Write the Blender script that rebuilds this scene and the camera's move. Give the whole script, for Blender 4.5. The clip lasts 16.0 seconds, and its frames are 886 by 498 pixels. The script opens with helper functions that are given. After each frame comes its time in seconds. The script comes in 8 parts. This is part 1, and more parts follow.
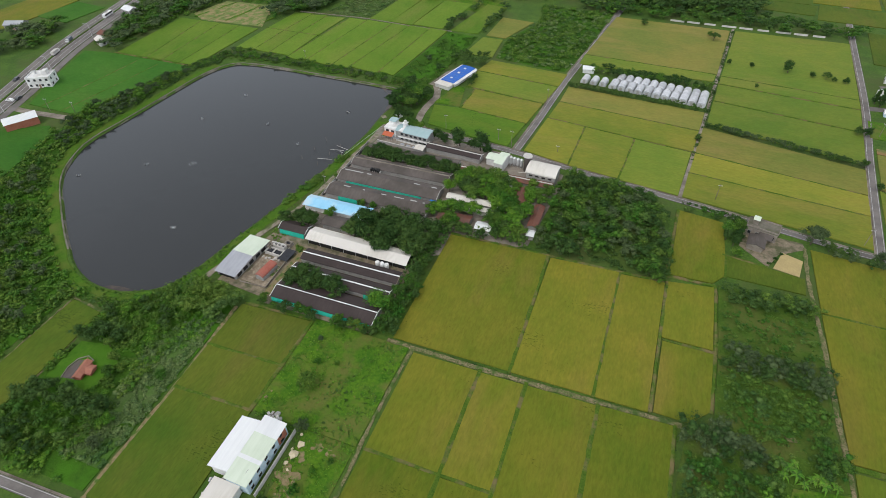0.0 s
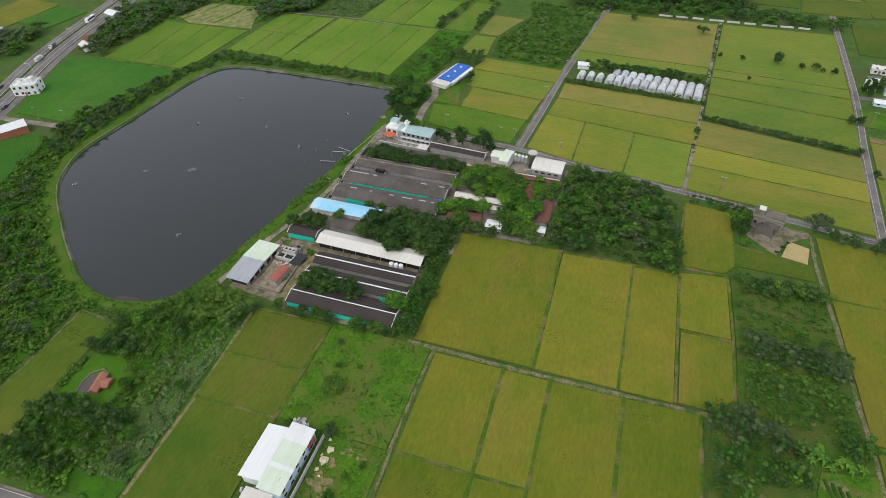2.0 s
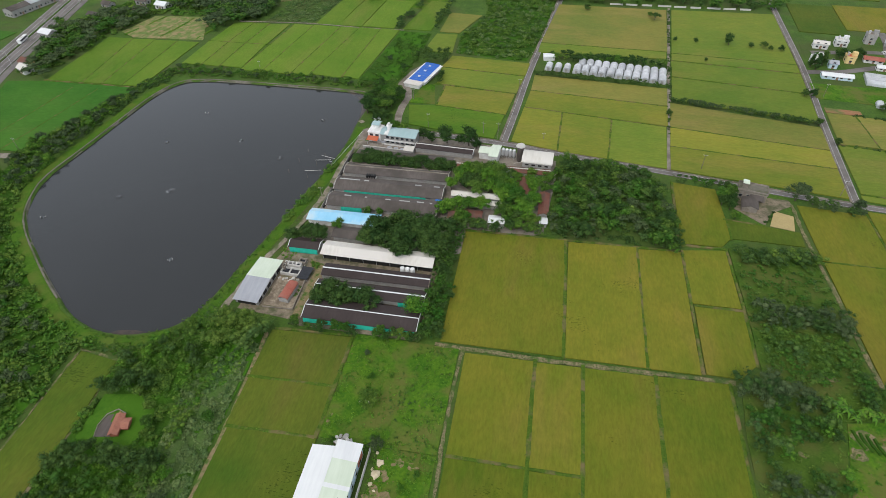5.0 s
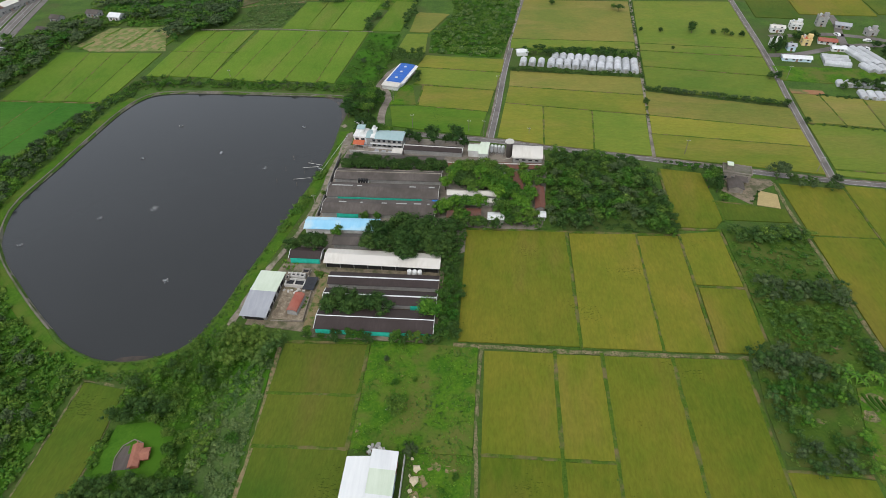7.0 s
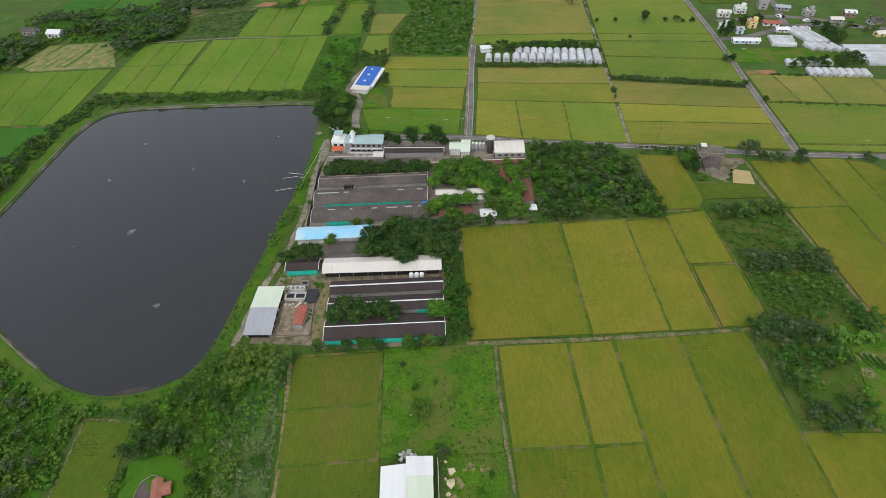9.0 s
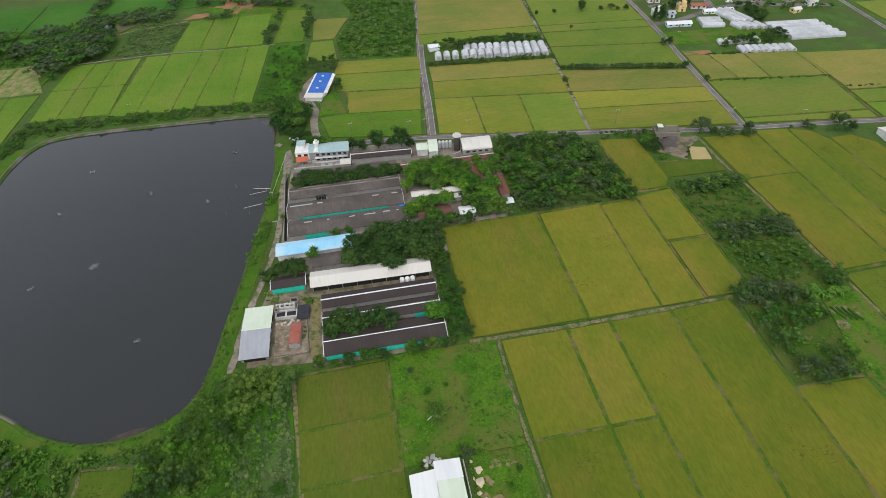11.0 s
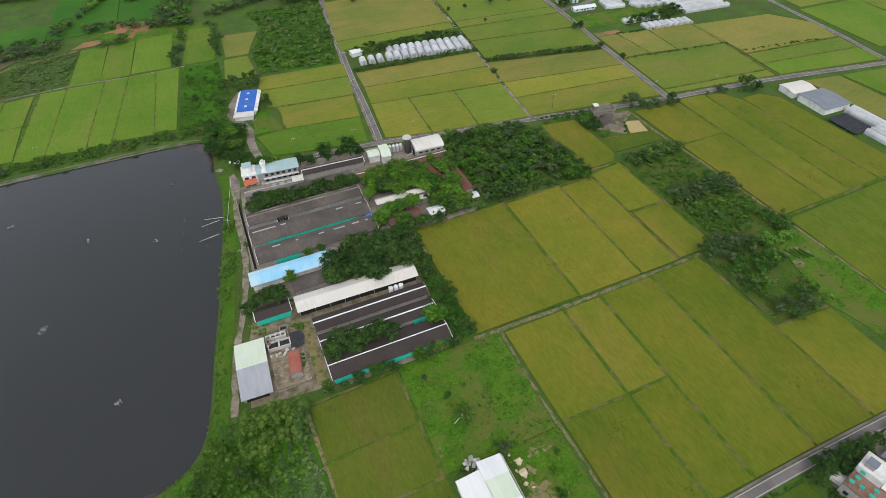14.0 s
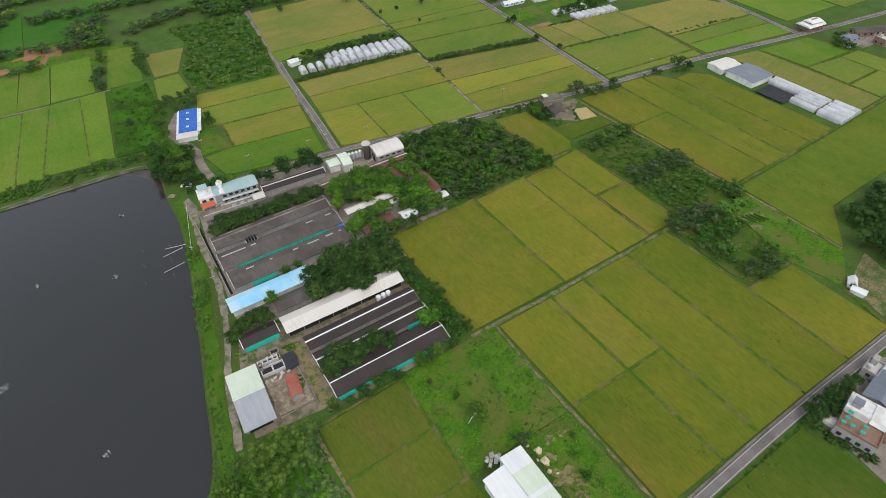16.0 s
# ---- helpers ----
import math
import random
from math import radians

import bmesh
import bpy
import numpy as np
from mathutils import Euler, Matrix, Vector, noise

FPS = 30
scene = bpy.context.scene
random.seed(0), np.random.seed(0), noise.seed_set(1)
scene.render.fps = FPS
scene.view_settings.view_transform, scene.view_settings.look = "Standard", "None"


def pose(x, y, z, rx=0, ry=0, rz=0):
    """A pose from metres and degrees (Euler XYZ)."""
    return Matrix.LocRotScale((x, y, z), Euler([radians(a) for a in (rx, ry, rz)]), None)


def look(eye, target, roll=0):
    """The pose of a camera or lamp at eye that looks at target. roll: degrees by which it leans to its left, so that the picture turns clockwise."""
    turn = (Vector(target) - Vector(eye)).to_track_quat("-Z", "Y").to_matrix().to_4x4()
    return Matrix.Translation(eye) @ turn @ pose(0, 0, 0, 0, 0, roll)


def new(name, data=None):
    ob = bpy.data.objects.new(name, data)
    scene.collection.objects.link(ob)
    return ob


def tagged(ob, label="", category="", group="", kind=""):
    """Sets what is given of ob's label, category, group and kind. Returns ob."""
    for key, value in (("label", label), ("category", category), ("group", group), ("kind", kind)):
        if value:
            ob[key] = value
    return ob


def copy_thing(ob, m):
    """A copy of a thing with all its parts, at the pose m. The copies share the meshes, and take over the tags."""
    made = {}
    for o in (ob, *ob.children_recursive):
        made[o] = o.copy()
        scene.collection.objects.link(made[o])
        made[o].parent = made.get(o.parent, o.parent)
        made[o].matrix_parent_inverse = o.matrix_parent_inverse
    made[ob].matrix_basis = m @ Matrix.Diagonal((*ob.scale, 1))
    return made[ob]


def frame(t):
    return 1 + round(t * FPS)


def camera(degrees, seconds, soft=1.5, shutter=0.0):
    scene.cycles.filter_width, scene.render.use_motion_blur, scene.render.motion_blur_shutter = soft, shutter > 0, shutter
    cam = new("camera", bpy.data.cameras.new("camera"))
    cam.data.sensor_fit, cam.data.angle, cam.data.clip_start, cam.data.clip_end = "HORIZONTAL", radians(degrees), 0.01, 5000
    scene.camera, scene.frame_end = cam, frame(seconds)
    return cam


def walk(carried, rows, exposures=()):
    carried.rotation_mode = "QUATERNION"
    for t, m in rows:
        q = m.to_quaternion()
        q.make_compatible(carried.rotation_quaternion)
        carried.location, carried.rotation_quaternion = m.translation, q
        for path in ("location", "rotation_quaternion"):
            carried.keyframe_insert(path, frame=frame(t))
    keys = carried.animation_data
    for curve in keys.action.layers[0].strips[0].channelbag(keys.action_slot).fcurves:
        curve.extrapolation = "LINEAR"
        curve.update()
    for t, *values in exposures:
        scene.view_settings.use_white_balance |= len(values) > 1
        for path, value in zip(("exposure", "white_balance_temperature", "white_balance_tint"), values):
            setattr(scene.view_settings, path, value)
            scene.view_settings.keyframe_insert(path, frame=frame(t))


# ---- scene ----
cam = camera(75.8, 16.0, 0.6)
METRES, EYE, TILT, LEAN, TURN = 133.6, 150.0, 0.0, 0.0, 21.6
ROWS = [
    (0.0, 0.0, 0.0, 0.0, -0.86, -42.33, 0.95),
    (0.5, -0.0195, 0.001, -0.0002, -1.48, -42.36, 0.93),
    (1.0, -0.0421, 0.0025, -0.0003, -2.08, -42.4, 0.94),
    (1.5, -0.0672, 0.0046, -0.0005, -2.77, -42.43, 0.93),
    (2.0, -0.0937, 0.0071, -0.0008, -3.54, -42.47, 0.95),
    (2.5, -0.122, 0.0101, -0.001, -4.33, -42.49, 0.96),
    (3.0, -0.1508, 0.014, -0.0008, -5.44, -42.54, 0.99),
    (3.5, -0.1806, 0.0186, -0.0008, -6.99, -42.59, 1.03),
    (4.0, -0.2119, 0.0244, -0.0005, -8.48, -42.63, 1.04),
    (6.5, -0.3656, 0.0641, -0.0004, -15.54, -42.81, 1.24),
    (7.0, -0.3972, 0.0746, -0.0, -17.05, -42.86, 1.26),
    (7.5, -0.4281, 0.086, 0.0006, -18.6, -42.91, 1.3),
    (8.0, -0.4591, 0.0982, 0.0008, -20.25, -42.95, 1.34),
    (8.5, -0.4901, 0.1117, 0.0012, -21.92, -43.0, 1.34),
    (9.0, -0.5201, 0.1257, 0.0016, -23.84, -43.07, 1.38),
    (11.5, -0.6604, 0.2119, 0.0028, -34.43, -43.35, 1.53),
    (12.0, -0.6867, 0.2323, 0.0031, -36.54, -43.41, 1.54),
    (12.5, -0.7101, 0.2523, 0.0035, -38.51, -43.46, 1.56),
    (13.0, -0.7358, 0.2746, 0.0031, -40.62, -43.48, 1.57),
    (13.5, -0.759, 0.2973, 0.0029, -42.73, -43.52, 1.63),
    (14.0, -0.7827, 0.3212, 0.0026, -44.86, -43.55, 1.65),
    (14.5, -0.8049, 0.346, 0.0025, -47.0, -43.58, 1.66),
    (15.0, -0.8258, 0.3711, 0.0026, -49.17, -43.61, 1.67),
    (15.5, -0.8464, 0.3975, 0.0021, -51.47, -43.64, 1.64),
    (16.0, -0.8653, 0.4244, 0.0019, -54.16, -43.68, 1.66),
]
walk(cam, [(t, pose(0, 0, EYE, TILT, LEAN, TURN) @ pose(METRES * x, METRES * y, METRES * z, 90 + pitch, roll, yaw)) for t, x, y, z, yaw, pitch, roll in ROWS])

# ---- light ----
SUN_UP, SUN_ROUND = 58.0, 200.0
world = bpy.data.worlds.new("overcast_sky")
scene.world = world
world.use_nodes = True
wn, wl = world.node_tree.nodes, world.node_tree.links
wn.clear()
sky = wn.new("ShaderNodeTexSky")
sky.sky_type = "NISHITA"
sky.sun_disc = False
sky.sun_elevation, sky.sun_rotation = radians(SUN_UP), radians(SUN_ROUND)
sky.air_density, sky.dust_density = 1.0, 4.0
grey = wn.new("ShaderNodeHueSaturation")
grey.inputs["Saturation"].default_value = 0.3
back = wn.new("ShaderNodeBackground")
back.inputs["Strength"].default_value = 0.164
wout = wn.new("ShaderNodeOutputWorld")
cloud_cover = wn.new("ShaderNodeMix")
cloud_cover.data_type = "RGBA"
cloud_cover.inputs["Factor"].default_value = 0.45
cloud_cover.inputs["B"].default_value = (5.3, 5.6, 5.9, 1)
wl.new(sky.outputs["Color"], grey.inputs["Color"])
wl.new(grey.outputs["Color"], cloud_cover.inputs["A"])
# cloud thins towards a bright hazy horizon
sky_way = wn.new("ShaderNodeTexCoord")
sky_axes = wn.new("ShaderNodeSeparateXYZ")
haze = wn.new("ShaderNodeMapRange")
haze.interpolation_type = "SMOOTHERSTEP"
haze.inputs["From Min"].default_value, haze.inputs["From Max"].default_value = 0.85, 0.05
haze_tint = wn.new("ShaderNodeMix")
haze_tint.data_type = "RGBA"
haze_tint.inputs["A"].default_value, haze_tint.inputs["B"].default_value = (0.92, 0.92, 0.92, 1), (1.62, 1.70, 1.80, 1)
veil = wn.new("ShaderNodeMix")
veil.data_type, veil.blend_type = "RGBA", "MULTIPLY"
veil.inputs["Factor"].default_value = 1.0
wl.new(sky_way.outputs["Generated"], sky_axes.inputs["Vector"])
wl.new(sky_axes.outputs["Z"], haze.inputs["Value"])
wl.new(haze.outputs["Result"], haze_tint.inputs["Factor"])
wl.new(cloud_cover.outputs["Result"], veil.inputs["A"])
wl.new(haze_tint.outputs["Result"], veil.inputs["B"])
wl.new(veil.outputs["Result"], back.inputs["Color"])
wl.new(back.outputs["Background"], wout.inputs["Surface"])
sun = new("sun", bpy.data.lights.new("sun", "SUN"))
sun.data.energy, sun.data.angle, sun.data.color = 0.95, radians(28), (1.0, 0.97, 0.92)
a_, e_ = radians(SUN_ROUND), radians(SUN_UP)
sun.matrix_world = look((0, 0, 300), (-300 * math.sin(a_) * math.cos(e_), -300 * math.cos(a_) * math.cos(e_), 300 - 300 * math.sin(e_)))
scene.view_settings.exposure = 0.0

# ---- materials ----


def surf(name, a, b, big=0.06, fine=1.5, rough=0.85, metal=0.0, bump=0.0, jitter=0.0, island=0.0, stretch=(1, 1, 1), mix=0.5, spec=0.25, c=None, patch=0.02, detail=4, low=0.35, high=0.65, spots=None, dab=1.1):
    """A surface that goes between colours a and b by two sizes of noise, with patches of colour c."""
    m = bpy.data.materials.new(name)
    m.use_nodes = True
    n, l = m.node_tree.nodes, m.node_tree.links
    p = n["Principled BSDF"]
    p.inputs["Roughness"].default_value, p.inputs["Metallic"].default_value = rough, metal
    p.inputs["Specular IOR Level"].default_value = spec
    geo = n.new("ShaderNodeNewGeometry")
    mp = n.new("ShaderNodeMapping")
    mp.inputs["Scale"].default_value = stretch
    l.new(geo.outputs["Position"], mp.inputs["Vector"])

    def cloud(scale, vec, det):
        t = n.new("ShaderNodeTexNoise")
        t.inputs["Scale"].default_value, t.inputs["Detail"].default_value = scale, det
        t.inputs["Roughness"].default_value = 0.62
        l.new(vec, t.inputs["Vector"])
        return t.outputs["Fac"]

    n1, n2 = cloud(big, geo.outputs["Position"], detail), cloud(fine, mp.outputs["Vector"], detail)
    blend = n.new("ShaderNodeMix")
    blend.inputs["Factor"].default_value = mix
    l.new(n1, blend.inputs["A"]), l.new(n2, blend.inputs["B"])
    rng = n.new("ShaderNodeMapRange")
    rng.inputs["From Min"].default_value, rng.inputs["From Max"].default_value = low, high
    l.new(blend.outputs["Result"], rng.inputs["Value"])
    col = n.new("ShaderNodeMix")
    col.data_type = "RGBA"
    l.new(rng.outputs["Result"], col.inputs["Factor"])
    col.inputs["A"].default_value, col.inputs["B"].default_value = (*a, 1), (*b, 1)
    out = col.outputs["Result"]
    if c:
        n3 = cloud(patch, geo.outputs["Position"], 3)
        r3 = n.new("ShaderNodeMapRange")
        r3.inputs["From Min"].default_value, r3.inputs["From Max"].default_value = 0.45, 0.63
        l.new(n3, r3.inputs["Value"])
        col2 = n.new("ShaderNodeMix")
        col2.data_type = "RGBA"
        l.new(r3.outputs["Result"], col2.inputs["Factor"])
        l.new(out, col2.inputs["A"])
        col2.inputs["B"].default_value = (*c, 1)
        out = col2.outputs["Result"]
    if spots:
        n4 = cloud(dab, mp.outputs["Vector"], 3)
        n5 = cloud(0.06, geo.outputs["Position"], 2)
        both = n.new("ShaderNodeMath")
        both.operation = "MULTIPLY"
        l.new(n4, both.inputs[0]), l.new(n5, both.inputs[1])
        r4 = n.new("ShaderNodeMapRange")
        r4.inputs["From Min"].default_value, r4.inputs["From Max"].default_value = 0.375, 0.42
        l.new(both.outputs["Value"], r4.inputs["Value"])
        col3 = n.new("ShaderNodeMix")
        col3.data_type = "RGBA"
        l.new(r4.outputs["Result"], col3.inputs["Factor"]), l.new(out, col3.inputs["A"])
        col3.inputs["B"].default_value = (*spots, 1)
        out = col3.outputs["Result"]
    for amount, source in ((jitter, "object"), (island, "island")):
        if amount:
            src = n.new("ShaderNodeObjectInfo").outputs["Random"] if source == "object" else geo.outputs["Random Per Island"]
            r = n.new("ShaderNodeMapRange")
            r.inputs["To Min"].default_value, r.inputs["To Max"].default_value = 1 - amount, 1 + amount
            l.new(src, r.inputs["Value"])
            h = n.new("ShaderNodeHueSaturation")
            l.new(r.outputs["Result"], h.inputs["Value"]), l.new(out, h.inputs["Color"])
            r2 = n.new("ShaderNodeMapRange")
            r2.inputs["To Min"].default_value, r2.inputs["To Max"].default_value = 0.5 + amount * 0.06, 0.5 - amount * 0.06
            l.new(src, r2.inputs["Value"]), l.new(r2.outputs["Result"], h.inputs["Hue"])
            out = h.outputs["Color"]
    l.new(out, p.inputs["Base Color"])
    if bump:
        bp = n.new("ShaderNodeBump")
        bp.inputs["Strength"].default_value, bp.inputs["Distance"].default_value = 0.6, bump
        l.new(n2, bp.inputs["Height"]), l.new(bp.outputs["Normal"], p.inputs["Normal"])
    return m


def rice(name, green, ripe, brown, rows="y", spec=0.15, jitter=0.06, marks=True):
    """A standing crop that goes from green to ripe in broad drifts, streaked along its planting rows, with browner patches and flattened marks."""
    m = bpy.data.materials.new(name)
    m.use_nodes = True
    n, l = m.node_tree.nodes, m.node_tree.links
    p = n["Principled BSDF"]
    p.inputs["Roughness"].default_value, p.inputs["Specular IOR Level"].default_value = 0.92, spec
    geo, info = n.new("ShaderNodeNewGeometry"), n.new("ShaderNodeObjectInfo")

    def maths(kind, a, b):
        q = n.new("ShaderNodeMath")
        q.operation = kind
        for k, v in enumerate((a, b)):
            if isinstance(v, float):
                q.inputs[k].default_value = v
            else:
                l.new(v, q.inputs[k])
        return q.outputs["Value"]

    def span(value, a, b, c=0.0, d=1.0):
        q = n.new("ShaderNodeMapRange")
        for k, v in zip(("From Min", "From Max", "To Min", "To Max"), (a, b, c, d)):
            q.inputs[k].default_value = v
        l.new(value, q.inputs["Value"])
        return q.outputs["Result"]

    def blend(factor, a, b):
        q = n.new("ShaderNodeMix")
        q.data_type = "RGBA"
        l.new(factor, q.inputs["Factor"])
        for key, v in (("A", a), ("B", b)):
            if isinstance(v, tuple):
                q.inputs[key].default_value = (*v, 1)
            else:
                l.new(v, q.inputs[key])
        return q.outputs["Result"]

    def cloud(scale, stretch=(1, 1, 1), detail=3.0, shift=0.0):
        mp, t = n.new("ShaderNodeMapping"), n.new("ShaderNodeTexNoise")
        mp.inputs["Scale"].default_value = stretch
        mp.inputs["Location"].default_value = (shift, 2 * shift, 0)
        t.inputs["Scale"].default_value, t.inputs["Detail"].default_value, t.inputs["Roughness"].default_value = scale, detail, 0.6
        l.new(geo.outputs["Position"], mp.inputs["Vector"]), l.new(mp.outputs["Vector"], t.inputs["Vector"])
        return t.outputs["Fac"]

    along_rows = (1, 0.07, 1) if rows == "y" else (0.07, 1, 1)
    short_rows = (1, 0.3, 1) if rows == "y" else (0.3, 1, 1)
    drift, streak, mottle, grain = cloud(0.022, detail=2.0), cloud(0.42, along_rows), cloud(0.14, shift=40.0), cloud(1.5, short_rows, 6.0)
    own = span(info.outputs["Random"], 0.0, 1.0, -0.035, 0.035)
    mixed = maths("ADD", maths("ADD", maths("MULTIPLY", drift, 0.62), maths("MULTIPLY", streak, 0.13)), maths("ADD", maths("MULTIPLY", mottle, 0.25), own))
    colour = blend(span(mixed, 0.37, 0.63), green, ripe)
    colour = blend(span(cloud(0.045, short_rows, 4.0, 90.0), 0.52, 0.7, 0.0, 0.75), colour, brown)
    if marks:
        spots = maths("MULTIPLY", cloud(2.1, (0.45, 1, 1) if rows == "y" else (1, 0.45, 1), 3.0, 15.0), cloud(0.05, detail=2.0, shift=7.0))
        colour = blend(span(spots, 0.385, 0.42, 0.0, 0.7), colour, tuple(0.5 * v for v in green))
    tone = n.new("ShaderNodeHueSaturation")
    l.new(maths("MULTIPLY", span(grain, 0.3, 0.7, 0.86, 1.14), span(info.outputs["Random"], 0.0, 1.0, 1 - jitter, 1 + jitter)), tone.inputs["Value"])
    l.new(colour, tone.inputs["Color"]), l.new(tone.outputs["Color"], p.inputs["Base Color"])
    bp = n.new("ShaderNodeBump")
    bp.inputs["Strength"].default_value, bp.inputs["Distance"].default_value = 0.6, 0.22
    l.new(grain, bp.inputs["Height"]), l.new(bp.outputs["Normal"], p.inputs["Normal"])
    return m


WILD = surf("wild_grass", (0.028, 0.070, 0.011), (0.078, 0.142, 0.019), 0.09, 1.0, 0.95, bump=0.3, c=(0.062, 0.088, 0.022), patch=0.04, spec=0.2)
# vine green, darkened overall so shade between bushes is in the colour
VINE = surf("vine_cover", (0.020, 0.060, 0.008), (0.050, 0.112, 0.012), 0.16, 1.4, 0.95, bump=0.5, c=(0.048, 0.135, 0.011), patch=0.07, spec=0.06)
MEADOW = surf("meadow_grass", (0.030, 0.098, 0.008), (0.088, 0.176, 0.013), 0.13, 1.0, 0.95, bump=0.4, c=(0.106, 0.124, 0.028), patch=0.09, spots=(0.165, 0.115, 0.060), detail=8, low=0.40, high=0.60, mix=0.5, spec=0.08)
LAWN = surf("short_green_grass", (0.040, 0.118, 0.010), (0.072, 0.160, 0.015), 0.2, 1.6, 0.95, bump=0.1, c=(0.056, 0.142, 0.012), patch=0.12, spec=0.08)
RIPE = rice("ripening_rice", (0.0978, 0.1300, 0.0101), (0.1726, 0.1576, 0.0179), (0.1893, 0.1438, 0.0291))
MIXED = rice("half_ripe_rice", (0.0728, 0.1123, 0.0078), (0.1352, 0.1359, 0.0134), (0.1477, 0.1221, 0.0202))
RICE = rice("green_rice", (0.0480, 0.0930, 0.0078), (0.0890, 0.1120, 0.0124), (0.1080, 0.1000, 0.0200), jitter=0.08)
YOUNG = rice("young_rice", (0.0312, 0.1103, 0.0134), (0.0520, 0.1379, 0.0179), (0.0645, 0.1280, 0.0224), "x", 0.08, marks=False)
DEEP = rice("deep_green_rice", (0.0582, 0.1084, 0.0078), (0.1040, 0.1340, 0.0123), (0.1165, 0.1221, 0.0168))
LUSH = rice("lush_green_rice", (0.0666, 0.1477, 0.0112), (0.1040, 0.1773, 0.0157), (0.1165, 0.1576, 0.0202), "x")
# TAN, GOLD, LIME: own tints, lifted and glossier to paint in distance haze
TAN = rice("tanned_rice", (0.1248, 0.1537, 0.0246), (0.1934, 0.1753, 0.0358), (0.2350, 0.1793, 0.0560), "x", 0.25, 0.08, False)
GOLD = rice("bright_ripening_rice", (0.1186, 0.1615, 0.0146), (0.1976, 0.1911, 0.0224), (0.2205, 0.1812, 0.0358), "x", 0.25, 0.08, False)
LIME = rice("bright_green_rice", (0.0894, 0.1517, 0.0134), (0.1456, 0.1773, 0.0202), (0.1643, 0.1655, 0.0291), "x", 0.25, 0.08, False)
FRESH = rice("fresh_green_rice", (0.074, 0.154, 0.013), (0.117, 0.184, 0.021), (0.138, 0.170, 0.030), "y", 0.12, 0.07, False)
BUND = surf("bund_grass", (0.036, 0.080, 0.010), (0.082, 0.135, 0.016), 0.5, 2.0, 0.95, bump=0.15, c=(0.150, 0.122, 0.055), patch=0.16, spec=0.06)
SOIL = surf("dry_soil", (0.062, 0.082, 0.022), (0.235, 0.185, 0.108), 0.5, 1.8, 0.95, bump=0.1, c=(0.055, 0.095, 0.018), patch=0.25, mix=0.6, low=0.40, high=0.56)
REDSOIL = surf("weedy_soil", (0.09, 0.15, 0.03), (0.17, 0.2, 0.06), 0.25, 1.0, 0.95, bump=0.1, stretch=(0.3, 1, 1), c=(0.26, 0.2, 0.1), patch=0.22)
SANDY = surf("sandy_soil", (0.150, 0.118, 0.058), (0.300, 0.228, 0.128), 0.5, 1.6, 0.95, bump=0.12, c=(0.062, 0.112, 0.018), patch=0.5)
# brown pond shallows; the same dark tone paints shade between the livestock sheds
MUD_AND_SHADE = surf("shallow_mud_and_gap_shade", (0.046, 0.037, 0.031), (0.072, 0.054, 0.043), 0.25, 1.0, 0.1, c=(0.032, 0.030, 0.029), patch=0.14, spec=0.35)
REEDS = surf("reed_bed", (0.05, 0.09, 0.024), (0.095, 0.145, 0.045), 0.2, 1.6, 0.95, bump=0.35, c=(0.06, 0.13, 0.022), patch=0.09, spec=0.06)
DRYREED = surf("dry_reeds", (0.090, 0.082, 0.038), (0.150, 0.130, 0.066), 0.2, 1.2, 0.95, bump=0.3, c=(0.070, 0.090, 0.030), patch=0.1)
PASTURE = surf("pasture_weeds_ground", (0.030, 0.076, 0.010), (0.074, 0.128, 0.018), 0.16, 1.5, 0.95, bump=0.4, c=(0.088, 0.104, 0.026), patch=0.07, spec=0.08)
BANK = surf("grassy_bank", (0.036, 0.098, 0.010), (0.072, 0.148, 0.015), 0.25, 1.2, 0.95, bump=0.2, c=(0.088, 0.128, 0.022), patch=0.09, spec=0.06)
LEDGE = surf("old_pond_concrete", (0.115, 0.105, 0.085), (0.190, 0.172, 0.142), 0.3, 1.5, 0.9, c=(0.080, 0.090, 0.045), patch=0.1)
YARD = surf("tan_yard_concrete", (0.150, 0.118, 0.085), (0.270, 0.222, 0.160), 0.3, 1.6, 0.95, c=(0.085, 0.090, 0.045), patch=0.22)
DUST = surf("dusty_track", (0.170, 0.142, 0.108), (0.300, 0.258, 0.205), 0.4, 1.4, 0.95, c=(0.090, 0.110, 0.045), patch=0.28)
SLAB = surf("cracked_tan_slab", (0.205, 0.165, 0.118), (0.360, 0.300, 0.225), 0.35, 1.3, 0.95, c=(0.150, 0.118, 0.085), patch=0.3, low=0.40, high=0.60)
REDEARTH = surf("red_earth", (0.24, 0.11, 0.055), (0.32, 0.17, 0.09), 0.2, 1.2, 0.95, bump=0.1, c=(0.12, 0.13, 0.04), patch=0.1)
STRAW = surf("straw_yellow_sand", (0.42, 0.33, 0.15), (0.32, 0.25, 0.12), 0.3, 1.5, 0.95, bump=0.05)
ASPHALT = surf("worn_asphalt", (0.135, 0.121, 0.114), (0.19, 0.172, 0.163), 0.12, 2.0, 0.9, c=(0.115, 0.104, 0.098), patch=0.08)
CONCRETE = surf("stained_concrete", (0.175, 0.15, 0.125), (0.3, 0.263, 0.22), 0.25, 1.6, 0.9, c=(0.14, 0.12, 0.095), patch=0.12)
PALE = surf("pale_concrete", (0.42, 0.4, 0.37), (0.55, 0.53, 0.5), 0.3, 2.0, 0.9)
LINE = surf("road_paint", (0.33, 0.33, 0.32), (0.46, 0.46, 0.45), 0.5, 3.0, 0.7)
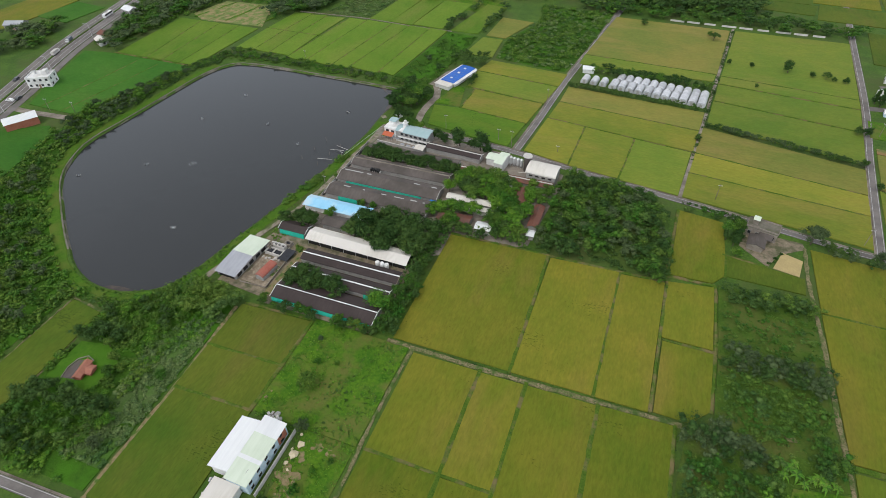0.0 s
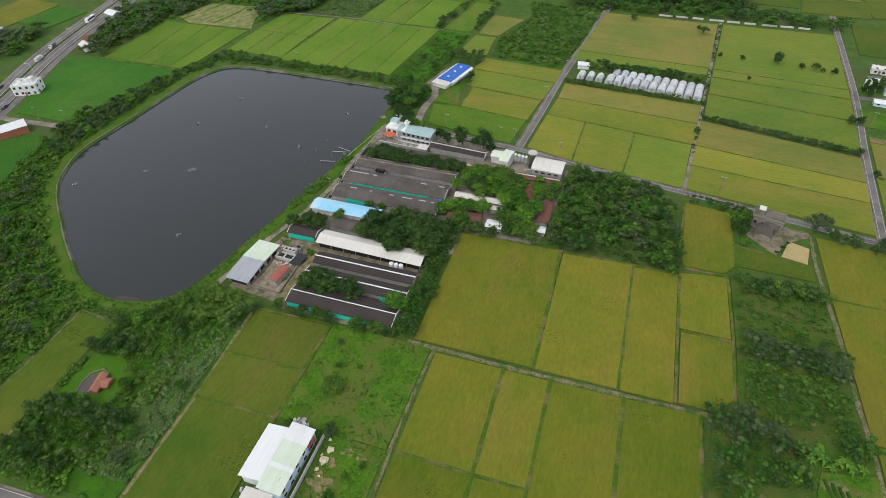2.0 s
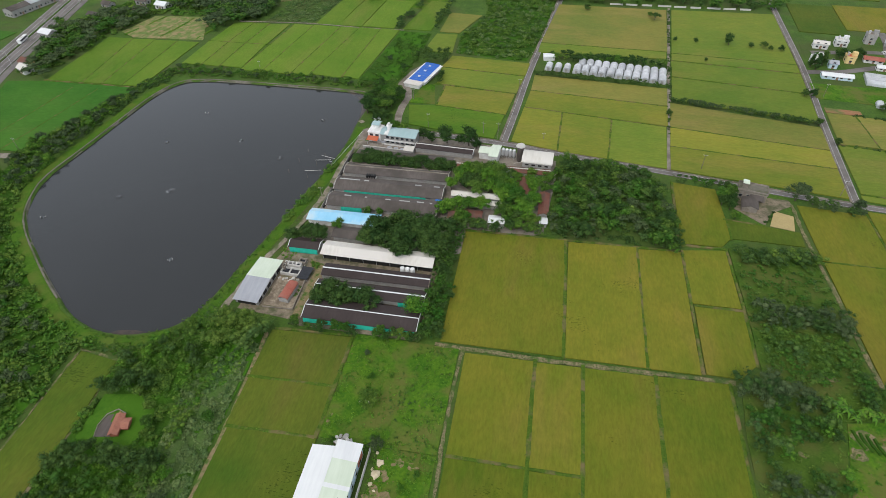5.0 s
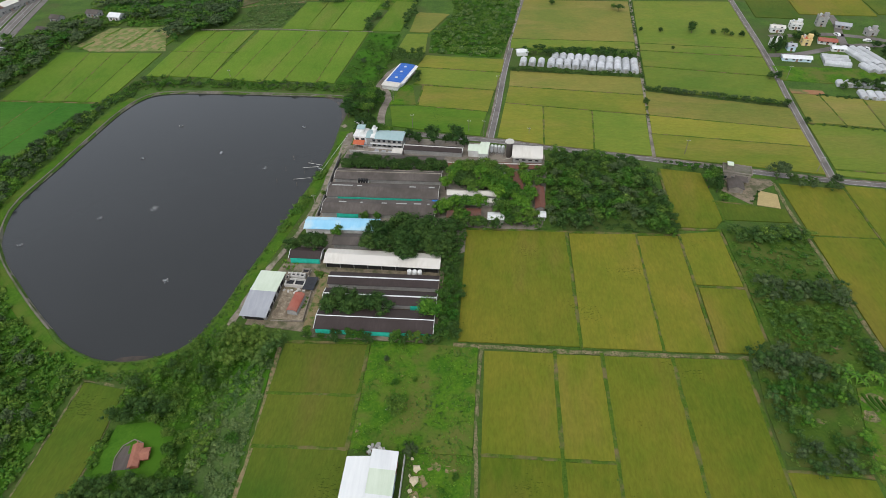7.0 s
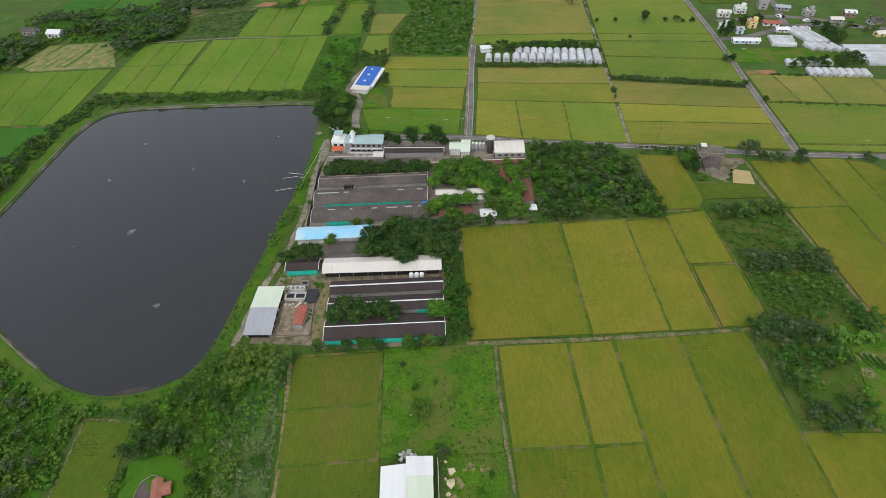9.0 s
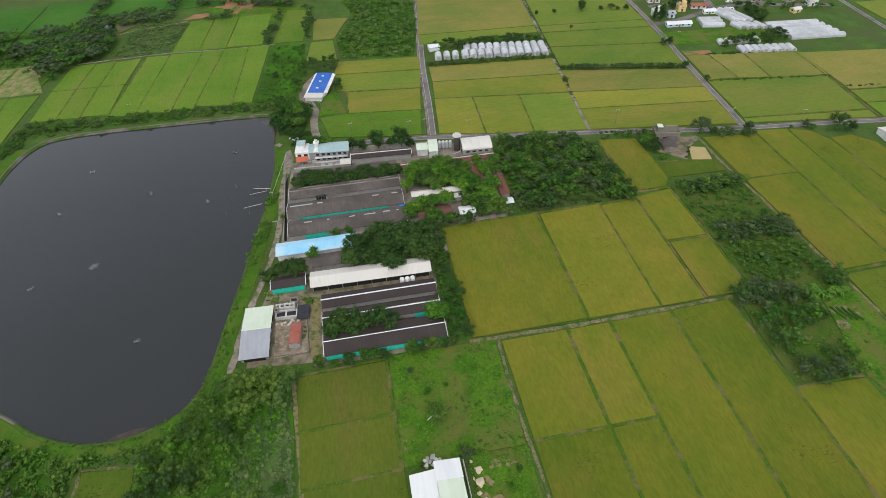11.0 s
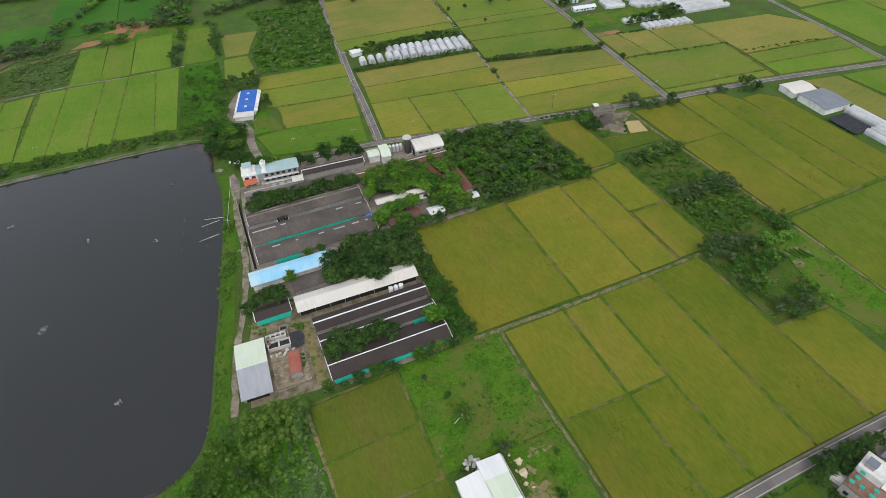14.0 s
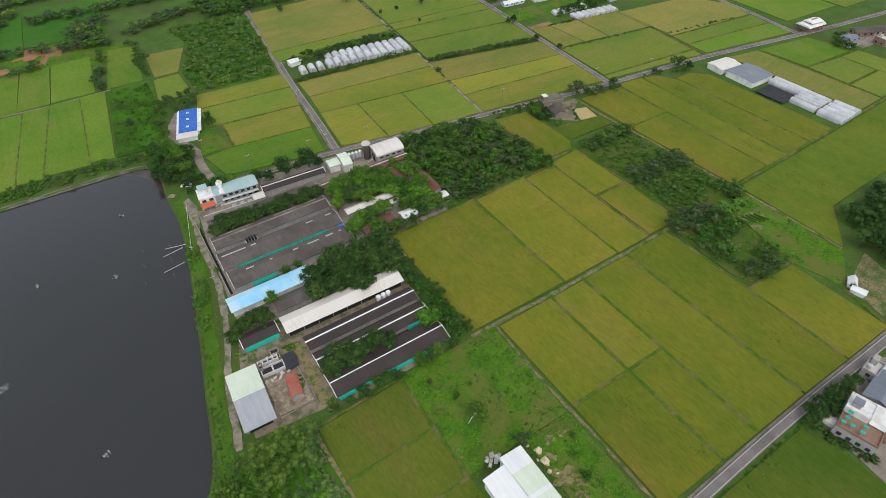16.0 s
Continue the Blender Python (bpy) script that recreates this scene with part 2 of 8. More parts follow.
DARKROOF = surf("dark_brown_roof_sheet", (0.037, 0.028, 0.027), (0.058, 0.045, 0.043), 0.12, 1.2, 0.6, stretch=(1, 0.1, 1), c=(0.044, 0.034, 0.032), patch=0.1, spec=0.15)
GREYROOF = surf("weathered_cement_roof", (0.08, 0.067, 0.06), (0.124, 0.107, 0.097), 0.14, 1.3, 0.85, stretch=(1, 0.12, 1), c=(0.07, 0.06, 0.053), patch=0.09)
WHITEROOF = surf("cream_metal_roof", (0.52, 0.49, 0.44), (0.66, 0.63, 0.58), 0.1, 1.0, 0.55, stretch=(1, 0.1, 1), c=(0.58, 0.55, 0.51), patch=0.1)
CLEANWHITE = surf("clean_white_metal", (0.6, 0.61, 0.62), (0.7, 0.71, 0.71), 0.1, 1.0, 0.5, stretch=(1, 0.1, 1))
SILVER = surf("pale_grey_metal_roof", (0.29, 0.3, 0.33), (0.37, 0.38, 0.41), 0.1, 1.0, 0.5, stretch=(1, 0.1, 1))
MINT = surf("pale_green_metal_roof", (0.5, 0.57, 0.45), (0.6, 0.66, 0.55), 0.1, 1.0, 0.5, stretch=(1, 0.1, 1))
SLATE = surf("blue_grey_metal_roof", (0.13, 0.15, 0.18), (0.19, 0.21, 0.24), 0.1, 1.0, 0.5, stretch=(1, 0.1, 1))
TEALROOF = surf("blue_green_metal_roof", (0.27, 0.38, 0.39), (0.34, 0.45, 0.46), 0.12, 1.0, 0.5, stretch=(1, 0.15, 1))
SKYBLUE = surf("sky_blue_metal_roof", (0.24, 0.52, 0.72), (0.34, 0.6, 0.78), 0.1, 1.0, 0.5, stretch=(1, 0.1, 1), c=(0.45, 0.6, 0.68), patch=0.1)
DEEPBLUE = surf("deep_blue_roof", (0.008, 0.085, 0.4), (0.02, 0.13, 0.5), 0.2, 1.5, 0.5)
REDROOF = surf("red_brown_roof", (0.26, 0.07, 0.05), (0.36, 0.12, 0.085), 0.3, 2.0, 0.75, c=(0.3, 0.12, 0.09), patch=0.2)
RUST = surf("rusty_brown_roof", (0.12, 0.05, 0.035), (0.2, 0.085, 0.06), 0.3, 1.6, 0.85, c=(0.1, 0.06, 0.05), patch=0.15)
TILE = surf("faded_clay_tile", (0.26, 0.1, 0.07), (0.36, 0.16, 0.11), 0.4, 2.5, 0.8)
ORANGE = surf("orange_awning", (0.42, 0.1, 0.05), (0.5, 0.14, 0.07), 0.4, 2.0, 0.6)
TEAL = surf("teal_curtain_sheet", (0.01, 0.3, 0.22), (0.03, 0.42, 0.31), 0.3, 1.5, 0.55, stretch=(1, 1, 0.3))
BLUETARP = surf("blue_tarpaulin", (0.02, 0.16, 0.6), (0.04, 0.22, 0.7), 0.5, 2.0, 0.5)
WALLWHITE = surf("white_plaster", (0.62, 0.62, 0.6), (0.76, 0.76, 0.75), 0.3, 1.2, 0.85, c=(0.55, 0.54, 0.52), patch=0.2)
WALLGREY = surf("grey_render_wall", (0.26, 0.25, 0.24), (0.36, 0.35, 0.33), 0.3, 1.2, 0.9)
WALLBLUE = surf("pale_blue_sheet_wall", (0.42, 0.55, 0.64), (0.55, 0.66, 0.72), 0.3, 1.2, 0.6)
WALLYELLOW = surf("yellow_plaster", (0.62, 0.47, 0.2), (0.7, 0.55, 0.27), 0.3, 1.2, 0.85)
WALLBROWN = surf("brown_tile_wall", (0.2, 0.12, 0.09), (0.28, 0.18, 0.13), 0.3, 1.5, 0.8)
BRICKRED = surf("red_brick_wall", (0.3, 0.1, 0.06), (0.38, 0.15, 0.1), 0.4, 2.5, 0.9)
# near-black paint that stands for the shade inside openings and recesses
SHADE = surf("dark_recess_shade", (0.012, 0.012, 0.012), (0.03, 0.028, 0.026), 0.5, 1.5, 0.9)
GLASSY = surf("dark_window_glass", (0.02, 0.025, 0.03), (0.04, 0.045, 0.05), 0.5, 1.0, 0.15, spec=0.5)
FILM = surf("greenhouse_plastic_film", (0.38, 0.39, 0.41), (0.54, 0.55, 0.57), 0.3, 1.4, 0.4, jitter=0.1, c=(0.36, 0.37, 0.38), patch=0.16)
NET = surf("black_shade_net", (0.02, 0.022, 0.026), (0.045, 0.047, 0.055), 0.3, 1.5, 0.85)
STEEL = surf("galvanised_steel", (0.42, 0.43, 0.44), (0.56, 0.57, 0.58), 0.5, 2.0, 0.4, metal=0.6)
TANKMETAL = surf("stainless_tank", (0.5, 0.51, 0.52), (0.66, 0.67, 0.68), 0.6, 2.0, 0.35, metal=0.5)
BLACK = surf("black_plastic", (0.012, 0.012, 0.013), (0.025, 0.025, 0.026), 0.6, 2.0, 0.5)
TIMBER = surf("weathered_timber", (0.14, 0.11, 0.08), (0.24, 0.2, 0.16), 0.5, 2.0, 0.9)
BARK = surf("bark", (0.06, 0.045, 0.035), (0.12, 0.095, 0.075), 0.6, 3.0, 0.95, bump=0.05)
FOAM = surf("white_splash", (0.6, 0.62, 0.64), (0.78, 0.8, 0.82), 1.0, 3.0, 0.6)
CARWHITE = surf("white_car_paint", (0.7, 0.7, 0.7), (0.76, 0.76, 0.76), 0.5, 1.0, 0.3, spec=0.5)
CARDARK = surf("dark_car_paint", (0.03, 0.035, 0.04), (0.05, 0.055, 0.06), 0.5, 1.0, 0.3, spec=0.5)
ROCK = surf("pale_boulder", (0.45, 0.38, 0.25), (0.58, 0.5, 0.36), 0.4, 1.8, 0.9, bump=0.08)
LEAF = {
    "dark": surf("dark_broad_leaves", (0.024, 0.060, 0.014), (0.054, 0.106, 0.022), 0.2, 2.8, 0.7, island=0.3, jitter=0.2, spec=0.12, low=0.41, high=0.59),
    "mid": surf("mid_green_leaves", (0.035, 0.088, 0.014), (0.09, 0.165, 0.024), 0.2, 2.8, 0.7, island=0.3, jitter=0.22, c=(0.05, 0.135, 0.015), patch=0.07, spec=0.12, low=0.41, high=0.59),
    "bright": surf("bright_green_leaves", (0.048, 0.142, 0.014), (0.098, 0.205, 0.02), 0.2, 2.8, 0.7, island=0.3, jitter=0.15, spec=0.12, low=0.41, high=0.59),
    "grey": surf("grey_green_leaves", (0.040, 0.071, 0.028), (0.074, 0.110, 0.043), 0.2, 2.8, 0.75, island=0.3, jitter=0.15, spec=0.12, low=0.41, high=0.59),
    "reed": surf("pale_reeds", (0.085, 0.14, 0.045), (0.14, 0.2, 0.07), 0.2, 2.8, 0.75, island=0.3, c=(0.055, 0.12, 0.03), patch=0.09, spec=0.12, low=0.41, high=0.59),
    "bamboo": surf("bamboo_leaves", (0.056, 0.118, 0.018), (0.105, 0.175, 0.03), 0.2, 2.8, 0.7, island=0.3, jitter=0.15, c=(0.06, 0.12, 0.032), patch=0.08, spec=0.12, low=0.41, high=0.59),
}


def water_surface():
    m = bpy.data.materials.new("pond_water")
    m.use_nodes = True
    n, l = m.node_tree.nodes, m.node_tree.links
    p = n["Principled BSDF"]
    p.inputs["Roughness"].default_value, p.inputs["IOR"].default_value = 0.06, 1.46
    geo = n.new("ShaderNodeNewGeometry")
    t = n.new("ShaderNodeTexNoise")
    t.inputs["Scale"].default_value, t.inputs["Detail"].default_value = 0.02, 3
    l.new(geo.outputs["Position"], t.inputs["Vector"])
    c = n.new("ShaderNodeMix")
    c.data_type = "RGBA"
    c.inputs["A"].default_value, c.inputs["B"].default_value = (0.0215, 0.0232, 0.0244, 1), (0.0290, 0.0310, 0.0324, 1)
    l.new(t.outputs["Fac"], c.inputs["Factor"]), l.new(c.outputs["Result"], p.inputs["Base Color"])
    r = n.new("ShaderNodeTexNoise")
    r.inputs["Scale"].default_value, r.inputs["Detail"].default_value = 1.4, 3
    l.new(geo.outputs["Position"], r.inputs["Vector"])
    b = n.new("ShaderNodeBump")
    b.inputs["Strength"].default_value, b.inputs["Distance"].default_value = 0.25, 0.05
    l.new(r.outputs["Fac"], b.inputs["Height"]), l.new(b.outputs["Normal"], p.inputs["Normal"])
    return m


WATER = water_surface()

# ---- building tools ----
rng = random.Random(7)


class Shape:
    """Vertices and faces of one mesh, gathered piece by piece."""

    def __init__(self):
        self.v, self.f = [], []

    def add(self, verts, faces):
        k = len(self.v)
        self.v += [tuple(p) for p in verts]
        self.f += [tuple(i + k for i in f) for f in faces]
        return self

    def box(self, x0, y0, z0, x1, y1, z1):
        return self.add([(x0, y0, z0), (x1, y0, z0), (x1, y1, z0), (x0, y1, z0), (x0, y0, z1), (x1, y0, z1), (x1, y1, z1), (x0, y1, z1)],
                        [(0, 3, 2, 1), (4, 5, 6, 7), (0, 1, 5, 4), (1, 2, 6, 5), (2, 3, 7, 6), (3, 0, 4, 7)])

    def prism(self, poly, z0, z1):
        n = len(poly)
        return self.add([(x, y, z0) for x, y in poly] + [(x, y, z1) for x, y in poly],
                        [tuple(range(n - 1, -1, -1)), tuple(range(n, 2 * n))] + [(i, (i + 1) % n, n + (i + 1) % n, n + i) for i in range(n)])

    def section(self, outline, x0, x1):
        """An outline in y and z, drawn out along x."""
        n = len(outline)
        return self.add([(x0, y, z) for y, z in outline] + [(x1, y, z) for y, z in outline],
                        [tuple(range(n)), tuple(range(2 * n - 1, n - 1, -1))] + [(i, n + i, n + (i + 1) % n, (i + 1) % n) for i in range(n)])

    def tube(self, pts, radii, n=8):
        rings = []
        for i, p in enumerate(pts):
            a, b = Vector(pts[max(i - 1, 0)]), Vector(pts[min(i + 1, len(pts) - 1)])
            q = (b - a).to_track_quat("Z", "Y")
            rings.append([Vector(p) + q @ Vector((radii[i] * math.cos(2 * math.pi * k / n), radii[i] * math.sin(2 * math.pi * k / n), 0)) for k in range(n)])
        faces = [(r * n + k, r * n + (k + 1) % n, (r + 1) * n + (k + 1) % n, (r + 1) * n + k) for r in range(len(pts) - 1) for k in range(n)]
        faces += [tuple(range(n - 1, -1, -1)), tuple((len(pts) - 1) * n + k for k in range(n))]
        return self.add([p for r in rings for p in r], faces)

    def cyl(self, x, y, z0, z1, r, n=16, r2=None):
        return self.tube([(x, y, z0), (x, y, z1)], [r, r if r2 is None else r2], n)


def mesh(name, verts, faces, material, smooth=False):
    d = bpy.data.meshes.new(name)
    d.from_pydata(verts, [], faces)
    d.materials.append(material)
    if smooth:
        d.polygons.foreach_set("use_smooth", [True] * len(d.polygons))
    d.update()
    return d


def part(name, shape, material, parent=None, label="", smooth=False):
    ob = new(name, mesh(name, shape.v, shape.f, material, smooth))
    ob.parent = parent
    return tagged(ob, label)


def thing(name, x, y, label, category, turn=0.0, group="", z=0.0):
    ob = new(name)
    ob.empty_display_size = 0.5
    ob.matrix_basis = pose(x, y, z, 0, 0, turn)
    return tagged(ob, label, category, group)


def setting(name, shape, material, label="", category="", parent=None, smooth=False):
    return tagged(part(name, shape, material, parent, label, smooth), category=category, kind="structure")


def curve_through(pts, step=4.0, closed=False):
    """Points along a smooth line through pts."""
    p = [Vector(q) for q in pts]
    n, out = len(p), []
    for i in range(n if closed else n - 1):
        g = (lambda k: p[k % n]) if closed else (lambda k: p[min(max(k, 0), n - 1)])
        a, b, c, d = g(i - 1), g(i), g(i + 1), g(i + 2)
        m = max(1, int((c - b).length / step))
        for k in range(m):
            t = k / m
            out.append(0.5 * (2 * b + (c - a) * t + (2 * a - 5 * b + 4 * c - d) * t * t + (3 * b - a - 3 * c + d) * t ** 3))
    if not closed:
        out.append(p[-1])
    return out


def offset(line, d, closed=False):
    """The line moved d to its left."""
    out, n = [], len(line)
    for i in range(n):
        a, b = (line[i - 1], line[(i + 1) % n]) if closed else (line[max(i - 1, 0)], line[min(i + 1, n - 1)])
        t = (b - a).normalized()
        out.append(line[i] + Vector((-t.y, t.x)) * d)
    return out


def strip(line, profile, wobble=0.0, seed=0, closed=False):
    """A shape drawn along the line; profile: (offset to the left, height) across it."""
    r = random.Random(seed)
    s = Shape()
    rows = []
    for d, z in profile:
        rows.append([(q.x + r.uniform(-wobble, wobble), q.y + r.uniform(-wobble, wobble), z + (r.uniform(-wobble, wobble) * 0.25 if z > 0.1 else 0)) for q in offset(line, d, closed)])
    n, m = len(line), len(profile)
    verts = [rows[j][i] for i in range(n) for j in range(m)]
    faces = [((i % n) * m + j + 1, (i % n) * m + j, ((i + 1) % n) * m + j, ((i + 1) % n) * m + j + 1) for i in range(n if closed else n - 1) for j in range(m - 1)]
    return s.add(verts, faces)


def slab(w, z):
    return [(w / 2, -0.05), (w / 2, z), (-w / 2, z), (-w / 2, -0.05)]


def inside(x, y, poly):
    hit = False
    for i in range(len(poly)):
        (x0, y0), (x1, y1) = poly[i - 1], poly[i]
        if (y0 > y) != (y1 > y) and x < (x1 - x0) * (y - y0) / (y1 - y0) + x0:
            hit = not hit
    return hit


# ---- plants ----
def ico(level):
    b = bmesh.new()
    bmesh.ops.create_icosphere(b, subdivisions=level, radius=1)
    v = np.array([p.co[:] for p in b.verts])
    f = np.array([[p.index for p in q.verts] for q in b.faces])
    b.free()
    return v, f


ICO_COARSE = ico(1)


def leafy(centres, radii, leaves, size, seed, base=ICO_COARSE, flat=0.8):
    """Uneven lumps at the centres, covered by small pointed leaf sprays: vertices, triangles and (no) quads as arrays."""
    r = np.random.RandomState(seed)
    bv, bf = base
    leaves, size = int(leaves * 2.1), size * 0.66
    vs, tri, k = [], [], 0
    for c, rad in zip(centres, radii):
        lump = bv * (0.46 + 0.26 * r.rand(len(bv), 1)) * rad * np.array([1, 1, flat]) + c
        vs.append(lump), tri.append(bf + k)
        k += len(bv)
        d = r.normal(size=(leaves, 3))
        d[:, 2] = np.abs(d[:, 2]) * 0.9 - 0.25
        d /= np.linalg.norm(d, axis=1)[:, None]
        pos = c + d * rad * np.array([1, 1, flat]) * (0.5 + 0.82 * r.rand(leaves, 1) ** 1.3)
        nrm = d + r.normal(size=(leaves, 3)) * 0.55
        nrm /= np.linalg.norm(nrm, axis=1)[:, None]
        u = np.cross(nrm, r.normal(size=(leaves, 3)))
        u /= np.linalg.norm(u, axis=1)[:, None] + 1e-9
        w = np.cross(nrm, u)
        s = size * (0.55 + 0.9 * r.rand(leaves, 1))
        q = np.stack([pos - u * s, pos - w * s * 0.75 + u * s * 0.4, pos + u * s * 0.6 + w * s * 0.75], 1)
        vs.append(q.reshape(-1, 3))
        tri.append(np.arange(leaves * 3).reshape(-1, 3) + k)
        k += leaves * 3
    return np.concatenate(vs), np.concatenate(tri), np.zeros((0, 4), dtype=int)


def array_mesh(name, v, tri, quad, material):
    d = bpy.data.meshes.new(name)
    d.vertices.add(len(v))
    d.vertices.foreach_set("co", v.astype(np.float32).ravel())
    loops = np.concatenate([tri.ravel(), quad.ravel()]).astype(np.int32)
    d.loops.add(len(loops))
    d.loops.foreach_set("vertex_index", loops)
    d.polygons.add(len(tri) + len(quad))
    starts = np.concatenate([np.arange(len(tri)) * 3, len(tri) * 3 + np.arange(len(quad)) * 4]).astype(np.int32)
    d.polygons.foreach_set("loop_start", starts)
    d.materials.append(material)
    d.update(calc_edges=True)
    d.validate()
    return d


def crown_lumps(r, shape, h):
    cs, rs = [], []
    if shape == "round":
        for _ in range(15):
            a, q, z = r.uniform(0, 2 * math.pi), math.sqrt(r.random()) * 0.33 * h, r.random()
            cs.append((q * math.cos(a), q * math.sin(a), h * (0.42 + 0.42 * z - 0.5 * (q / h) ** 2 * 2)))
            rs.append(h * r.uniform(0.13, 0.21))
        cs.append((0, 0, 0.6 * h)), rs.append(0.25 * h)
    elif shape == "tall":
        for i in range(14):
            z = 0.22 + 0.7 * i / 13
            a, q = r.uniform(0, 2 * math.pi), r.uniform(0.04, 0.17) * h * (1.15 - 0.85 * z)
            cs.append((q * math.cos(a), q * math.sin(a), z * h)), rs.append(h * (0.16 - 0.09 * z) * r.uniform(0.9, 1.3))
    elif shape == "wide":
        for _ in range(17):
            a, q = r.uniform(0, 2 * math.pi), math.sqrt(r.random()) * 0.5 * h
            cs.append((q * math.cos(a), q * math.sin(a), h * (0.8 - 0.9 * (q / h) ** 2 + r.uniform(-0.08, 0.06)))), rs.append(h * r.uniform(0.13, 0.2))
        cs.append((0, 0, 0.6 * h)), rs.append(0.3 * h)
    return np.array(cs), np.array(rs)


TREES = {}
TREE_LABEL = {"dark": "dense dark-green broadleaf tree with a rounded crown", "mid": "mid-green broadleaf tree with an uneven leafy crown", "bright": "bright green fruit tree with a full leafy crown",
              "grey": "dull grey-green tree with a thin crown", "bamboo": "yellow-green bamboo clump with feathery tops"}


def tree(kind, x, y, h, shape="round", wide=1.0, z=0.0, group=""):
    """A tree h metres high: a tapered trunk with limbs and a leafy crown."""
    k = rng.randrange(3)
    key = (kind, shape, k)
    across, up = h / 8.0 * wide, h / 8.0
    turn = Euler((0, 0, rng.uniform(0, 6.28)))
    if key in TREES:
        first, a0, u0 = TREES[key]
        return tagged(copy_thing(first, Matrix.LocRotScale((x, y, z), turn, (across / a0, across / a0, up / u0))), group=group)
    r = random.Random(31 * k + len(shape) * 7 + len(kind))
    cs, rs = crown_lumps(r, shape, 8.0)
    ob = tagged(new("tree"), TREE_LABEL[kind], "tree", group)
    t = Shape().tube([(0, 0, -0.2), (0.05, 0.03, 1.5), (0.1, -0.05, 3.4), (0, 0, 5.2)], [0.27, 0.2, 0.15, 0.06], 7)
    for i in range(4):
        c = cs[i * 3]
        t.tube([(0.08, 0, 1.9 + 0.35 * i), (c[0] * 0.5, c[1] * 0.5, 0.5 * (2.2 + c[2])), tuple(c)], [0.11, 0.08, 0.04], 5)
    part("trunk", t, BARK, ob)
    v, tri, quad = leafy(cs, rs, 52, 0.4, 100 * k + len(kind))
    crown = new("crown", array_mesh("crown", v, tri, quad, LEAF[kind]))
    crown.parent = ob
    ob.matrix_basis = Matrix.LocRotScale((x, y, z), turn, (across, across, up))
    TREES[key] = (ob, across, up)
    return ob


def spread(poly, gap, seed, avoid=()):
    """Places inside poly, about gap metres apart in uneven rows."""
    r = random.Random(seed)
    xs, ys = [p[0] for p in poly], [p[1] for p in poly]
    out, y, row = [], min(ys), 0
    while y < max(ys):
        x = min(xs) + (gap / 2 if row % 2 else 0)
        while x < max(xs):
            px, py = x + r.uniform(-0.38, 0.38) * gap, y + r.uniform(-0.38, 0.38) * gap
            if inside(px, py, poly) and not any(inside(px, py, q) for q in avoid):
                out.append((px, py))
            x += gap
        y += gap * 0.9
        row += 1
    return out


def wood(poly, kinds, gap, low, high, seed, shapes=("round", "wide"), group="", avoid=(), wide=1.0):
    """Single trees inside poly, gap metres apart."""
    r = random.Random(seed)
    for x, y in spread(poly, gap, seed, avoid):
        tree(r.choice(kinds), x, y, r.uniform(low, high), r.choice(shapes), wide * r.uniform(0.9, 1.2), group=group)


def thicket(poly, kinds, gap, low, high, seed, label, avoid=(), shapes=("round", "wide"), leaves=16, leaf=0.58, lumps=9, name="woodland", wide=1.0):
    """A wood too dense to count its trees: one mesh of trunks and crowns for each kind of tree."""
    r = random.Random(seed)
    made = {}
    for x, y in spread(poly, gap, seed, avoid):
        made.setdefault(r.choice(kinds), []).append((x, y, r.uniform(low, high) / 8.0, wide * r.uniform(0.9, 1.25), r.uniform(0, 6.28), r.randrange(4)))
    for kind, spots in made.items():
        protos = []
        for k in range(4):
            cs, rs = crown_lumps(random.Random(seed + 9 * k), shapes[k % len(shapes)], 8.0)
            cs, rs = cs[-lumps:], rs[-lumps:] * 1.1
            trunk = np.array([(0.2 * math.cos(a) * (1 - 0.6 * t), 0.2 * math.sin(a) * (1 - 0.6 * t), 4.6 * t - 0.2) for t in (0, 1) for a in (0, 1.57, 3.14, 4.71)])
            v, tri, quad = leafy(cs, rs, leaves, leaf, seed + k)
            n = len(v)
            protos.append((np.concatenate([v, trunk]), tri, np.concatenate([quad, np.array([[n + i, n + (i + 1) % 4, n + 4 + (i + 1) % 4, n + 4 + i] for i in range(4)])])))
        V, T, Q, k = [], [], [], 0
        for x, y, s, w, a, i in spots:
            v, t, q = protos[i]
            c, d = math.cos(a) * s * w, math.sin(a) * s * w
            V.append(np.stack([x + c * v[:, 0] - d * v[:, 1], y + d * v[:, 0] + c * v[:, 1], s * v[:, 2]], 1))
            T.append(t + k), Q.append(q + k)
            k += len(v)
        tagged(new(name, array_mesh(name, np.concatenate(V), np.concatenate(T), np.concatenate(Q), LEAF[kind])), label, "trees", kind="stuff")


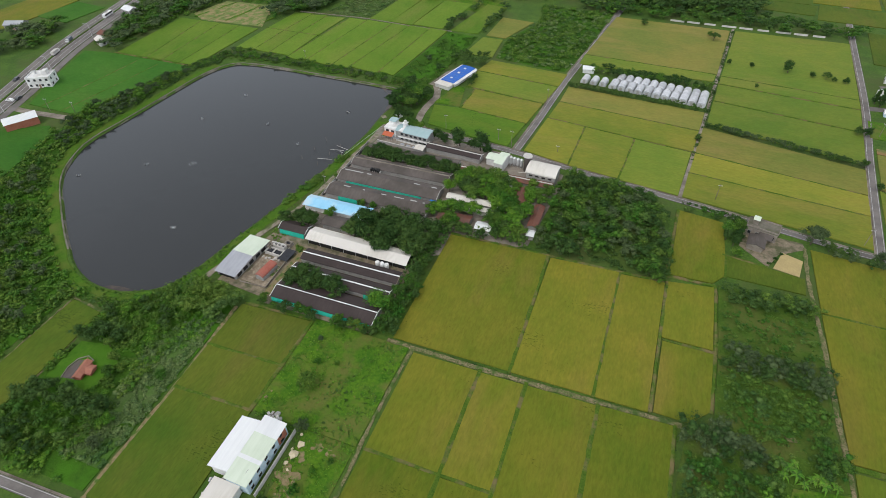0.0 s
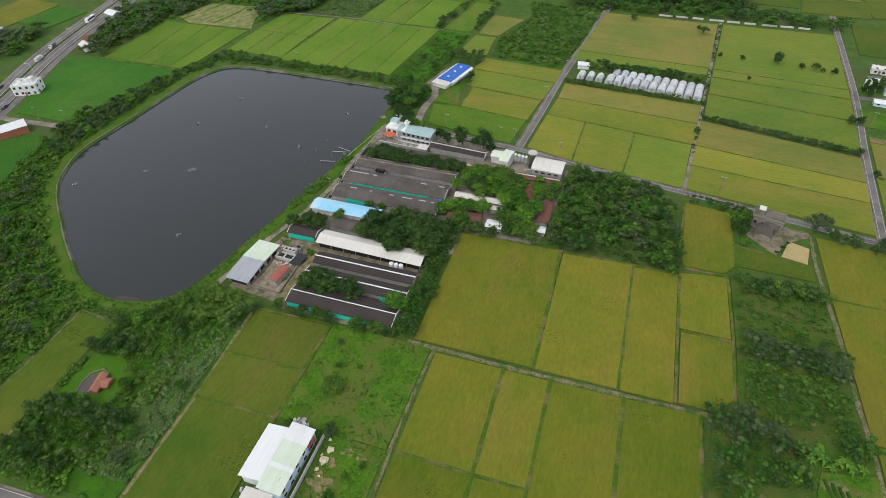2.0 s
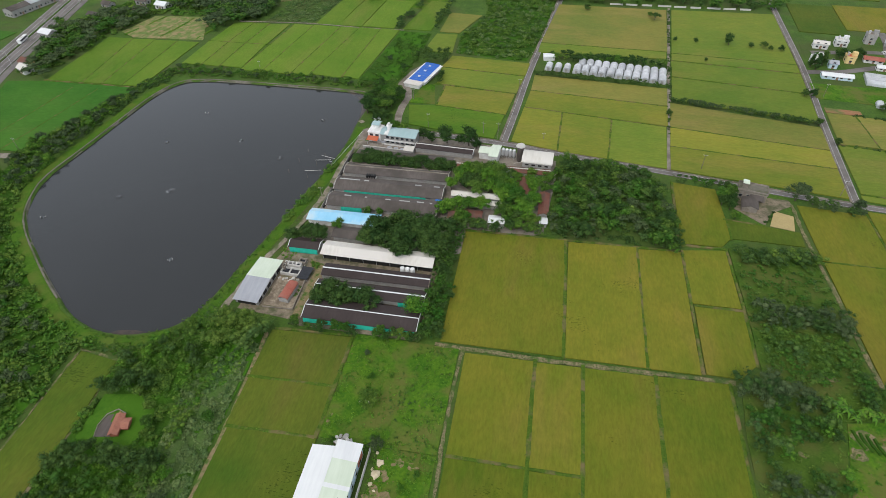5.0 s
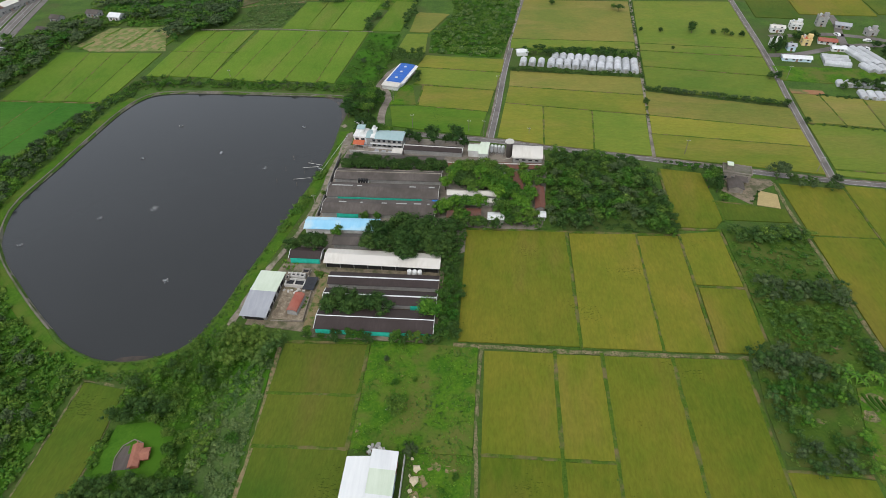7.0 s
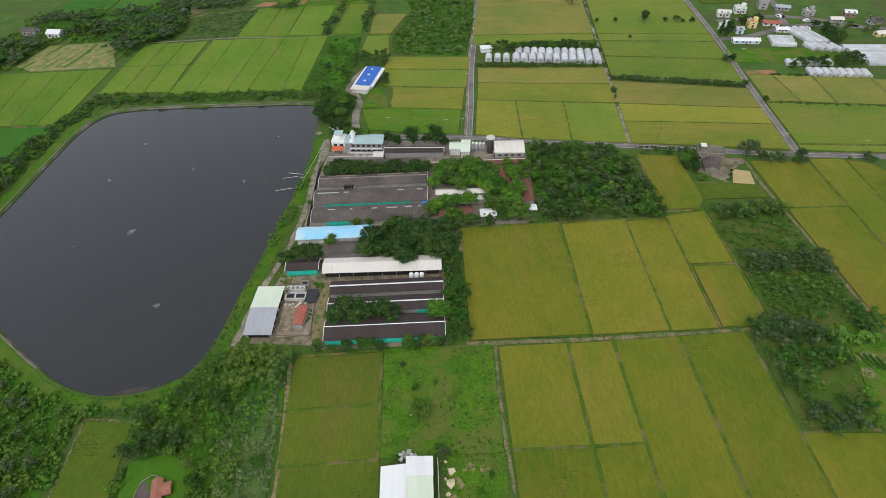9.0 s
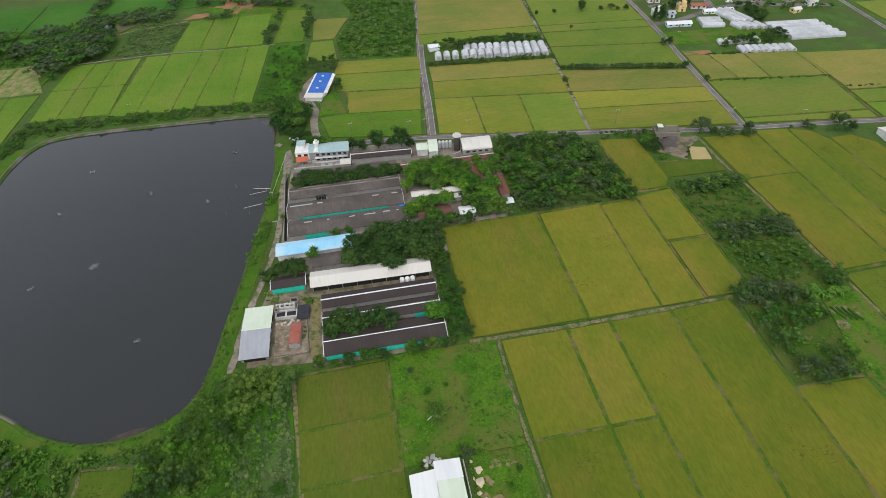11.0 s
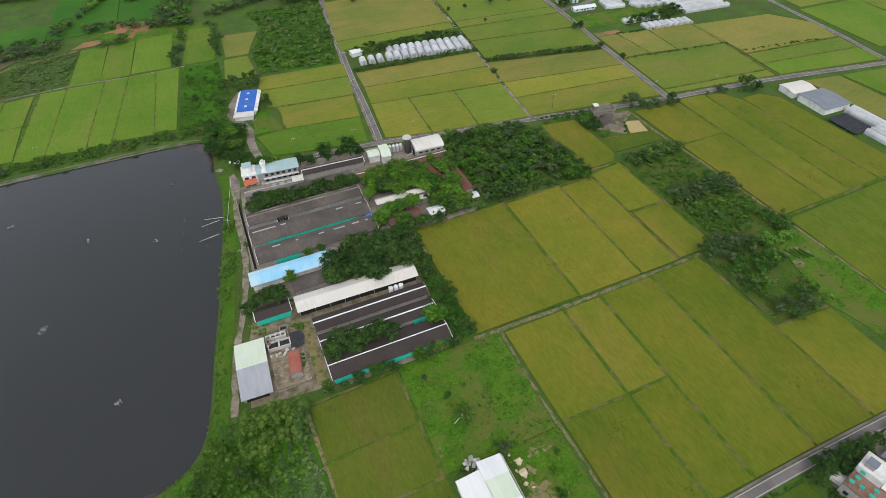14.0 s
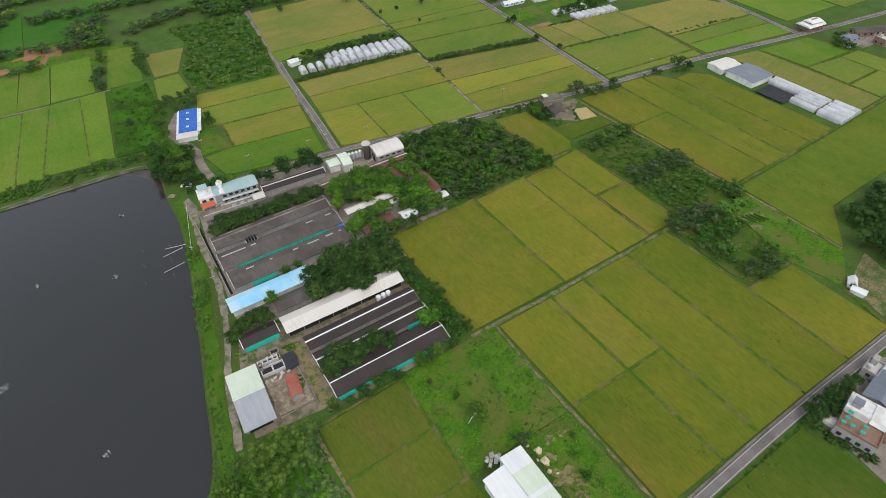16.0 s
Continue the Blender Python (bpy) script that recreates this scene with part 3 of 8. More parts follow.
def rough(name, spots, sizes, kind, label, category, seed, leaves=50, leaf=0.22, tall=0.75, n=4):
    """Many shrubs or tufts as one mesh that nobody could count."""
    r = np.random.RandomState(seed)
    protos = []
    for i in range(6):
        cs = np.stack([r.uniform(-0.6, 0.6, n), r.uniform(-0.6, 0.6, n), r.uniform(0.25, 0.7, n)], 1)
        protos.append(leafy(cs, r.uniform(0.4, 0.65, n), leaves // n, leaf, seed + i))
    V, T, Q, k = [], [], [], 0
    for (x, y), s in zip(spots, sizes):
        v, t, q = protos[r.randint(6)]
        a = r.uniform(0, 6.28)
        c, d = math.cos(a), math.sin(a)
        V.append(np.stack([x + s * (c * v[:, 0] - d * v[:, 1]), y + s * (d * v[:, 0] + c * v[:, 1]), s * tall * r.uniform(0.7, 1.3) * v[:, 2]], 1))
        T.append(t + k), Q.append(q + k)
        k += len(v)
    ob = new(name, array_mesh(name, np.concatenate(V), np.concatenate(T), np.concatenate(Q), LEAF[kind]))
    return tagged(ob, label, category, kind="stuff")


def scatter(poly, gap, seed, avoid=()):
    r = random.Random(seed)
    xs, ys = [p[0] for p in poly], [p[1] for p in poly]
    out = []
    for _ in range(int((max(xs) - min(xs)) * (max(ys) - min(ys)) / gap ** 2)):
        x, y = r.uniform(min(xs), max(xs)), r.uniform(min(ys), max(ys))
        if inside(x, y, poly) and not any(inside(x, y, q) for q in avoid):
            out.append((x, y))
    return out


def brush(name, poly, kind, gap, low, high, label, seed, avoid=(), category="shrubs", **more):
    spots = scatter(poly, gap, seed, avoid)
    r = random.Random(seed + 1)
    if spots:
        return rough(name, spots, [r.uniform(low, high) for _ in spots], kind, label, category, seed, **more)


def along(line, gap, spread, seed):
    r = random.Random(seed)
    out = []
    for a, b in zip(line, line[1:]):
        for _ in range(max(1, int((b - a).length / gap))):
            q = a.lerp(b, r.random())
            out.append((q.x + r.uniform(-spread, spread), q.y + r.uniform(-spread, spread)))
    return out

# ---- the land ----
POND = curve_through([(-128.5, 240), (-127.5, 258), (-131, 270), (-148, 272.5), (-166, 273), (-202, 273.7), (-232, 273), (-246, 267.5), (-252.5, 250), (-255, 225), (-257, 196), (-259, 172),
                      (-256, 158), (-246, 140), (-224, 120), (-202, 103), (-186, 94), (-175, 91.3), (-164, 92), (-153, 97), (-146.5, 107), (-142.5, 128), (-139, 146), (-134.5, 172), (-129.8, 201), (-128, 222)], 5.0, True)[::-1]
POND = [Vector((q.x + (1.4 if q.x < -200 else 0.0), q.y - (0.8 if q.y > 262 else 0.0))) for q in POND]
WATER_Z = -0.9


def land_sheet():
    """One sheet of ground to the horizon, open over the pond."""
    b = bmesh.new()
    far = [b.verts.new((x, y, 0)) for x, y in ((-2500, -1500), (2500, -1500), (2500, 3500), (-2500, 3500))]
    near = [b.verts.new((q.x, q.y, 0)) for q in offset(POND, 2.2, True)]
    edges = [b.edges.new((ring[i - 1], ring[i])) for ring in (far, near) for i in range(len(ring))]
    bmesh.ops.triangle_fill(b, use_beauty=True, use_dissolve=False, edges=edges)
    for f in list(b.faces):
        c = f.calc_center_median()
        if inside(c.x, c.y, [(q.x, q.y) for q in POND]):
            b.faces.remove(f)
        elif f.normal.z < 0:
            f.normal_flip()
    d = bpy.data.meshes.new("ground")
    b.to_mesh(d)
    b.free()
    d.materials.append(WILD)
    return tagged(new("ground", d), "flat green farmland with rough grass reaching the horizon", "ground", kind="structure")


land_sheet()
pond_area = [(q.x, q.y) for q in offset(POND, 0.4, True)]
setting("water", Shape().add([(x, y, WATER_Z) for x, y in pond_area], [tuple(range(len(pond_area)))]), WATER, "still dark grey water of a large irrigation pond", "pond")
setting("pond_bank", strip(POND, [(2.3, -0.02), (0.6, 0.1), (0.1, 0.0), (-0.5, -0.7), (-1.1, -1.6)], 0.12, 3, True), WILD, "grassy earth bank round the pond", "pond edge")


def shore(keep, d):
    """The unbroken stretch of the pond's edge that keep() names, d metres out from the water."""
    ring_ = offset(POND, d, True)
    first_ = next(i for i in range(len(POND)) if keep(POND[i]) and not keep(POND[i - 1]))
    out = []
    for i in range(len(POND)):
        k = (first_ + i) % len(POND)
        if not keep(POND[k]):
            break
        out.append(ring_[k])
    return out


setting("pond_verge", strip(shore(lambda q: q.x < -150 and q.y < 266, 0.8), [(4.9, -0.02), (4.4, 0.28), (2.2, 0.36), (0.6, 0.26), (0.0, 0.1)], 0.25, 6), BANK, "band of bright mown grass round the pond", "grass verge")
setting("pond_verge", strip(shore(lambda q: q.y >= 266, 0.8), [(2.6, -0.02), (2.2, 0.28), (0.6, 0.26), (0.0, 0.1)], 0.25, 8), WILD, "narrow rough grass band along the north shore", "grass verge")
setting("pond_verge", strip(shore(lambda q: q.x > -152 and 97 < q.y < 236, 0.8), [(4.6, -0.02), (4.2, 0.1), (2.4, 0.2), (0.6, 0.2), (0.0, 0.05)], 0.2, 7), BANK, "band of bright grass between the track and the pond", "grass verge")
setting("pond_ledge", strip([q for q in POND if q.y > 262 or (q.x < -196 and q.y > 100)], [(0.75, 0.02), (0.7, 0.2), (0.1, 0.2), (0.05, -0.1), (-0.55, -0.75), (-0.8, -1.4)], 0.04, 3), LEDGE, "worn concrete ledge along the pond", "pond edge")
for flat_, lift in (([(-148, 272.4), (-140, 272), (-133.5, 269.4), (-129.4, 266), (-127.4, 258), (-127.8, 240), (-129.2, 239), (-129.8, 247), (-131, 254), (-133, 260), (-136.5, 265.5), (-142, 269.6)], 0.03), ([(-139, 271), (-133.5, 269.2), (-129.4, 265.8), (-127.4, 258), (-127.6, 247), (-128.4, 246), (-128.8, 254), (-130.6, 260.6), (-134, 266)], 0.06),
                    ([(-174, 91.2), (-171, 93.4), (-166, 94.4), (-159, 94.6), (-156, 95.4), (-158, 93), (-166, 91.4)], 0.03)):
    setting("mud_flat", Shape().prism(flat_, WATER_Z - 0.3, WATER_Z + lift), MUD_AND_SHADE, "brown shallows and mud at the water's edge", "mud")


def sheet(name, poly, z, material, label, category, step=4.0, relief=0.15, seed=0):
    """A low, uneven sheet over poly with its edge turned down to the ground."""
    xs, ys = [p[0] for p in poly], [p[1] for p in poly]
    b = bmesh.new()
    face = b.faces.new([b.verts.new((x, y, z)) for x, y in poly])
    if face.normal.z < 0 or sum(poly[i - 1][0] * poly[i][1] - poly[i][0] * poly[i - 1][1] for i in range(len(poly))) < 0:
        face.normal_flip()
    for axis, lo, hi in ((0, min(xs), max(xs)), (1, min(ys), max(ys))):
        k = lo + step
        while k < hi:
            co, no = ((k, 0, 0), (1, 0, 0)) if axis == 0 else ((0, k, 0), (0, 1, 0))
            bmesh.ops.bisect_plane(b, geom=b.verts[:] + b.edges[:] + b.faces[:], plane_co=co, plane_no=no)
            k += step
    border = [e for e in b.edges if e.is_boundary]
    rim = {v for e in border for v in e.verts}
    for v in b.verts:
        v.co.z += relief * noise.noise((v.co.x * 0.11, v.co.y * 0.11, seed)) + relief * 0.6 * noise.noise((v.co.x * 0.5, v.co.y * 0.5, seed))
    made = bmesh.ops.extrude_edge_only(b, edges=border)
    for v in made["geom"]:
        if isinstance(v, bmesh.types.BMVert):
            v.co.z = -0.05
    b.normal_update()
    d = bpy.data.meshes.new(name)
    b.to_mesh(d)
    b.free()
    d.materials.append(material)
    return tagged(new(name, d), label, category, kind="structure")


RICE_LABEL = {"ripening_rice": "yellow-green ripening rice paddy between narrow bunds", "half_ripe_rice": "green and yellow mottled half-ripe rice paddy", "fresh_green_rice": "fresh green rice paddy in a long strip", "deep_green_rice": "deep green rice paddy east of the track", "lush_green_rice": "lush bright green rice paddy by the road", "green_rice": "green rice paddy with faint planting rows", "young_rice": "deep green young rice paddy", "bright_ripening_rice": "bright yellow-green ripening rice paddy", "bright_green_rice": "bright green rice paddy beside the lane", "tanned_rice": "tan-tinged ripening rice paddy"}


def paddy(material, *corners):
    """A stand of rice over the corners, its edges drawn in from the bunds."""
    cx, cy = sum(p[0] for p in corners) / len(corners), sum(p[1] for p in corners) / len(corners)
    corners = [(x + 0.42 * (1 if x > cx else -1), y + 0.42 * (1 if y > cy else -1)) for x, y in corners]
    return sheet("rice_paddy", corners, 0.4, material, RICE_LABEL[material.name], "rice paddy", 6.0, 0.05, cx)


def bund(pts, w=1.2, z=0.44):
    w *= 0.76
    line = curve_through(pts, 3.0)
    return setting("field_bund", strip(line, [(w / 2 + 0.25, -0.05), (w / 2, z), (0, z + 0.05), (-w / 2, z), (-w / 2 - 0.25, -0.05)], 0.2, int(abs(pts[0][0] * 7 + pts[0][1]))), BUND, "narrow earth bund with patchy grass", "field bund")


# middle rows of paddies
for x0, x1, m in ((-60.2, -21.4, RIPE), (-19.6, 4.9, RIPE), (6.3, 21.2, RIPE)):
    paddy(m, (x0, 106.6), (x1, 106.8), (x1 + 0.3, 162.5), (x0, 161.6))
paddy(RIPE, (23.4, 137.2), (38.6, 137.0), (38.2, 166), (23.2, 163.6))
paddy(RIPE, (23.6, 107.4), (33.2, 107.2), (38.4, 113.0), (38.8, 134.6), (23.8, 134.8))
for x0, x1 in ((-51.4, -30.1), (-28.5, -15.0)):
    paddy(RIPE, (x0, 67.8), (x1, 67.9), (x1, 102.6), (x0, 102.3))
    paddy(MIXED, (x0, 32.6), (x1, 32.8), (x1, 66.2), (x0, 66.0))
paddy(MIXED, (-13.8, 32.8), (6.7, 33.0), (7.0, 102.9), (-13.8, 102.6))
paddy(MIXED, (8.3, 33.0), (28.9, 33.0), (28.6, 103.8), (8.3, 103.2))
paddy(RIPE, (30.6, 33.0), (52.0, 33.0), (52.0, 66.4), (30.6, 67.4))
for x0, y0, x1, y1, w in ((-20.5, 105.5, -21, 162.5, 1.4), (5.6, 106, 6, 162.6, 1.2), (22.3, 106.5, 22.6, 164, 1.2), (23.4, 135.9, 39.4, 135.8, 1.0), (-61, 163, 21.6, 163.4, 1.0),
                          (22, 167.2, 39, 167.4, 1.3), (-29.3, 33, -29.4, 104, 1.6), (-14.4, 33, -14.4, 104, 1.6), (7.6, 33.5, 7.6, 104, 1.6), (-52, 67, -14.6, 67.2, 1.2), (29.7, 34, 29.6, 105, 1.2), (30, 68, 52.5, 68, 0.9), (39.2, 112, 39.8, 135, 1.2),
                          (39.8, 135, 39.2, 167, 1.2), (52.8, 34, 57.5, 52, 1.6)):
    bund([(x0, y0), ((x0 + x1) / 2, (y0 + y1) / 2), (x1, y1)], w)
setting("dirt_path", strip(curve_through([(-62, 104.8), (-40, 104.4), (-20, 104.2), (0, 104.6), (31.5, 105.2)], 2.0), [(0.85, -0.05), (0.6, 0.42), (0.1, 0.46), (-0.2, 0.4), (-0.55, 0.44), (-0.8, -0.05)], 0.2, 5), SOIL, "dirt footpath between rows of paddies", "path")
# east paddies
paddy(RIPE, (73.6, 166.6), (97.4, 166), (97.6, 196.4), (73.0, 199.4))
paddy(MIXED, (75.6, 109.4), (97.4, 109.8), (97.4, 164.6), (73.6, 164.9))
paddy(RIPE, (99.2, 109.6), (112.4, 109.6), (114.4, 197.2), (99.6, 199.4))
paddy(MIXED, (113.8, 110), (130, 110), (128.4, 184), (124, 193.6), (116, 196.8))
paddy(MIXED, (131.8, 110.5), (148.5, 111), (147, 178), (140, 186), (130.2, 186))
paddy(DEEP, (76.4, 62), (96, 78), (130, 79), (196, 80), (196, 110), (130, 107.4), (76.2, 105.8))
paddy(TAN, (176, 113), (194.6, 113.4), (193, 182), (173, 186))
paddy(FRESH, (197.6, 155), (236, 152.4), (231, 176), (195.4, 182))
paddy(LIME, (197, 131.4), (222, 131.6), (222, 149.6), (197.6, 153))
paddy(LIME, (197, 114), (222.6, 116), (222.8, 129), (197, 129))
paddy(LIME, (224.4, 117), (240, 118), (238, 149), (224, 150))
paddy(RICE, (198, 80), (260, 82), (262, 116), (198, 111))
for x0, y0, x1, y1, w in ((76, 165.7, 98, 165.3, 1.0), (98.3, 109, 98.5, 198, 1.0), (113.2, 109, 115, 196, 1.0), (130.8, 109, 129.4, 183, 1.1), (75, 107.8, 197, 111.8, 1.6), (195.8, 112, 194, 183, 1.0), (196, 154, 236, 151, 0.9), (223.3, 116, 223, 150, 0.9), (196, 130.2, 223, 130.4, 0.9), (197, 80, 197.2, 112, 1.0), (197, 111.8, 262, 117, 1.2)):
    bund([(x0, y0), ((x0 + x1) / 2, (y0 + y1) / 2), (x1, y1)], w)
paddy(RIPE, (23.4, 168.6), (37.6, 168.8), (41.4, 174), (41.6, 186), (40.8, 205.6), (24.4, 208.2))
paddy(RICE, (43, 174.4), (68.6, 173.8), (68.8, 181.4), (58, 182.8), (50, 185.2), (43.2, 185))
paddy(RICE, (-41, 25.6), (-4, 26.0), (-1.6, 18), (-0.6, 6), (-1.6, -30), (-42, -30))
paddy(RIPE, (-118, 20.6), (-44, 24), (-44, -30), (-118, -30))
for x0, y0, x1, y1, w in ((42.3, 173, 42.4, 186, 1.0), (22, 167.8, 23.6, 209, 1.2), (41, 186, 57, 184, 1.0)):
    bund([(x0, y0), ((x0 + x1) / 2, (y0 + y1) / 2), (x1, y1)], w)
# paddies west of the meadow
paddy(RICE, (-117.2, 83.8), (-90.4, 84.4), (-90.6, 102.4), (-117.2, 101.2))
paddy(RICE, (-116.8, 66.3), (-90.2, 67.0), (-90, 82.9), (-117, 82.1))
paddy(RICE, (-115.4, 29.4), (-88.6, 29.8), (-89.6, 65.5), (-115.8, 64.7))
paddy(RICE, (-176.6, 30), (-162.6, 30), (-161.6, 60), (-163, 80.5), (-176.2, 82.2))
for x0, y0, x1, y1, w in ((-118, 82.8, -90, 83.6, 1.2), (-117, 65.4, -89.8, 66.2, 1.2), (-89.6, 66, -89.8, 103, 1.4), (-117, 102.6, -90, 103.6, 0.8)):
    bund([(x0, y0), ((x0 + x1) / 2, (y0 + y1) / 2), (x1, y1)], w)
for pts, w, label in (([(-116.2, 28), (-116.6, 45), (-116.8, 65), (-118, 84), (-119, 100)], 1.7, "worn dirt footpath beside a paddy"), ([(-53, 32), (-52.8, 55), (-53.6, 77), (-53.2, 98), (-52.6, 104)], 1.3, "worn dirt footpath beside a paddy"),
                      ([(-162, 30), (-161, 46), (-161.6, 60), (-162.4, 80)], 1.3, "dirt footpath along a paddy"), ([(-178, 83.6), (-170, 82.6), (-162, 81.2)], 1.0, "dirt footpath along a paddy"), ([(-177.4, 30), (-177.2, 55), (-177.4, 83)], 0.8, "dirt footpath along a paddy"),
                      ([(70.5, 200), (70.8, 175), (72.6, 150), (73.6, 123), (74.6, 107), (75, 90), (75.6, 62)], 1.8, "dirt track beside a field ditch")):
    setting("dirt_path", strip(curve_through(pts, 2.0), slab(w * 0.7, 0.2), 0.3, int(abs(pts[0][0]))), SANDY if w == 1.7 else SOIL, label, "path")
# north of the cross road, west of the lane
paddy(GOLD, (-92.8, 323), (-46.2, 318.4), (-47.6, 303), (-96.6, 308))
paddy(LIME, (-96.6, 306.2), (-48, 300.8), (-51, 281), (-95.6, 287))
paddy(GOLD, (-90.6, 283.6), (-51.6, 279), (-54.6, 257.4), (-91.4, 262.2))
paddy(LUSH, (-105.6, 259.4), (-92, 260.4), (-55, 255.6), (-58, 233.4), (-75, 235.5), (-101.5, 240.6))
for x0, y0, x1, y1 in ((-97, 307.2, -47.4, 301.8), (-96.5, 286, -51, 280), (-92.4, 261.4, -54.6, 256.5), (-91.6, 262, -90.8, 285)):
    bund([(x0, y0), ((x0 + x1) / 2, (y0 + y1) / 2), (x1, y1)], 1.1)
paddy(LIME, (-112, 328), (-94.6, 327.6), (-95.8, 355), (-108.6, 355))
paddy(TAN, (-107.4, 359.4), (-95, 358.6), (-84, 390), (-106, 392.6))
# east of the lane
paddy(TAN, (-41.6, 303.6), (30.2, 297.2), (28.4, 278.6), (-42.4, 286))
paddy(GOLD, (-42.6, 284.4), (28.2, 276.6), (26.6, 257.4), (-44.6, 267))
paddy(GOLD, (-44.8, 265.2), (-25.8, 262.6), (-27.2, 227), (-48.4, 232.4))
paddy(GOLD, (-24.6, 262.4), (-1, 259), (-3.6, 223.4), (-26, 226.6))
paddy(LIME, (0.2, 258.8), (25.6, 255.4), (22.2, 219.4), (-2.6, 222.8))
for x0, y0, x1, y1 in ((-43, 285.2, 28.8, 277.4), (-45, 266.2, 26.4, 256.2), (-25.2, 263, -26.6, 226), (-0.4, 259.2, -3.2, 222)):
    bund([(x0, y0), ((x0 + x1) / 2, (y0 + y1) / 2), (x1, y1)], 1.0)
paddy(TAN, (28.4, 257), (98.0, 246.3), (99.8, 265.9), (31, 281.2))
paddy(GOLD, (26.6, 239), (96.8, 230.8), (97.8, 244.7), (28.4, 255.4))
paddy(GOLD, (24.8, 219.2), (94.6, 208.2), (96.6, 229.4), (26.4, 237.6))
paddy(LIME, (32.6, 285.6), (100.6, 271), (103.6, 300.6), (35, 311.6))
paddy(LIME, (35.4, 313.8), (103.8, 303), (105.6, 325.4), (37, 333.2))
paddy(LIME, (37.4, 335.4), (106, 327.8), (111.8, 417), (46, 417))
paddy(LIME, (-41.4, 336), (33.4, 336.6), (34.6, 345.4), (-40.6, 349.4))
paddy(TAN, (-40.4, 351), (35.2, 347), (41.6, 416), (-31, 418))
for x0, y0, x1, y1 in ((27.6, 256.2, 95.8, 245.8), (25.8, 238.4, 95.4, 230.2), (34.6, 312.6, 104, 301.8), (36.6, 334.4, 106, 326.6), (37.6, 345, 107, 338), (-40.6, 350, 35, 346)):
    bund([(x0, y0), ((x0 + x1) / 2, (y0 + y1) / 2), (x1, y1)], 1.1)
# beyond the north-east road
paddy(TAN, (107.6, 281.4), (119.6, 280.6), (120.8, 251), (105, 252.6))
paddy(TAN, (121.2, 280.2), (140, 276.6), (138, 248), (122.4, 250.6))
paddy(TAN, (141.6, 276), (172, 273.4), (170, 243), (139.8, 247.4))
paddy(LIME, (104, 250.4), (168, 241), (164, 206.5), (101.4, 212.6))
paddy(LIME, (101.0, 210.6), (163.8, 204.6), (163.2, 198.4), (100.2, 206.8))
paddy(TAN, (170.6, 226), (234, 219.4), (238, 240), (224, 262), (172.6, 270))
paddy(FRESH, (167.6, 198), (230.4, 187), (231.4, 202), (168.6, 210.4))
paddy(LIME, (168.8, 212.4), (231.6, 204.2), (234, 216.4), (170, 223.6))
for x0, y0, x1, y1 in ((120.4, 281, 121.6, 250), (140.8, 277, 139, 247), (104, 251.6, 169, 242), (170.6, 272, 165.5, 197), (169.6, 225, 234.4, 218), (168, 211.4, 231.6, 203.2), (102, 211.5, 164, 205.6)):
    bund([(x0, y0), ((x0 + x1) / 2, (y0 + y1) / 2), (x1, y1)], 1.0)
# north-west paddies
for b0, b1, t0, t1 in ((-324.6, -302, -325.4, -308.4), (-301, -289.4, -307.6, -292.6), (-288.6, -276.5, -291.8, -276.6), (-275.6, -264.5, -275.6, -261)):
    paddy(FRESH, (b0, 259), (b1, 258.8), (t1, 320.6), (t0, 320))
for x0, x1 in ((-255.5, -243.4), (-242.6, -231.6), (-230.6, -216.8)):
    paddy(FRESH, (x0, 291), (x1, 290), (x1 + 1.0, 323.2), (x0 + 1.0, 323.6))
    paddy(FRESH, (x0 + 1.2, 325), (x1 + 1.2, 324.6), (x1 + 4, 357), (x0 + 4, 355))
for x0, x1, u0, u1 in ((-216, -203, -209, -196), (-202, -184.5, -195, -176.4), (-183.6, -173, -175.4, -163.6), (-172, -153, -162.6, -148.6), (-152, -142.4, -147.6, -135.4)):
    paddy(FRESH, (x0, 288), (x1, 285.4), (u1, 357.4), (u0, 358.4))
for x0, x1 in ((-194.5, -179), (-178, -162.6), (-161.4, -140)):
    paddy(FRESH, (x0, 362), (x1, 361), (x1 + 4.4, 411), (x0 + 5, 411))
paddy(FRESH, (-132.8, 360.5), (-114.4, 360), (-109, 412), (-124, 414))
for x, u in ((-216.4, -209.4), (-202.5, -195.5), (-184, -176), (-172.5, -163), (-152.5, -148)):
    bund([(x, 286), ((x + u) / 2, 322), (u, 358)], 0.9)
bund([(-256, 324.4), (-232, 324), (-212, 323.6)], 0.9)
for x, u in ((-301.5, -308), (-289, -292.2), (-276, -276)):
    bund([(x, 258), ((x + u) / 2, 290), (u, 321)], 1.0)
for x in (-243, -231):
    bund([(x, 290), (x + 1.5, 324), (x + 4.6, 357)], 1.0)
for x, u in ((-311, -303), (-296, -287)):
    bund([(x, 187), ((x + u) / 2, 215), (u, 252)], 0.9)
bund([(-326, 257.6), (-300, 257.4), (-264, 257)], 1.5)
setting("dirt_path", strip(curve_through([(-250, 359), (-203, 361.5), (-188, 361.2), (-161, 358.6), (-132, 358.6)], 4.0), slab(0.6, 0.34), 0.05), CONCRETE, "pale concrete field path", "path")
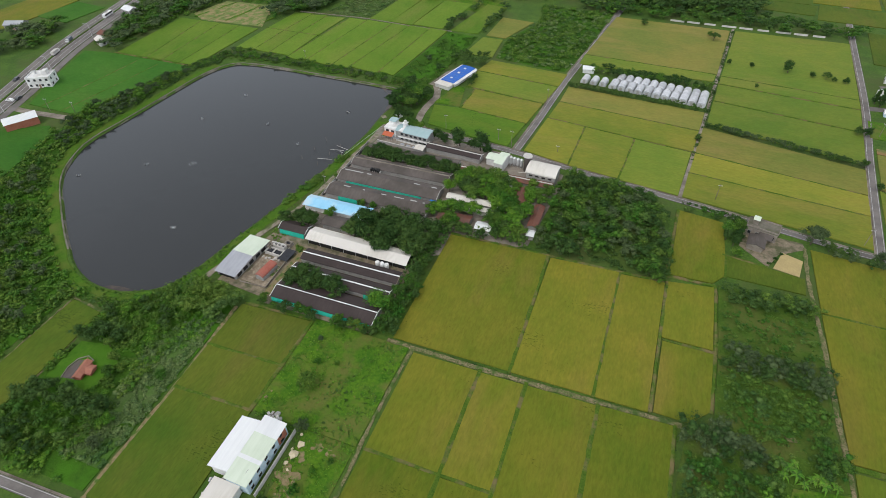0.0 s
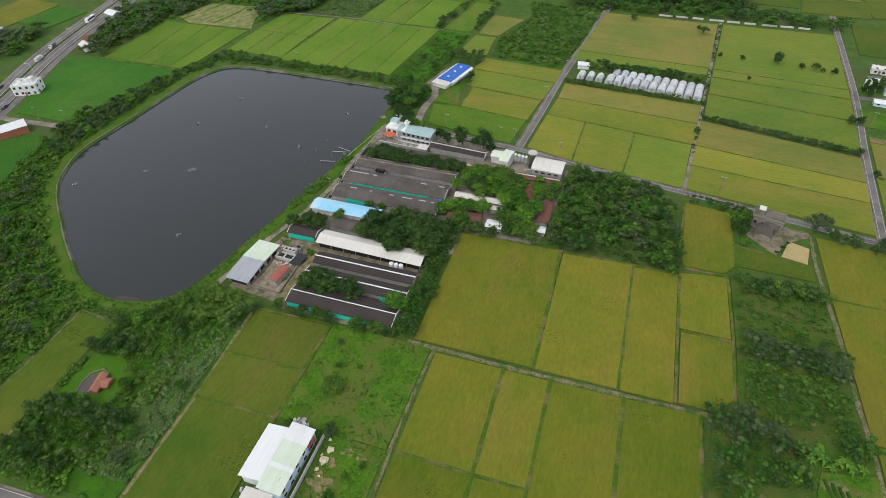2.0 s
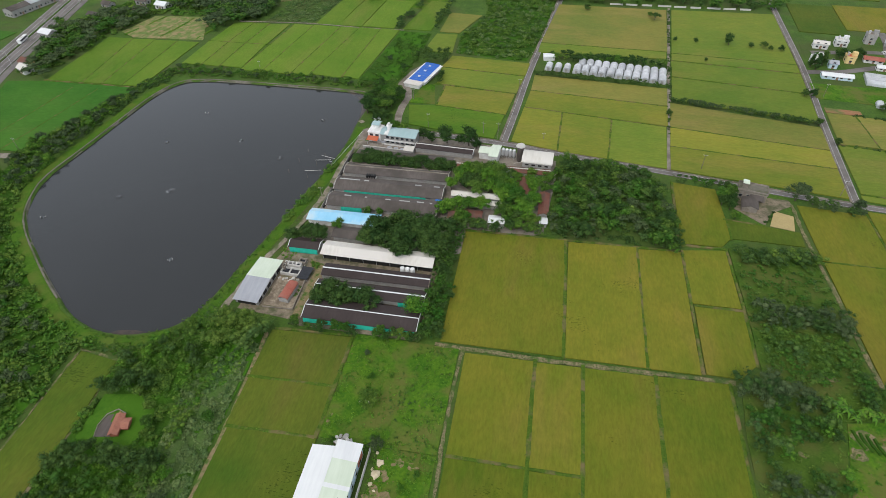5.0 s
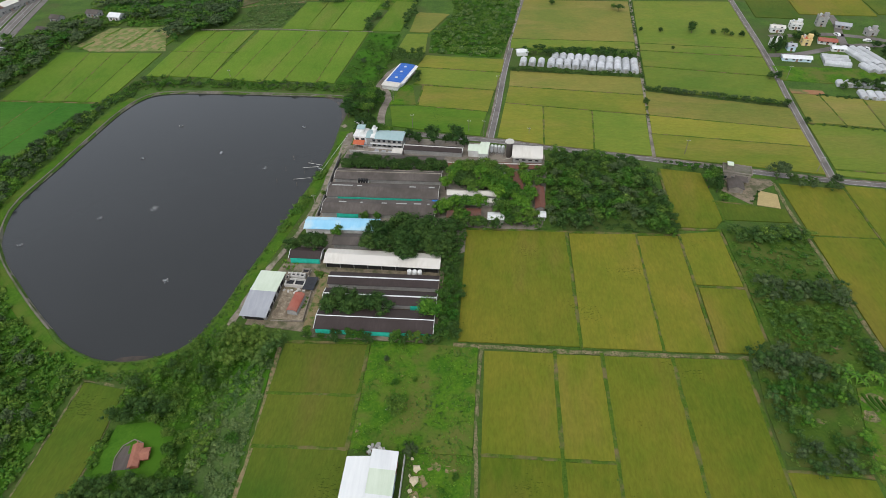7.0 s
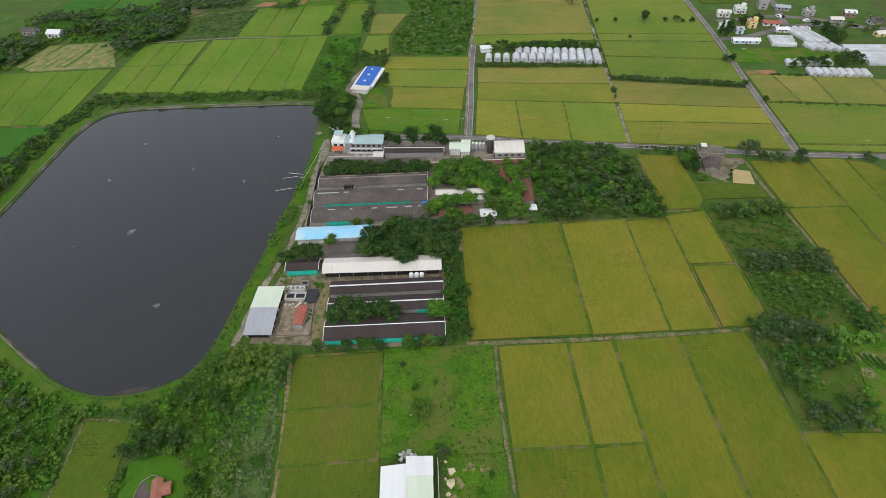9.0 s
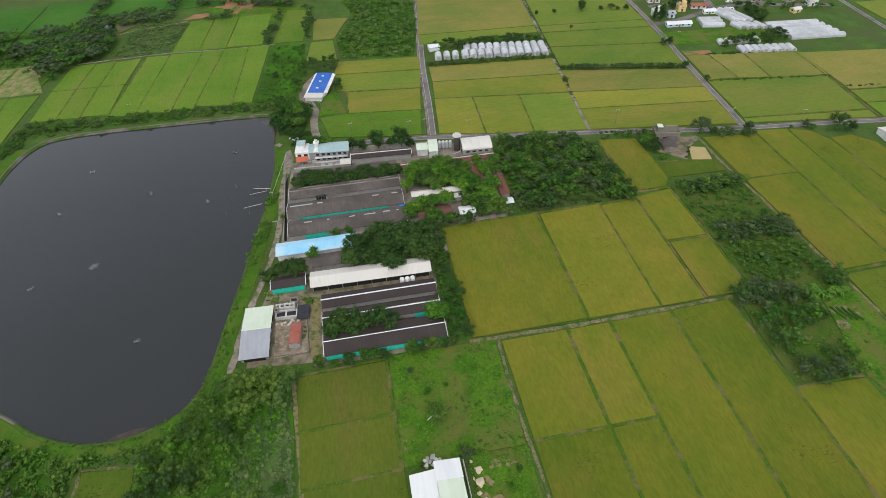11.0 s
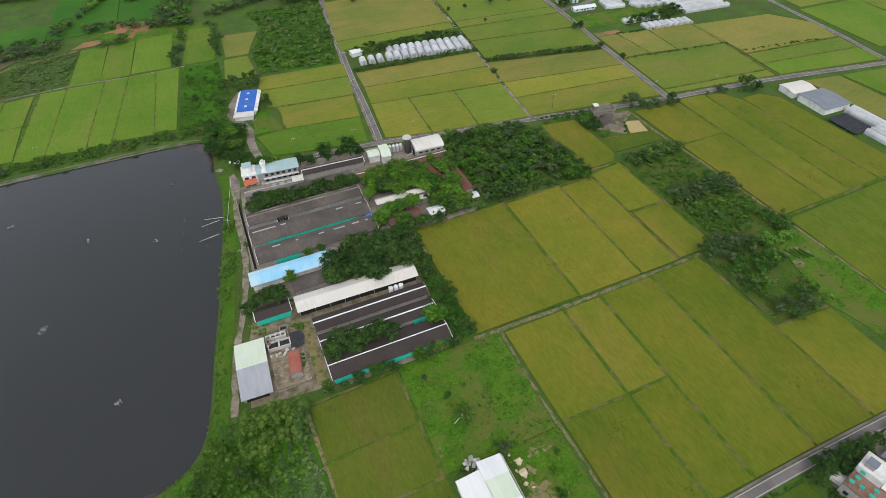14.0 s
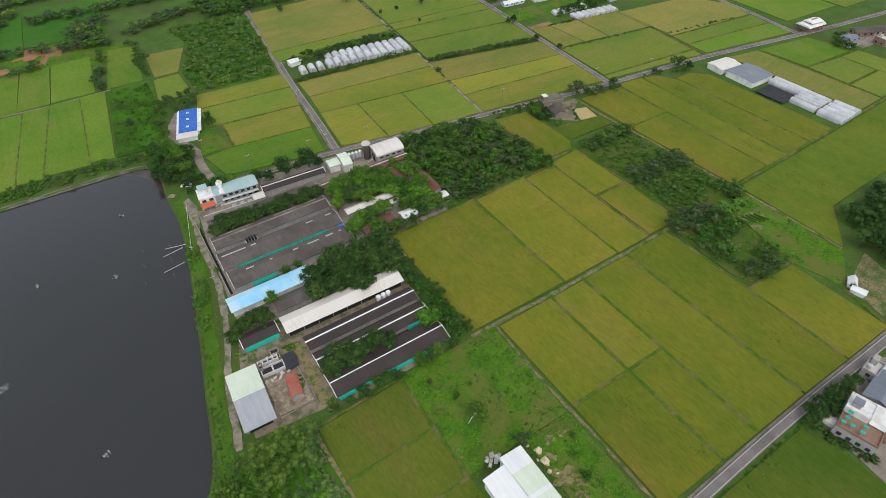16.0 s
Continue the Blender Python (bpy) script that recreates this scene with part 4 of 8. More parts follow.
# far fields
for x0, y0, x1, y1, m in ((50, 488, 96, 540, RICE), (98, 456, 140, 486, RICE), (98, 490, 140, 540, RIPE), (142, 456, 190, 540, RICE), (122, 390, 150, 440, RICE), (152, 396, 200, 440, RIPE), (203, 396, 260, 470, RICE), (62, 466, 96, 486, RICE),
                          (252, 262, 292, 330, LIME), (244, 198, 290, 258, FRESH), (293, 190, 340, 300, LIME), (265, 84, 330, 140, LIME), (-300, 400, -262, 470, YOUNG), (-258, 422, -215, 470, YOUNG), (-212, 440, -170, 520, YOUNG), (-168, 450, -120, 520, YOUNG), (-340, 390, -304, 470, YOUNG), (-120, 490, -70, 560, YOUNG), (-470, 260, -432, 330, RIPE), (-430, 290, -400, 322, YOUNG)):
    paddy(m, (x0, y0), (x1, y0 - 3), (x1 + 4, y1 - 3), (x0 + 4, y1))
# fields beside the highway
paddy(YOUNG, (-319, 187.6), (-282, 187), (-263, 246), (-266.5, 255.8), (-325, 256), (-347, 253), (-333, 215))
paddy(YOUNG, (-309, 161), (-289, 172.8), (-280, 166), (-271, 130), (-284, 122), (-305, 140))
for k in range(9):
    setting("crop_row", strip(curve_through([(-318 + 6.6 * k, 326), (-312 + 6.2 * k, 343), (-307 + 5.4 * k, 360)], 3.0), slab(1.6, 0.42), 0.5, k), REDSOIL if k % 4 else MEADOW, "strip of weeds and bare soil", "crop row")
sheet("weedy_field", [(-323, 331), (-315, 360), (-276, 363), (-260, 325), (-309, 322.6)], 0.3, REDSOIL, "weedy fallow field with strips of bare soil", "field", 5, 0.3, 2)
# grass
sheet("meadow", [(-89, 66.6), (-54.4, 66.6), (-54, 104), (-89, 104.4)], 0.25, MEADOW, "bright green weedy meadow with bare patches", "meadow", 3, 0.35, 3)
sheet("meadow", [(-70.5, 33), (-54.4, 33), (-54.4, 66.4), (-70.5, 66.4)], 0.22, MEADOW, "bright green weedy meadow beside the house", "meadow", 3, 0.35, 4)
sheet("grass_strip", [(-141, 284.5), (-119, 282), (-114, 320), (-112.5, 355), (-133.6, 356.5)], 0.3, VINE, "rough green grass strip between fields", "meadow", 4, 0.4, 5)
sheet("grass_strip", [(-107, 262.5), (-92.6, 262.8), (-96.8, 284.6), (-103, 284)], 0.25, MEADOW, "rough grass verge beside a paddy", "meadow", 4, 0.3, 6)
sheet("rough_pasture", [(40.6, 134), (72, 124), (70, 172), (40, 168)], 0.25, PASTURE, "overgrown pasture with tall weeds", "meadow", 4, 0.5, 7)
sheet("rough_pasture", [(53, 70), (59.6, 96.4), (74, 99.6), (74, 104), (72, 123), (40.6, 133), (40.2, 111), (33, 106), (31, 86), (31, 69.5)], 0.25, PASTURE, "overgrown pasture with tall weeds", "meadow", 4, 0.5, 8)
sheet("grass_strip", [(58, 50), (74.6, 60.5), (74.4, 99), (60, 96), (53.4, 69)], 0.2, MEADOW, "weedy grass with bare soil patches", "meadow", 4, 0.3, 9)
sheet("shrine_lawn", [(-158.4, 54), (-143, 53), (-138.4, 58), (-139.4, 66), (-148, 71), (-158.8, 69)], 0.34, LAWN, "green lawn round a small tomb", "lawn", 3, 0.15, 10)

sheet("reed_bed", [(-134, 36), (-118.2, 36), (-119, 64), (-120, 88), (-130, 88), (-135, 74), (-133, 54)], 0.32, REEDS, "pale grey-green bed of reeds beside the path", "reeds", 3, 0.4, 33)
sheet("wood_floor", [(-160.6, 29), (-117.8, 29.6), (-119, 86), (-120.4, 103), (-136, 104), (-148, 92), (-160, 84)], 0.12, VINE, "green vines and weeds under the wood", "undergrowth", 4, 0.3, 21)
# ---- roads ----
def road(pts, w, label, lines=True, material=ASPHALT, z=0.2, centre=False):
    line = curve_through(pts, 5.0)
    ob = setting("road", strip(line, slab(w, z)), material, label, "road")
    for side in ((-1, 1) if lines else ()):
        setting("edge_line", strip(offset(line, side * (w / 2 - 0.35)), [(0.08, z + 0.012), (-0.08, z + 0.012)]), LINE, "", "", ob)
    return line


lane = road([(-52.2, 231), (-49, 262), (-45, 308), (-38, 365), (-31.7, 420), (-26, 470), (-21, 540)], 3.3, "straight grey asphalt farm lane with white edge lines", z=0.214)
cross = road([(-116, 235.5), (-94, 233), (-56, 229.4), (-27, 224), (23, 215.8), (77, 206), (97, 203), (160, 195), (247, 178.6), (306, 169.4), (420, 150)], 3.2, "asphalt country road past the farm", True)
east = road([(97.2, 204.6), (103.4, 274), (109.5, 332), (114.8, 420), (121, 520), (128, 640)], 3.2, "straight asphalt country road with white edge lines", z=0.214)
road([(232.8, 184), (234.2, 198), (237.6, 218), (240.2, 245), (246, 300), (252, 360)], 3.4, "dark asphalt side road past the temple", True, ASPHALT, 0.19)
south = road([(-330, 20), (-200, 22), (-130, 24.5), (-43, 28.6), (1.5, 29.9), (46, 30.0), (120, 30.6), (300, 33.6)], 3.0, "asphalt country road with white edge lines and a ditch")
high = curve_through([(-295, 60), (-320, 130), (-340, 190), (-365.3, 254), (-386, 331), (-404, 400), (-422, 480), (-450, 620)], 8.0)
hw = setting("highway", strip(high, slab(17.0, 0.25)), ASPHALT, "wide grey two-way highway with a planted median", "highway")
for d in (-8.0, -4.4, -1.3, 1.3, 4.4, 8.0):
    setting("edge_line", strip(offset(high, d), [(0.13, 0.262), (-0.13, 0.262)]), LINE, "", "", hw)
setting("median", strip(high, [(0.7, 0.2), (0.6, 0.6), (-0.6, 0.6), (-0.7, 0.2)], 0.1), WILD, "low planted highway median", "median")
setting("service_road", strip(offset(high, -11.5), slab(4.5, 0.16)), ASPHALT, "service road beside the highway", "road")
road([(-328, 181), (-312, 180.8), (-300, 181.8), (-277, 183.4)], 4.0, "narrow concrete lane to the pond", False, CONCRETE, 0.14)
road([(-102, 234.5), (-107.8, 240), (-109.2, 249), (-109.4, 258), (-108.2, 268), (-110, 275), (-113, 281), (-113, 292), (-109, 300)], 3.8, "winding worn driveway to the blue-roofed building", False, CONCRETE, 0.16)
setting("road", strip(curve_through([(-121.8, 222), (-124.3, 201), (-124.8, 180), (-127.2, 161), (-130.4, 147), (-134.4, 134), (-136.6, 122), (-139, 108)], 2.5), slab(2.2, 0.24), 0.32, 4), DUST, "dusty concrete track along the pond bank", "track")
setting("canal_path", strip(curve_through([(23.4, 218), (26.4, 247), (29.6, 277), (35.2, 334), (44.2, 421)], 4.0), slab(1.6, 0.16), 0.05), CONCRETE, "narrow concrete canal path", "path")
for line, side, w in ((lane, 2.2, 0.9), (south, 1.95, 0.6), (cross, 2.1, 0.8), (east, 2.0, 0.7)):
    setting("roadside_ditch", strip(offset(line, side), [(0.5 * w, -0.03), (0.5 * w, 0.3), (0.5 * w - 0.14, 0.3), (0.5 * w - 0.16, 0.06), (0.16 - 0.5 * w, 0.06), (0.14 - 0.5 * w, 0.3), (-0.5 * w, 0.3), (-0.5 * w, -0.03)]), CONCRETE, "concrete-lined roadside ditch", "ditch")

# ---- farm yard grounds ----
sheet("farm_yard", [(-134, 109), (-112.7, 107), (-112.7, 137), (-113, 146), (-127, 146.5), (-131, 132)], 0.1, YARD, "dusty concrete farm yard", "yard", 4, 0.05, 11)
sheet("farm_yard", [(-112.6, 105), (-68, 105), (-67.5, 144), (-113, 145)], 0.08, YARD, "bare soil between the sheds", "yard", 4, 0.08, 12)
sheet("farm_yard", [(-125, 148), (-67, 146), (-30, 166), (-26, 209), (-62, 214), (-120, 222), (-123, 190)], 0.08, CONCRETE, "bare concrete farm yard among sheds", "yard", 4, 0.05, 13)
sheet("farm_yard", [(-118, 217), (-94, 214), (-55, 209), (-53, 226), (-92, 230), (-118, 229)], 0.12, CONCRETE, "concrete forecourt of the farmhouse", "yard", 4, 0.05, 14)
sheet("pond_landing", [(-124.6, 214), (-121.2, 214), (-119.4, 226), (-121, 234), (-123.6, 232)], 0.14, CONCRETE, "dusty concrete landing beside the pond", "yard", 2, 0.1, 34)
sheet("sand_beach", [(-128.8, 239.6), (-126.2, 237.6), (-124.8, 239.2), (-126.4, 241)], 0.12, DUST, "small sandy beach at the pond corner", "beach", 1.5, 0.15, 35)
sheet("farm_yard", [(-53.4, 213), (-27, 206), (-26.8, 218), (-40, 221), (-53, 224)], 0.1, CONCRETE, "concrete yard under the feed silos", "yard", 4, 0.05, 36)
sheet("temple_yard", [(238, 178), (254, 176), (256, 188), (238, 191)], 0.1, GREYROOF, "dark paved yard round the temple", "yard", 4, 0.05, 38)
sheet("hamlet_yard", [(244, 150), (249, 166), (272, 164), (268, 156), (256, 149)], 0.1, CONCRETE, "pale concrete yard between houses", "yard", 4, 0.05, 39)
sheet("house_yard", [(48.5, 205), (47, 194), (57, 184.4), (61, 193), (71, 199.6), (70, 203)], 0.1, YARD, "grey concrete yard beside the flat-roofed house", "yard", 4, 0.05, 15)
sheet("sand_bed", [(58.8, 184.4), (67.6, 182.6), (69.4, 192), (62.5, 194.6)], 0.25, STRAW, "rectangular bed of yellow sand", "sand bed", 3, 0.15, 16)
sheet("forecourt", [(-118, 282), (-104, 280), (-95, 306), (-108, 311), (-114, 300)], 0.1, CONCRETE, "concrete forecourt", "yard", 5, 0.05, 17)
sheet("dirt_yard", [(55.5, 36), (74, 36), (80, 56), (60, 50)], 0.15, SOIL, "bare brown dirt yard", "yard", 4, 0.1, 18)
sheet("vegetable_plot", [(106.6, 298), (170, 290), (178, 300), (166, 312), (108, 316)], 0.2, MEADOW, "bright green vegetable plots beside the hamlet", "vegetable plot", 5, 0.2, 23)
sheet("ploughed_strip", [(107.4, 283), (124, 281.4), (124.4, 286), (107.8, 288)], 0.2, REDEARTH, "strip of bare reddish soil", "field", 3, 0.1, 24)
for pts in ([(110, 330), (128, 332), (144, 338), (160, 344), (178, 346), (205, 340), (240, 330)], [(120, 358), (140, 360), (160, 362), (186, 354), (204, 341)], [(160, 344), (164, 362), (170, 384), (172, 420)]):
    road(pts, 4.6, "grey lane through the hamlet", False, ASPHALT, 0.16)
sheet("village_ground", [(110, 300), (210, 285), (260, 340), (240, 390), (118, 384)], 0.06, WILD, "rough grass among the houses of a hamlet", "ground", 8, 0.05, 19)

# ---- buildings ----
def gable_shed(x, y, w, d, eave, ridge, roof, wall, label, turn=0.0, name="farm_shed", category="shed", cap=None, trim=None, curtain=None, over=0.3, split=0.5, open_front=False, cap_w=0.4):
    """A long shed, w along its ridge and d across: walls, two roof slopes, ridge cap, edge trim and side curtain."""
    t = thing(name, x, y, label, category, turn)
    hw_, hd = w / 2, d / 2
    top = -hd + d * split
    out = [(-hd + 0.2, 0.0), (-hd + 0.2, eave - 0.12), (top, ridge - 0.15), (hd - 0.2, eave - 0.12), (hd - 0.2, 0.0)]
    # an open front is a solid wall painted near-black as its shaded inside
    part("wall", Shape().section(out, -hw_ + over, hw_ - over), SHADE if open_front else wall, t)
    for s, end in ((-1, -hd - over), (1, hd + over)):
        run = abs(end - top)
        z_end = ridge - (ridge - eave) * run / abs((-hd if s < 0 else hd) - top) if run else eave
        sl = [(top, ridge), (end, z_end), (end, z_end - 0.1), (top, ridge - 0.1)]
        part("roof_slope", Shape().section(sl if s > 0 else sl[::-1], -hw_, hw_), roof, t)
    if cap:
        part("ridge_cap", Shape().section([(top - cap_w, ridge - 0.02), (top, ridge + 0.14), (top + cap_w, ridge - 0.02)], -hw_ - 0.05, hw_ + 0.05), cap, t)
    if trim:
        for e in (-hw_ - 0.12, hw_ - 0.1):
            s = Shape()
            for end in (-hd - over, hd + over):
                za = ridge - (ridge - eave) * abs(end - top) / abs((-hd if end < top else hd) - top)
                s.section([(top, ridge + 0.06), (end, za + 0.06), (end, za - 0.12), (top, ridge - 0.12)], e, e + 0.2)
            part("verge_trim", s, trim, t)
    if curtain:
        a, b = curtain[1:] if len(curtain) > 1 else (-hw_ + 0.6, hw_ - 0.6)
        part("side_curtain", Shape().section([(-hd - over - 0.02, eave - 0.3), (-hd - over - 0.3, 0.9), (-hd - over - 0.3, 0.3), (-hd - over - 0.15, 0.3), (-hd - over + 0.1, eave - 0.3)], a, b), curtain[0], t, "teal tarpaulin side curtain")
    if open_front:
        for k in range(int(w // 5) + 1):
            px = -hw_ + over + 0.1 + k * (w - 2 * over - 0.2) / int(w // 5)
            part("post", Shape().box(px - 0.06, -hd + 0.02, 0, px + 0.06, -hd + 0.14, eave - 0.1), STEEL, t)
    return t


def roof_lights(t, spots, z, material=LINE):
    for x0, x1, y in spots:
        part("roof_patch", Shape().box(x0, y - 0.28, z - 0.05, x1, y + 0.28, z + 0.06), material, t, "pale patched roof strip")


def add_windows(t, w, d, rows, high=1.2, wide=1.2, sides="snew", gap=3.2, first=1.0, step=3.1):
    """Framed windows with dark glass on the sides of a w by d block."""
    for r in range(rows):
        z0 = first + r * step
        for side in sides:
            span = w if side in "sn" else d
            n = max(1, int(span // gap))
            for k in range(n):
                c = -span / 2 + (k + 0.5) * span / n
                frame_, glass = Shape(), Shape()
                a, b, e = c - wide / 2, c + wide / 2, 0.12
                if side in "sn":
                    y = -d / 2 if side == "s" else d / 2
                    frame_.box(a - e, y - 0.06, z0 - e, b + e, y + 0.06, z0 + high + e)
                    glass.box(a, y - 0.09, z0, b, y + 0.09, z0 + high)
                else:
                    x = -w / 2 if side == "w" else w / 2
                    frame_.box(x - 0.06, a - e, z0 - e, x + 0.06, b + e, z0 + high + e)
                    glass.box(x - 0.09, a, z0, x + 0.09, b, z0 + high)
                win = part("window", frame_, WALLGREY, t)
                part("pane", glass, GLASSY, win)


def block_house(x, y, w, d, h, wall, roof, label, turn=0.0, rows=2, flat=True, ridge=1.6, name="house", extra=True, group="", step=3.1):
    """A village house: walls, roof, parapet or gable, windows, door and water tank."""
    t = thing(name, x, y, label, "house", turn, group)
    part("wall", Shape().box(-w / 2, -d / 2, 0, w / 2, d / 2, h), wall, t)
    if flat:
        s = Shape()
        for q in ((-w / 2 - 0.1, -d / 2 - 0.1, w / 2 + 0.1, -d / 2 + 0.15), (-w / 2 - 0.1, d / 2 - 0.15, w / 2 + 0.1, d / 2 + 0.1), (-w / 2 - 0.1, -d / 2 + 0.15, -w / 2 + 0.15, d / 2 - 0.15), (w / 2 - 0.15, -d / 2 + 0.15, w / 2 + 0.1, d / 2 - 0.15)):
            s.box(q[0], q[1], h - 0.1, q[2], q[3], h + 0.8)
        part("parapet", s, wall, t)
        part("roof", Shape().box(-w / 2 + 0.15, -d / 2 + 0.15, h, w / 2 - 0.15, d / 2 - 0.15, h + 0.12), roof, t)
        if extra:
            part("stair_house", Shape().box(w * 0.1, -d * 0.05, h + 0.1, w * 0.1 + 2.6, d * 0.35, h + 2.4), wall, t)
            tank = part("water_tank", Shape().cyl(-w * 0.25, d * 0.2, h + 0.1, h + 1.7, 0.65, 12), TANKMETAL, t, "stainless rooftop water tank")
            part("lid", Shape().cyl(-w * 0.25, d * 0.2, h + 1.7, h + 1.95, 0.3, 10), TANKMETAL, tank)
    else:
        o = 0.5
        s = Shape().section([(-d / 2 - o, h - 0.15), (0, h + ridge), (d / 2 + o, h - 0.15), (d / 2 + o, h - 0.3), (0, h + ridge - 0.15), (-d / 2 - o, h - 0.3)], -w / 2 - o, w / 2 + o)
        part("roof", s, roof, t)
        part("gable_wall", Shape().section([(-d / 2, h - 0.3), (0, h + ridge - 0.2), (d / 2, h - 0.3)], -w / 2 + 0.01, w / 2 - 0.01), wall, t)
    add_windows(t, w, d, rows, high=1.2 if step > 2.5 else 0.9, step=step)
    part("door", Shape().box(-0.6, -d / 2 - 0.07, 0, 0.6, -d / 2 + 0.07, 2.1), WALLBROWN, t)
    return t


def slope_slab(x0, x1, y0, y1, za, zb, thick=0.12):
    """A roof sheet that goes from height za at x0 to zb at x1."""
    return Shape().add([(x0, y0, za - thick), (x1, y0, zb - thick), (x1, y1, zb - thick), (x0, y1, za - thick), (x0, y0, za), (x1, y0, zb), (x1, y1, zb), (x0, y1, za)],
                       [(0, 3, 2, 1), (4, 5, 6, 7), (0, 1, 5, 4), (1, 2, 6, 5), (2, 3, 7, 6), (3, 0, 4, 7)])


# south group of pig sheds
shed = gable_shed(-89.0, 111.9, 40.2, 9.4, 2.3, 3.5, DARKROOF, WALLGREY, "long low livestock shed with dark roof, white trim and teal curtain", cap_w=0.2, cap=CLEANWHITE, trim=CLEANWHITE, curtain=(TEAL,))
gable_shed(-89, 122.1, 40.2, 6.2, 2.5, 3.4, DARKROOF, WALLGREY, "long low livestock shed with a dark brown roof and white ridge", cap_w=0.3, cap=CLEANWHITE, trim=CLEANWHITE, curtain=(TEAL, 11, 17))
gable_shed(-89.0, 130.5, 40.4, 5.8, 2.5, 3.4, DARKROOF, WALLGREY, "long low livestock shed with a dark brown roof and white ridge", cap_w=0.3, cap=CLEANWHITE, trim=TIMBER)
# dark sheets that put the shade of the narrow gaps into the ground colour
for y in (117.8, 126.4):
    sheet("shed_alley", [(-109, y - 1.2), (-69, y - 1.2), (-69, y + 1.2), (-109, y + 1.2)], 0.2, MUD_AND_SHADE, "dark ground sheet painted as shade between two livestock sheds", "alley", 3, 0.05, 71)
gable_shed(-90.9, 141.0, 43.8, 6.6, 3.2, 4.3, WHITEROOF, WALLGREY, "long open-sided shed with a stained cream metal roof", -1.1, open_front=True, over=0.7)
gable_shed(-120.6, 142.8, 12.4, 5.4, 2.7, 3.7, DARKROOF, WALLGREY, "small livestock shed with a dark roof and teal curtain", trim=CLEANWHITE, cap=None, curtain=(TEAL,))
# tall store by the pond with a roof of two colours
hall = thing("storage_hall", -130.8, 121.6, "long open storage hall with pale green and grey metal roof", "shed", -2.6)
part("wall", Shape().section([(-10.2, 0), (-10.2, 2.2), (0.6, 3.1), (10.2, 2.3), (10.2, 0)], -4.3, 4.3), WALLGREY, hall)
part("roof_slope", Shape().section([(0.6, 3.35), (-11.0, 2.4), (-11.0, 2.3), (0.6, 3.22)][::-1], -4.8, 4.8), SILVER, hall, "pale grey metal roof slope")
part("roof_slope", Shape().section([(0.6, 3.35), (10.9, 2.6), (10.9, 2.5), (0.6, 3.22)], -4.8, 4.8), MINT, hall, "pale green metal roof slope")
part("ridge_cap", Shape().section([(0.25, 3.35), (0.6, 3.45), (0.95, 3.35)], -4.85, 4.85), MINT, hall)
# doorway and side openings: near-black slabs painted as shade, no real hollow
part("door_opening", Shape().box(-3.4, -10.3, 0.05, 3.4, -10.15, 2.1), SHADE, hall, "dark open doorway")
for yy in (-8, -4.5, -1, 3, 6.5):
    part("side_opening", Shape().box(4.26, yy - 1.2, 0.5, 4.4, yy + 1.2, 2.0), SHADE, hall)
# red barrel roof and settling tanks
barrel = thing("barrel_roof_shed", -118.6, 118.2, "small shed with a faded red barrel roof", "shed")
arc = [(1.95 * math.cos(a), 2.0 + 0.95 * math.sin(a)) for a in [math.pi * k / 10 for k in range(11)]]
s = Shape().section([(x, z) for x, z in arc] + [(-1.95, 0), (1.95, 0)], -4.2, 4.2)
part("wall", Shape().section([(-1.8, 0), (-1.8, 2.1), (1.8, 2.1), (1.8, 0)], -4.1, 4.1), WALLGREY, barrel)
part("roof", Shape().section([(x, z) for x, z in arc] + [(x * 0.95, z - 0.1) for x, z in arc[::-1]], -4.25, 4.25), REDROOF, barrel)
barrel.matrix_basis = pose(-118.2, 118.2, 0, 0, 0, 84)
for x, y, w, d, h, beams in ((-121.4, 128.6, 7.4, 3.2, 1.5, 1), (-121.8, 132.0, 6.6, 1.8, 1.9, 3), (-118.8, 134.4, 2.8, 2.4, 1.7, 0), (-124.6, 130.6, 1.4, 2.4, 2.2, 0)):
    t = thing("settling_tank", x, y, "open pale concrete settling tank with dark contents", "tank", -3, group="settling tanks of the farm")
    for q in ((-w / 2, -d / 2, w / 2, -d / 2 + 0.35), (-w / 2, d / 2 - 0.35, w / 2, d / 2), (-w / 2, -d / 2 + 0.35, -w / 2 + 0.35, d / 2 - 0.35), (w / 2 - 0.35, -d / 2 + 0.35, w / 2, d / 2 - 0.35)):
        part("tank_wall", Shape().box(q[0], q[1], 0, q[2], q[3], h), PALE if beams else CONCRETE, t)
    part("sludge", Shape().box(-w / 2 + 0.35, -d / 2 + 0.35, 0.05, w / 2 - 0.35, d / 2 - 0.35, h - 0.7), NET, t)
    for k in range(beams):
        bx = -w / 2 + (k + 1) * w / (beams + 1)
        part("beam", Shape().box(bx - 0.25, -d / 2 + 0.05, h, bx + 0.25, d / 2 - 0.05, h + 0.25), PALE, t)
nets = thing("net_shelter", -115.7, 128.3, "low flat shelter roofed with black shade netting", "shelter", -4)
part("roof_net", Shape().box(-2.1, -3.2, 1.3, 2.1, 3.2, 1.4), NET, nets)
for a, b in ((-2.0, -3.1), (1.9, -3.1), (-2.0, 3.0), (1.9, 3.0)):
    part("post", Shape().box(a, b, 0, a + 0.1, b + 0.1, 1.3), STEEL, nets)
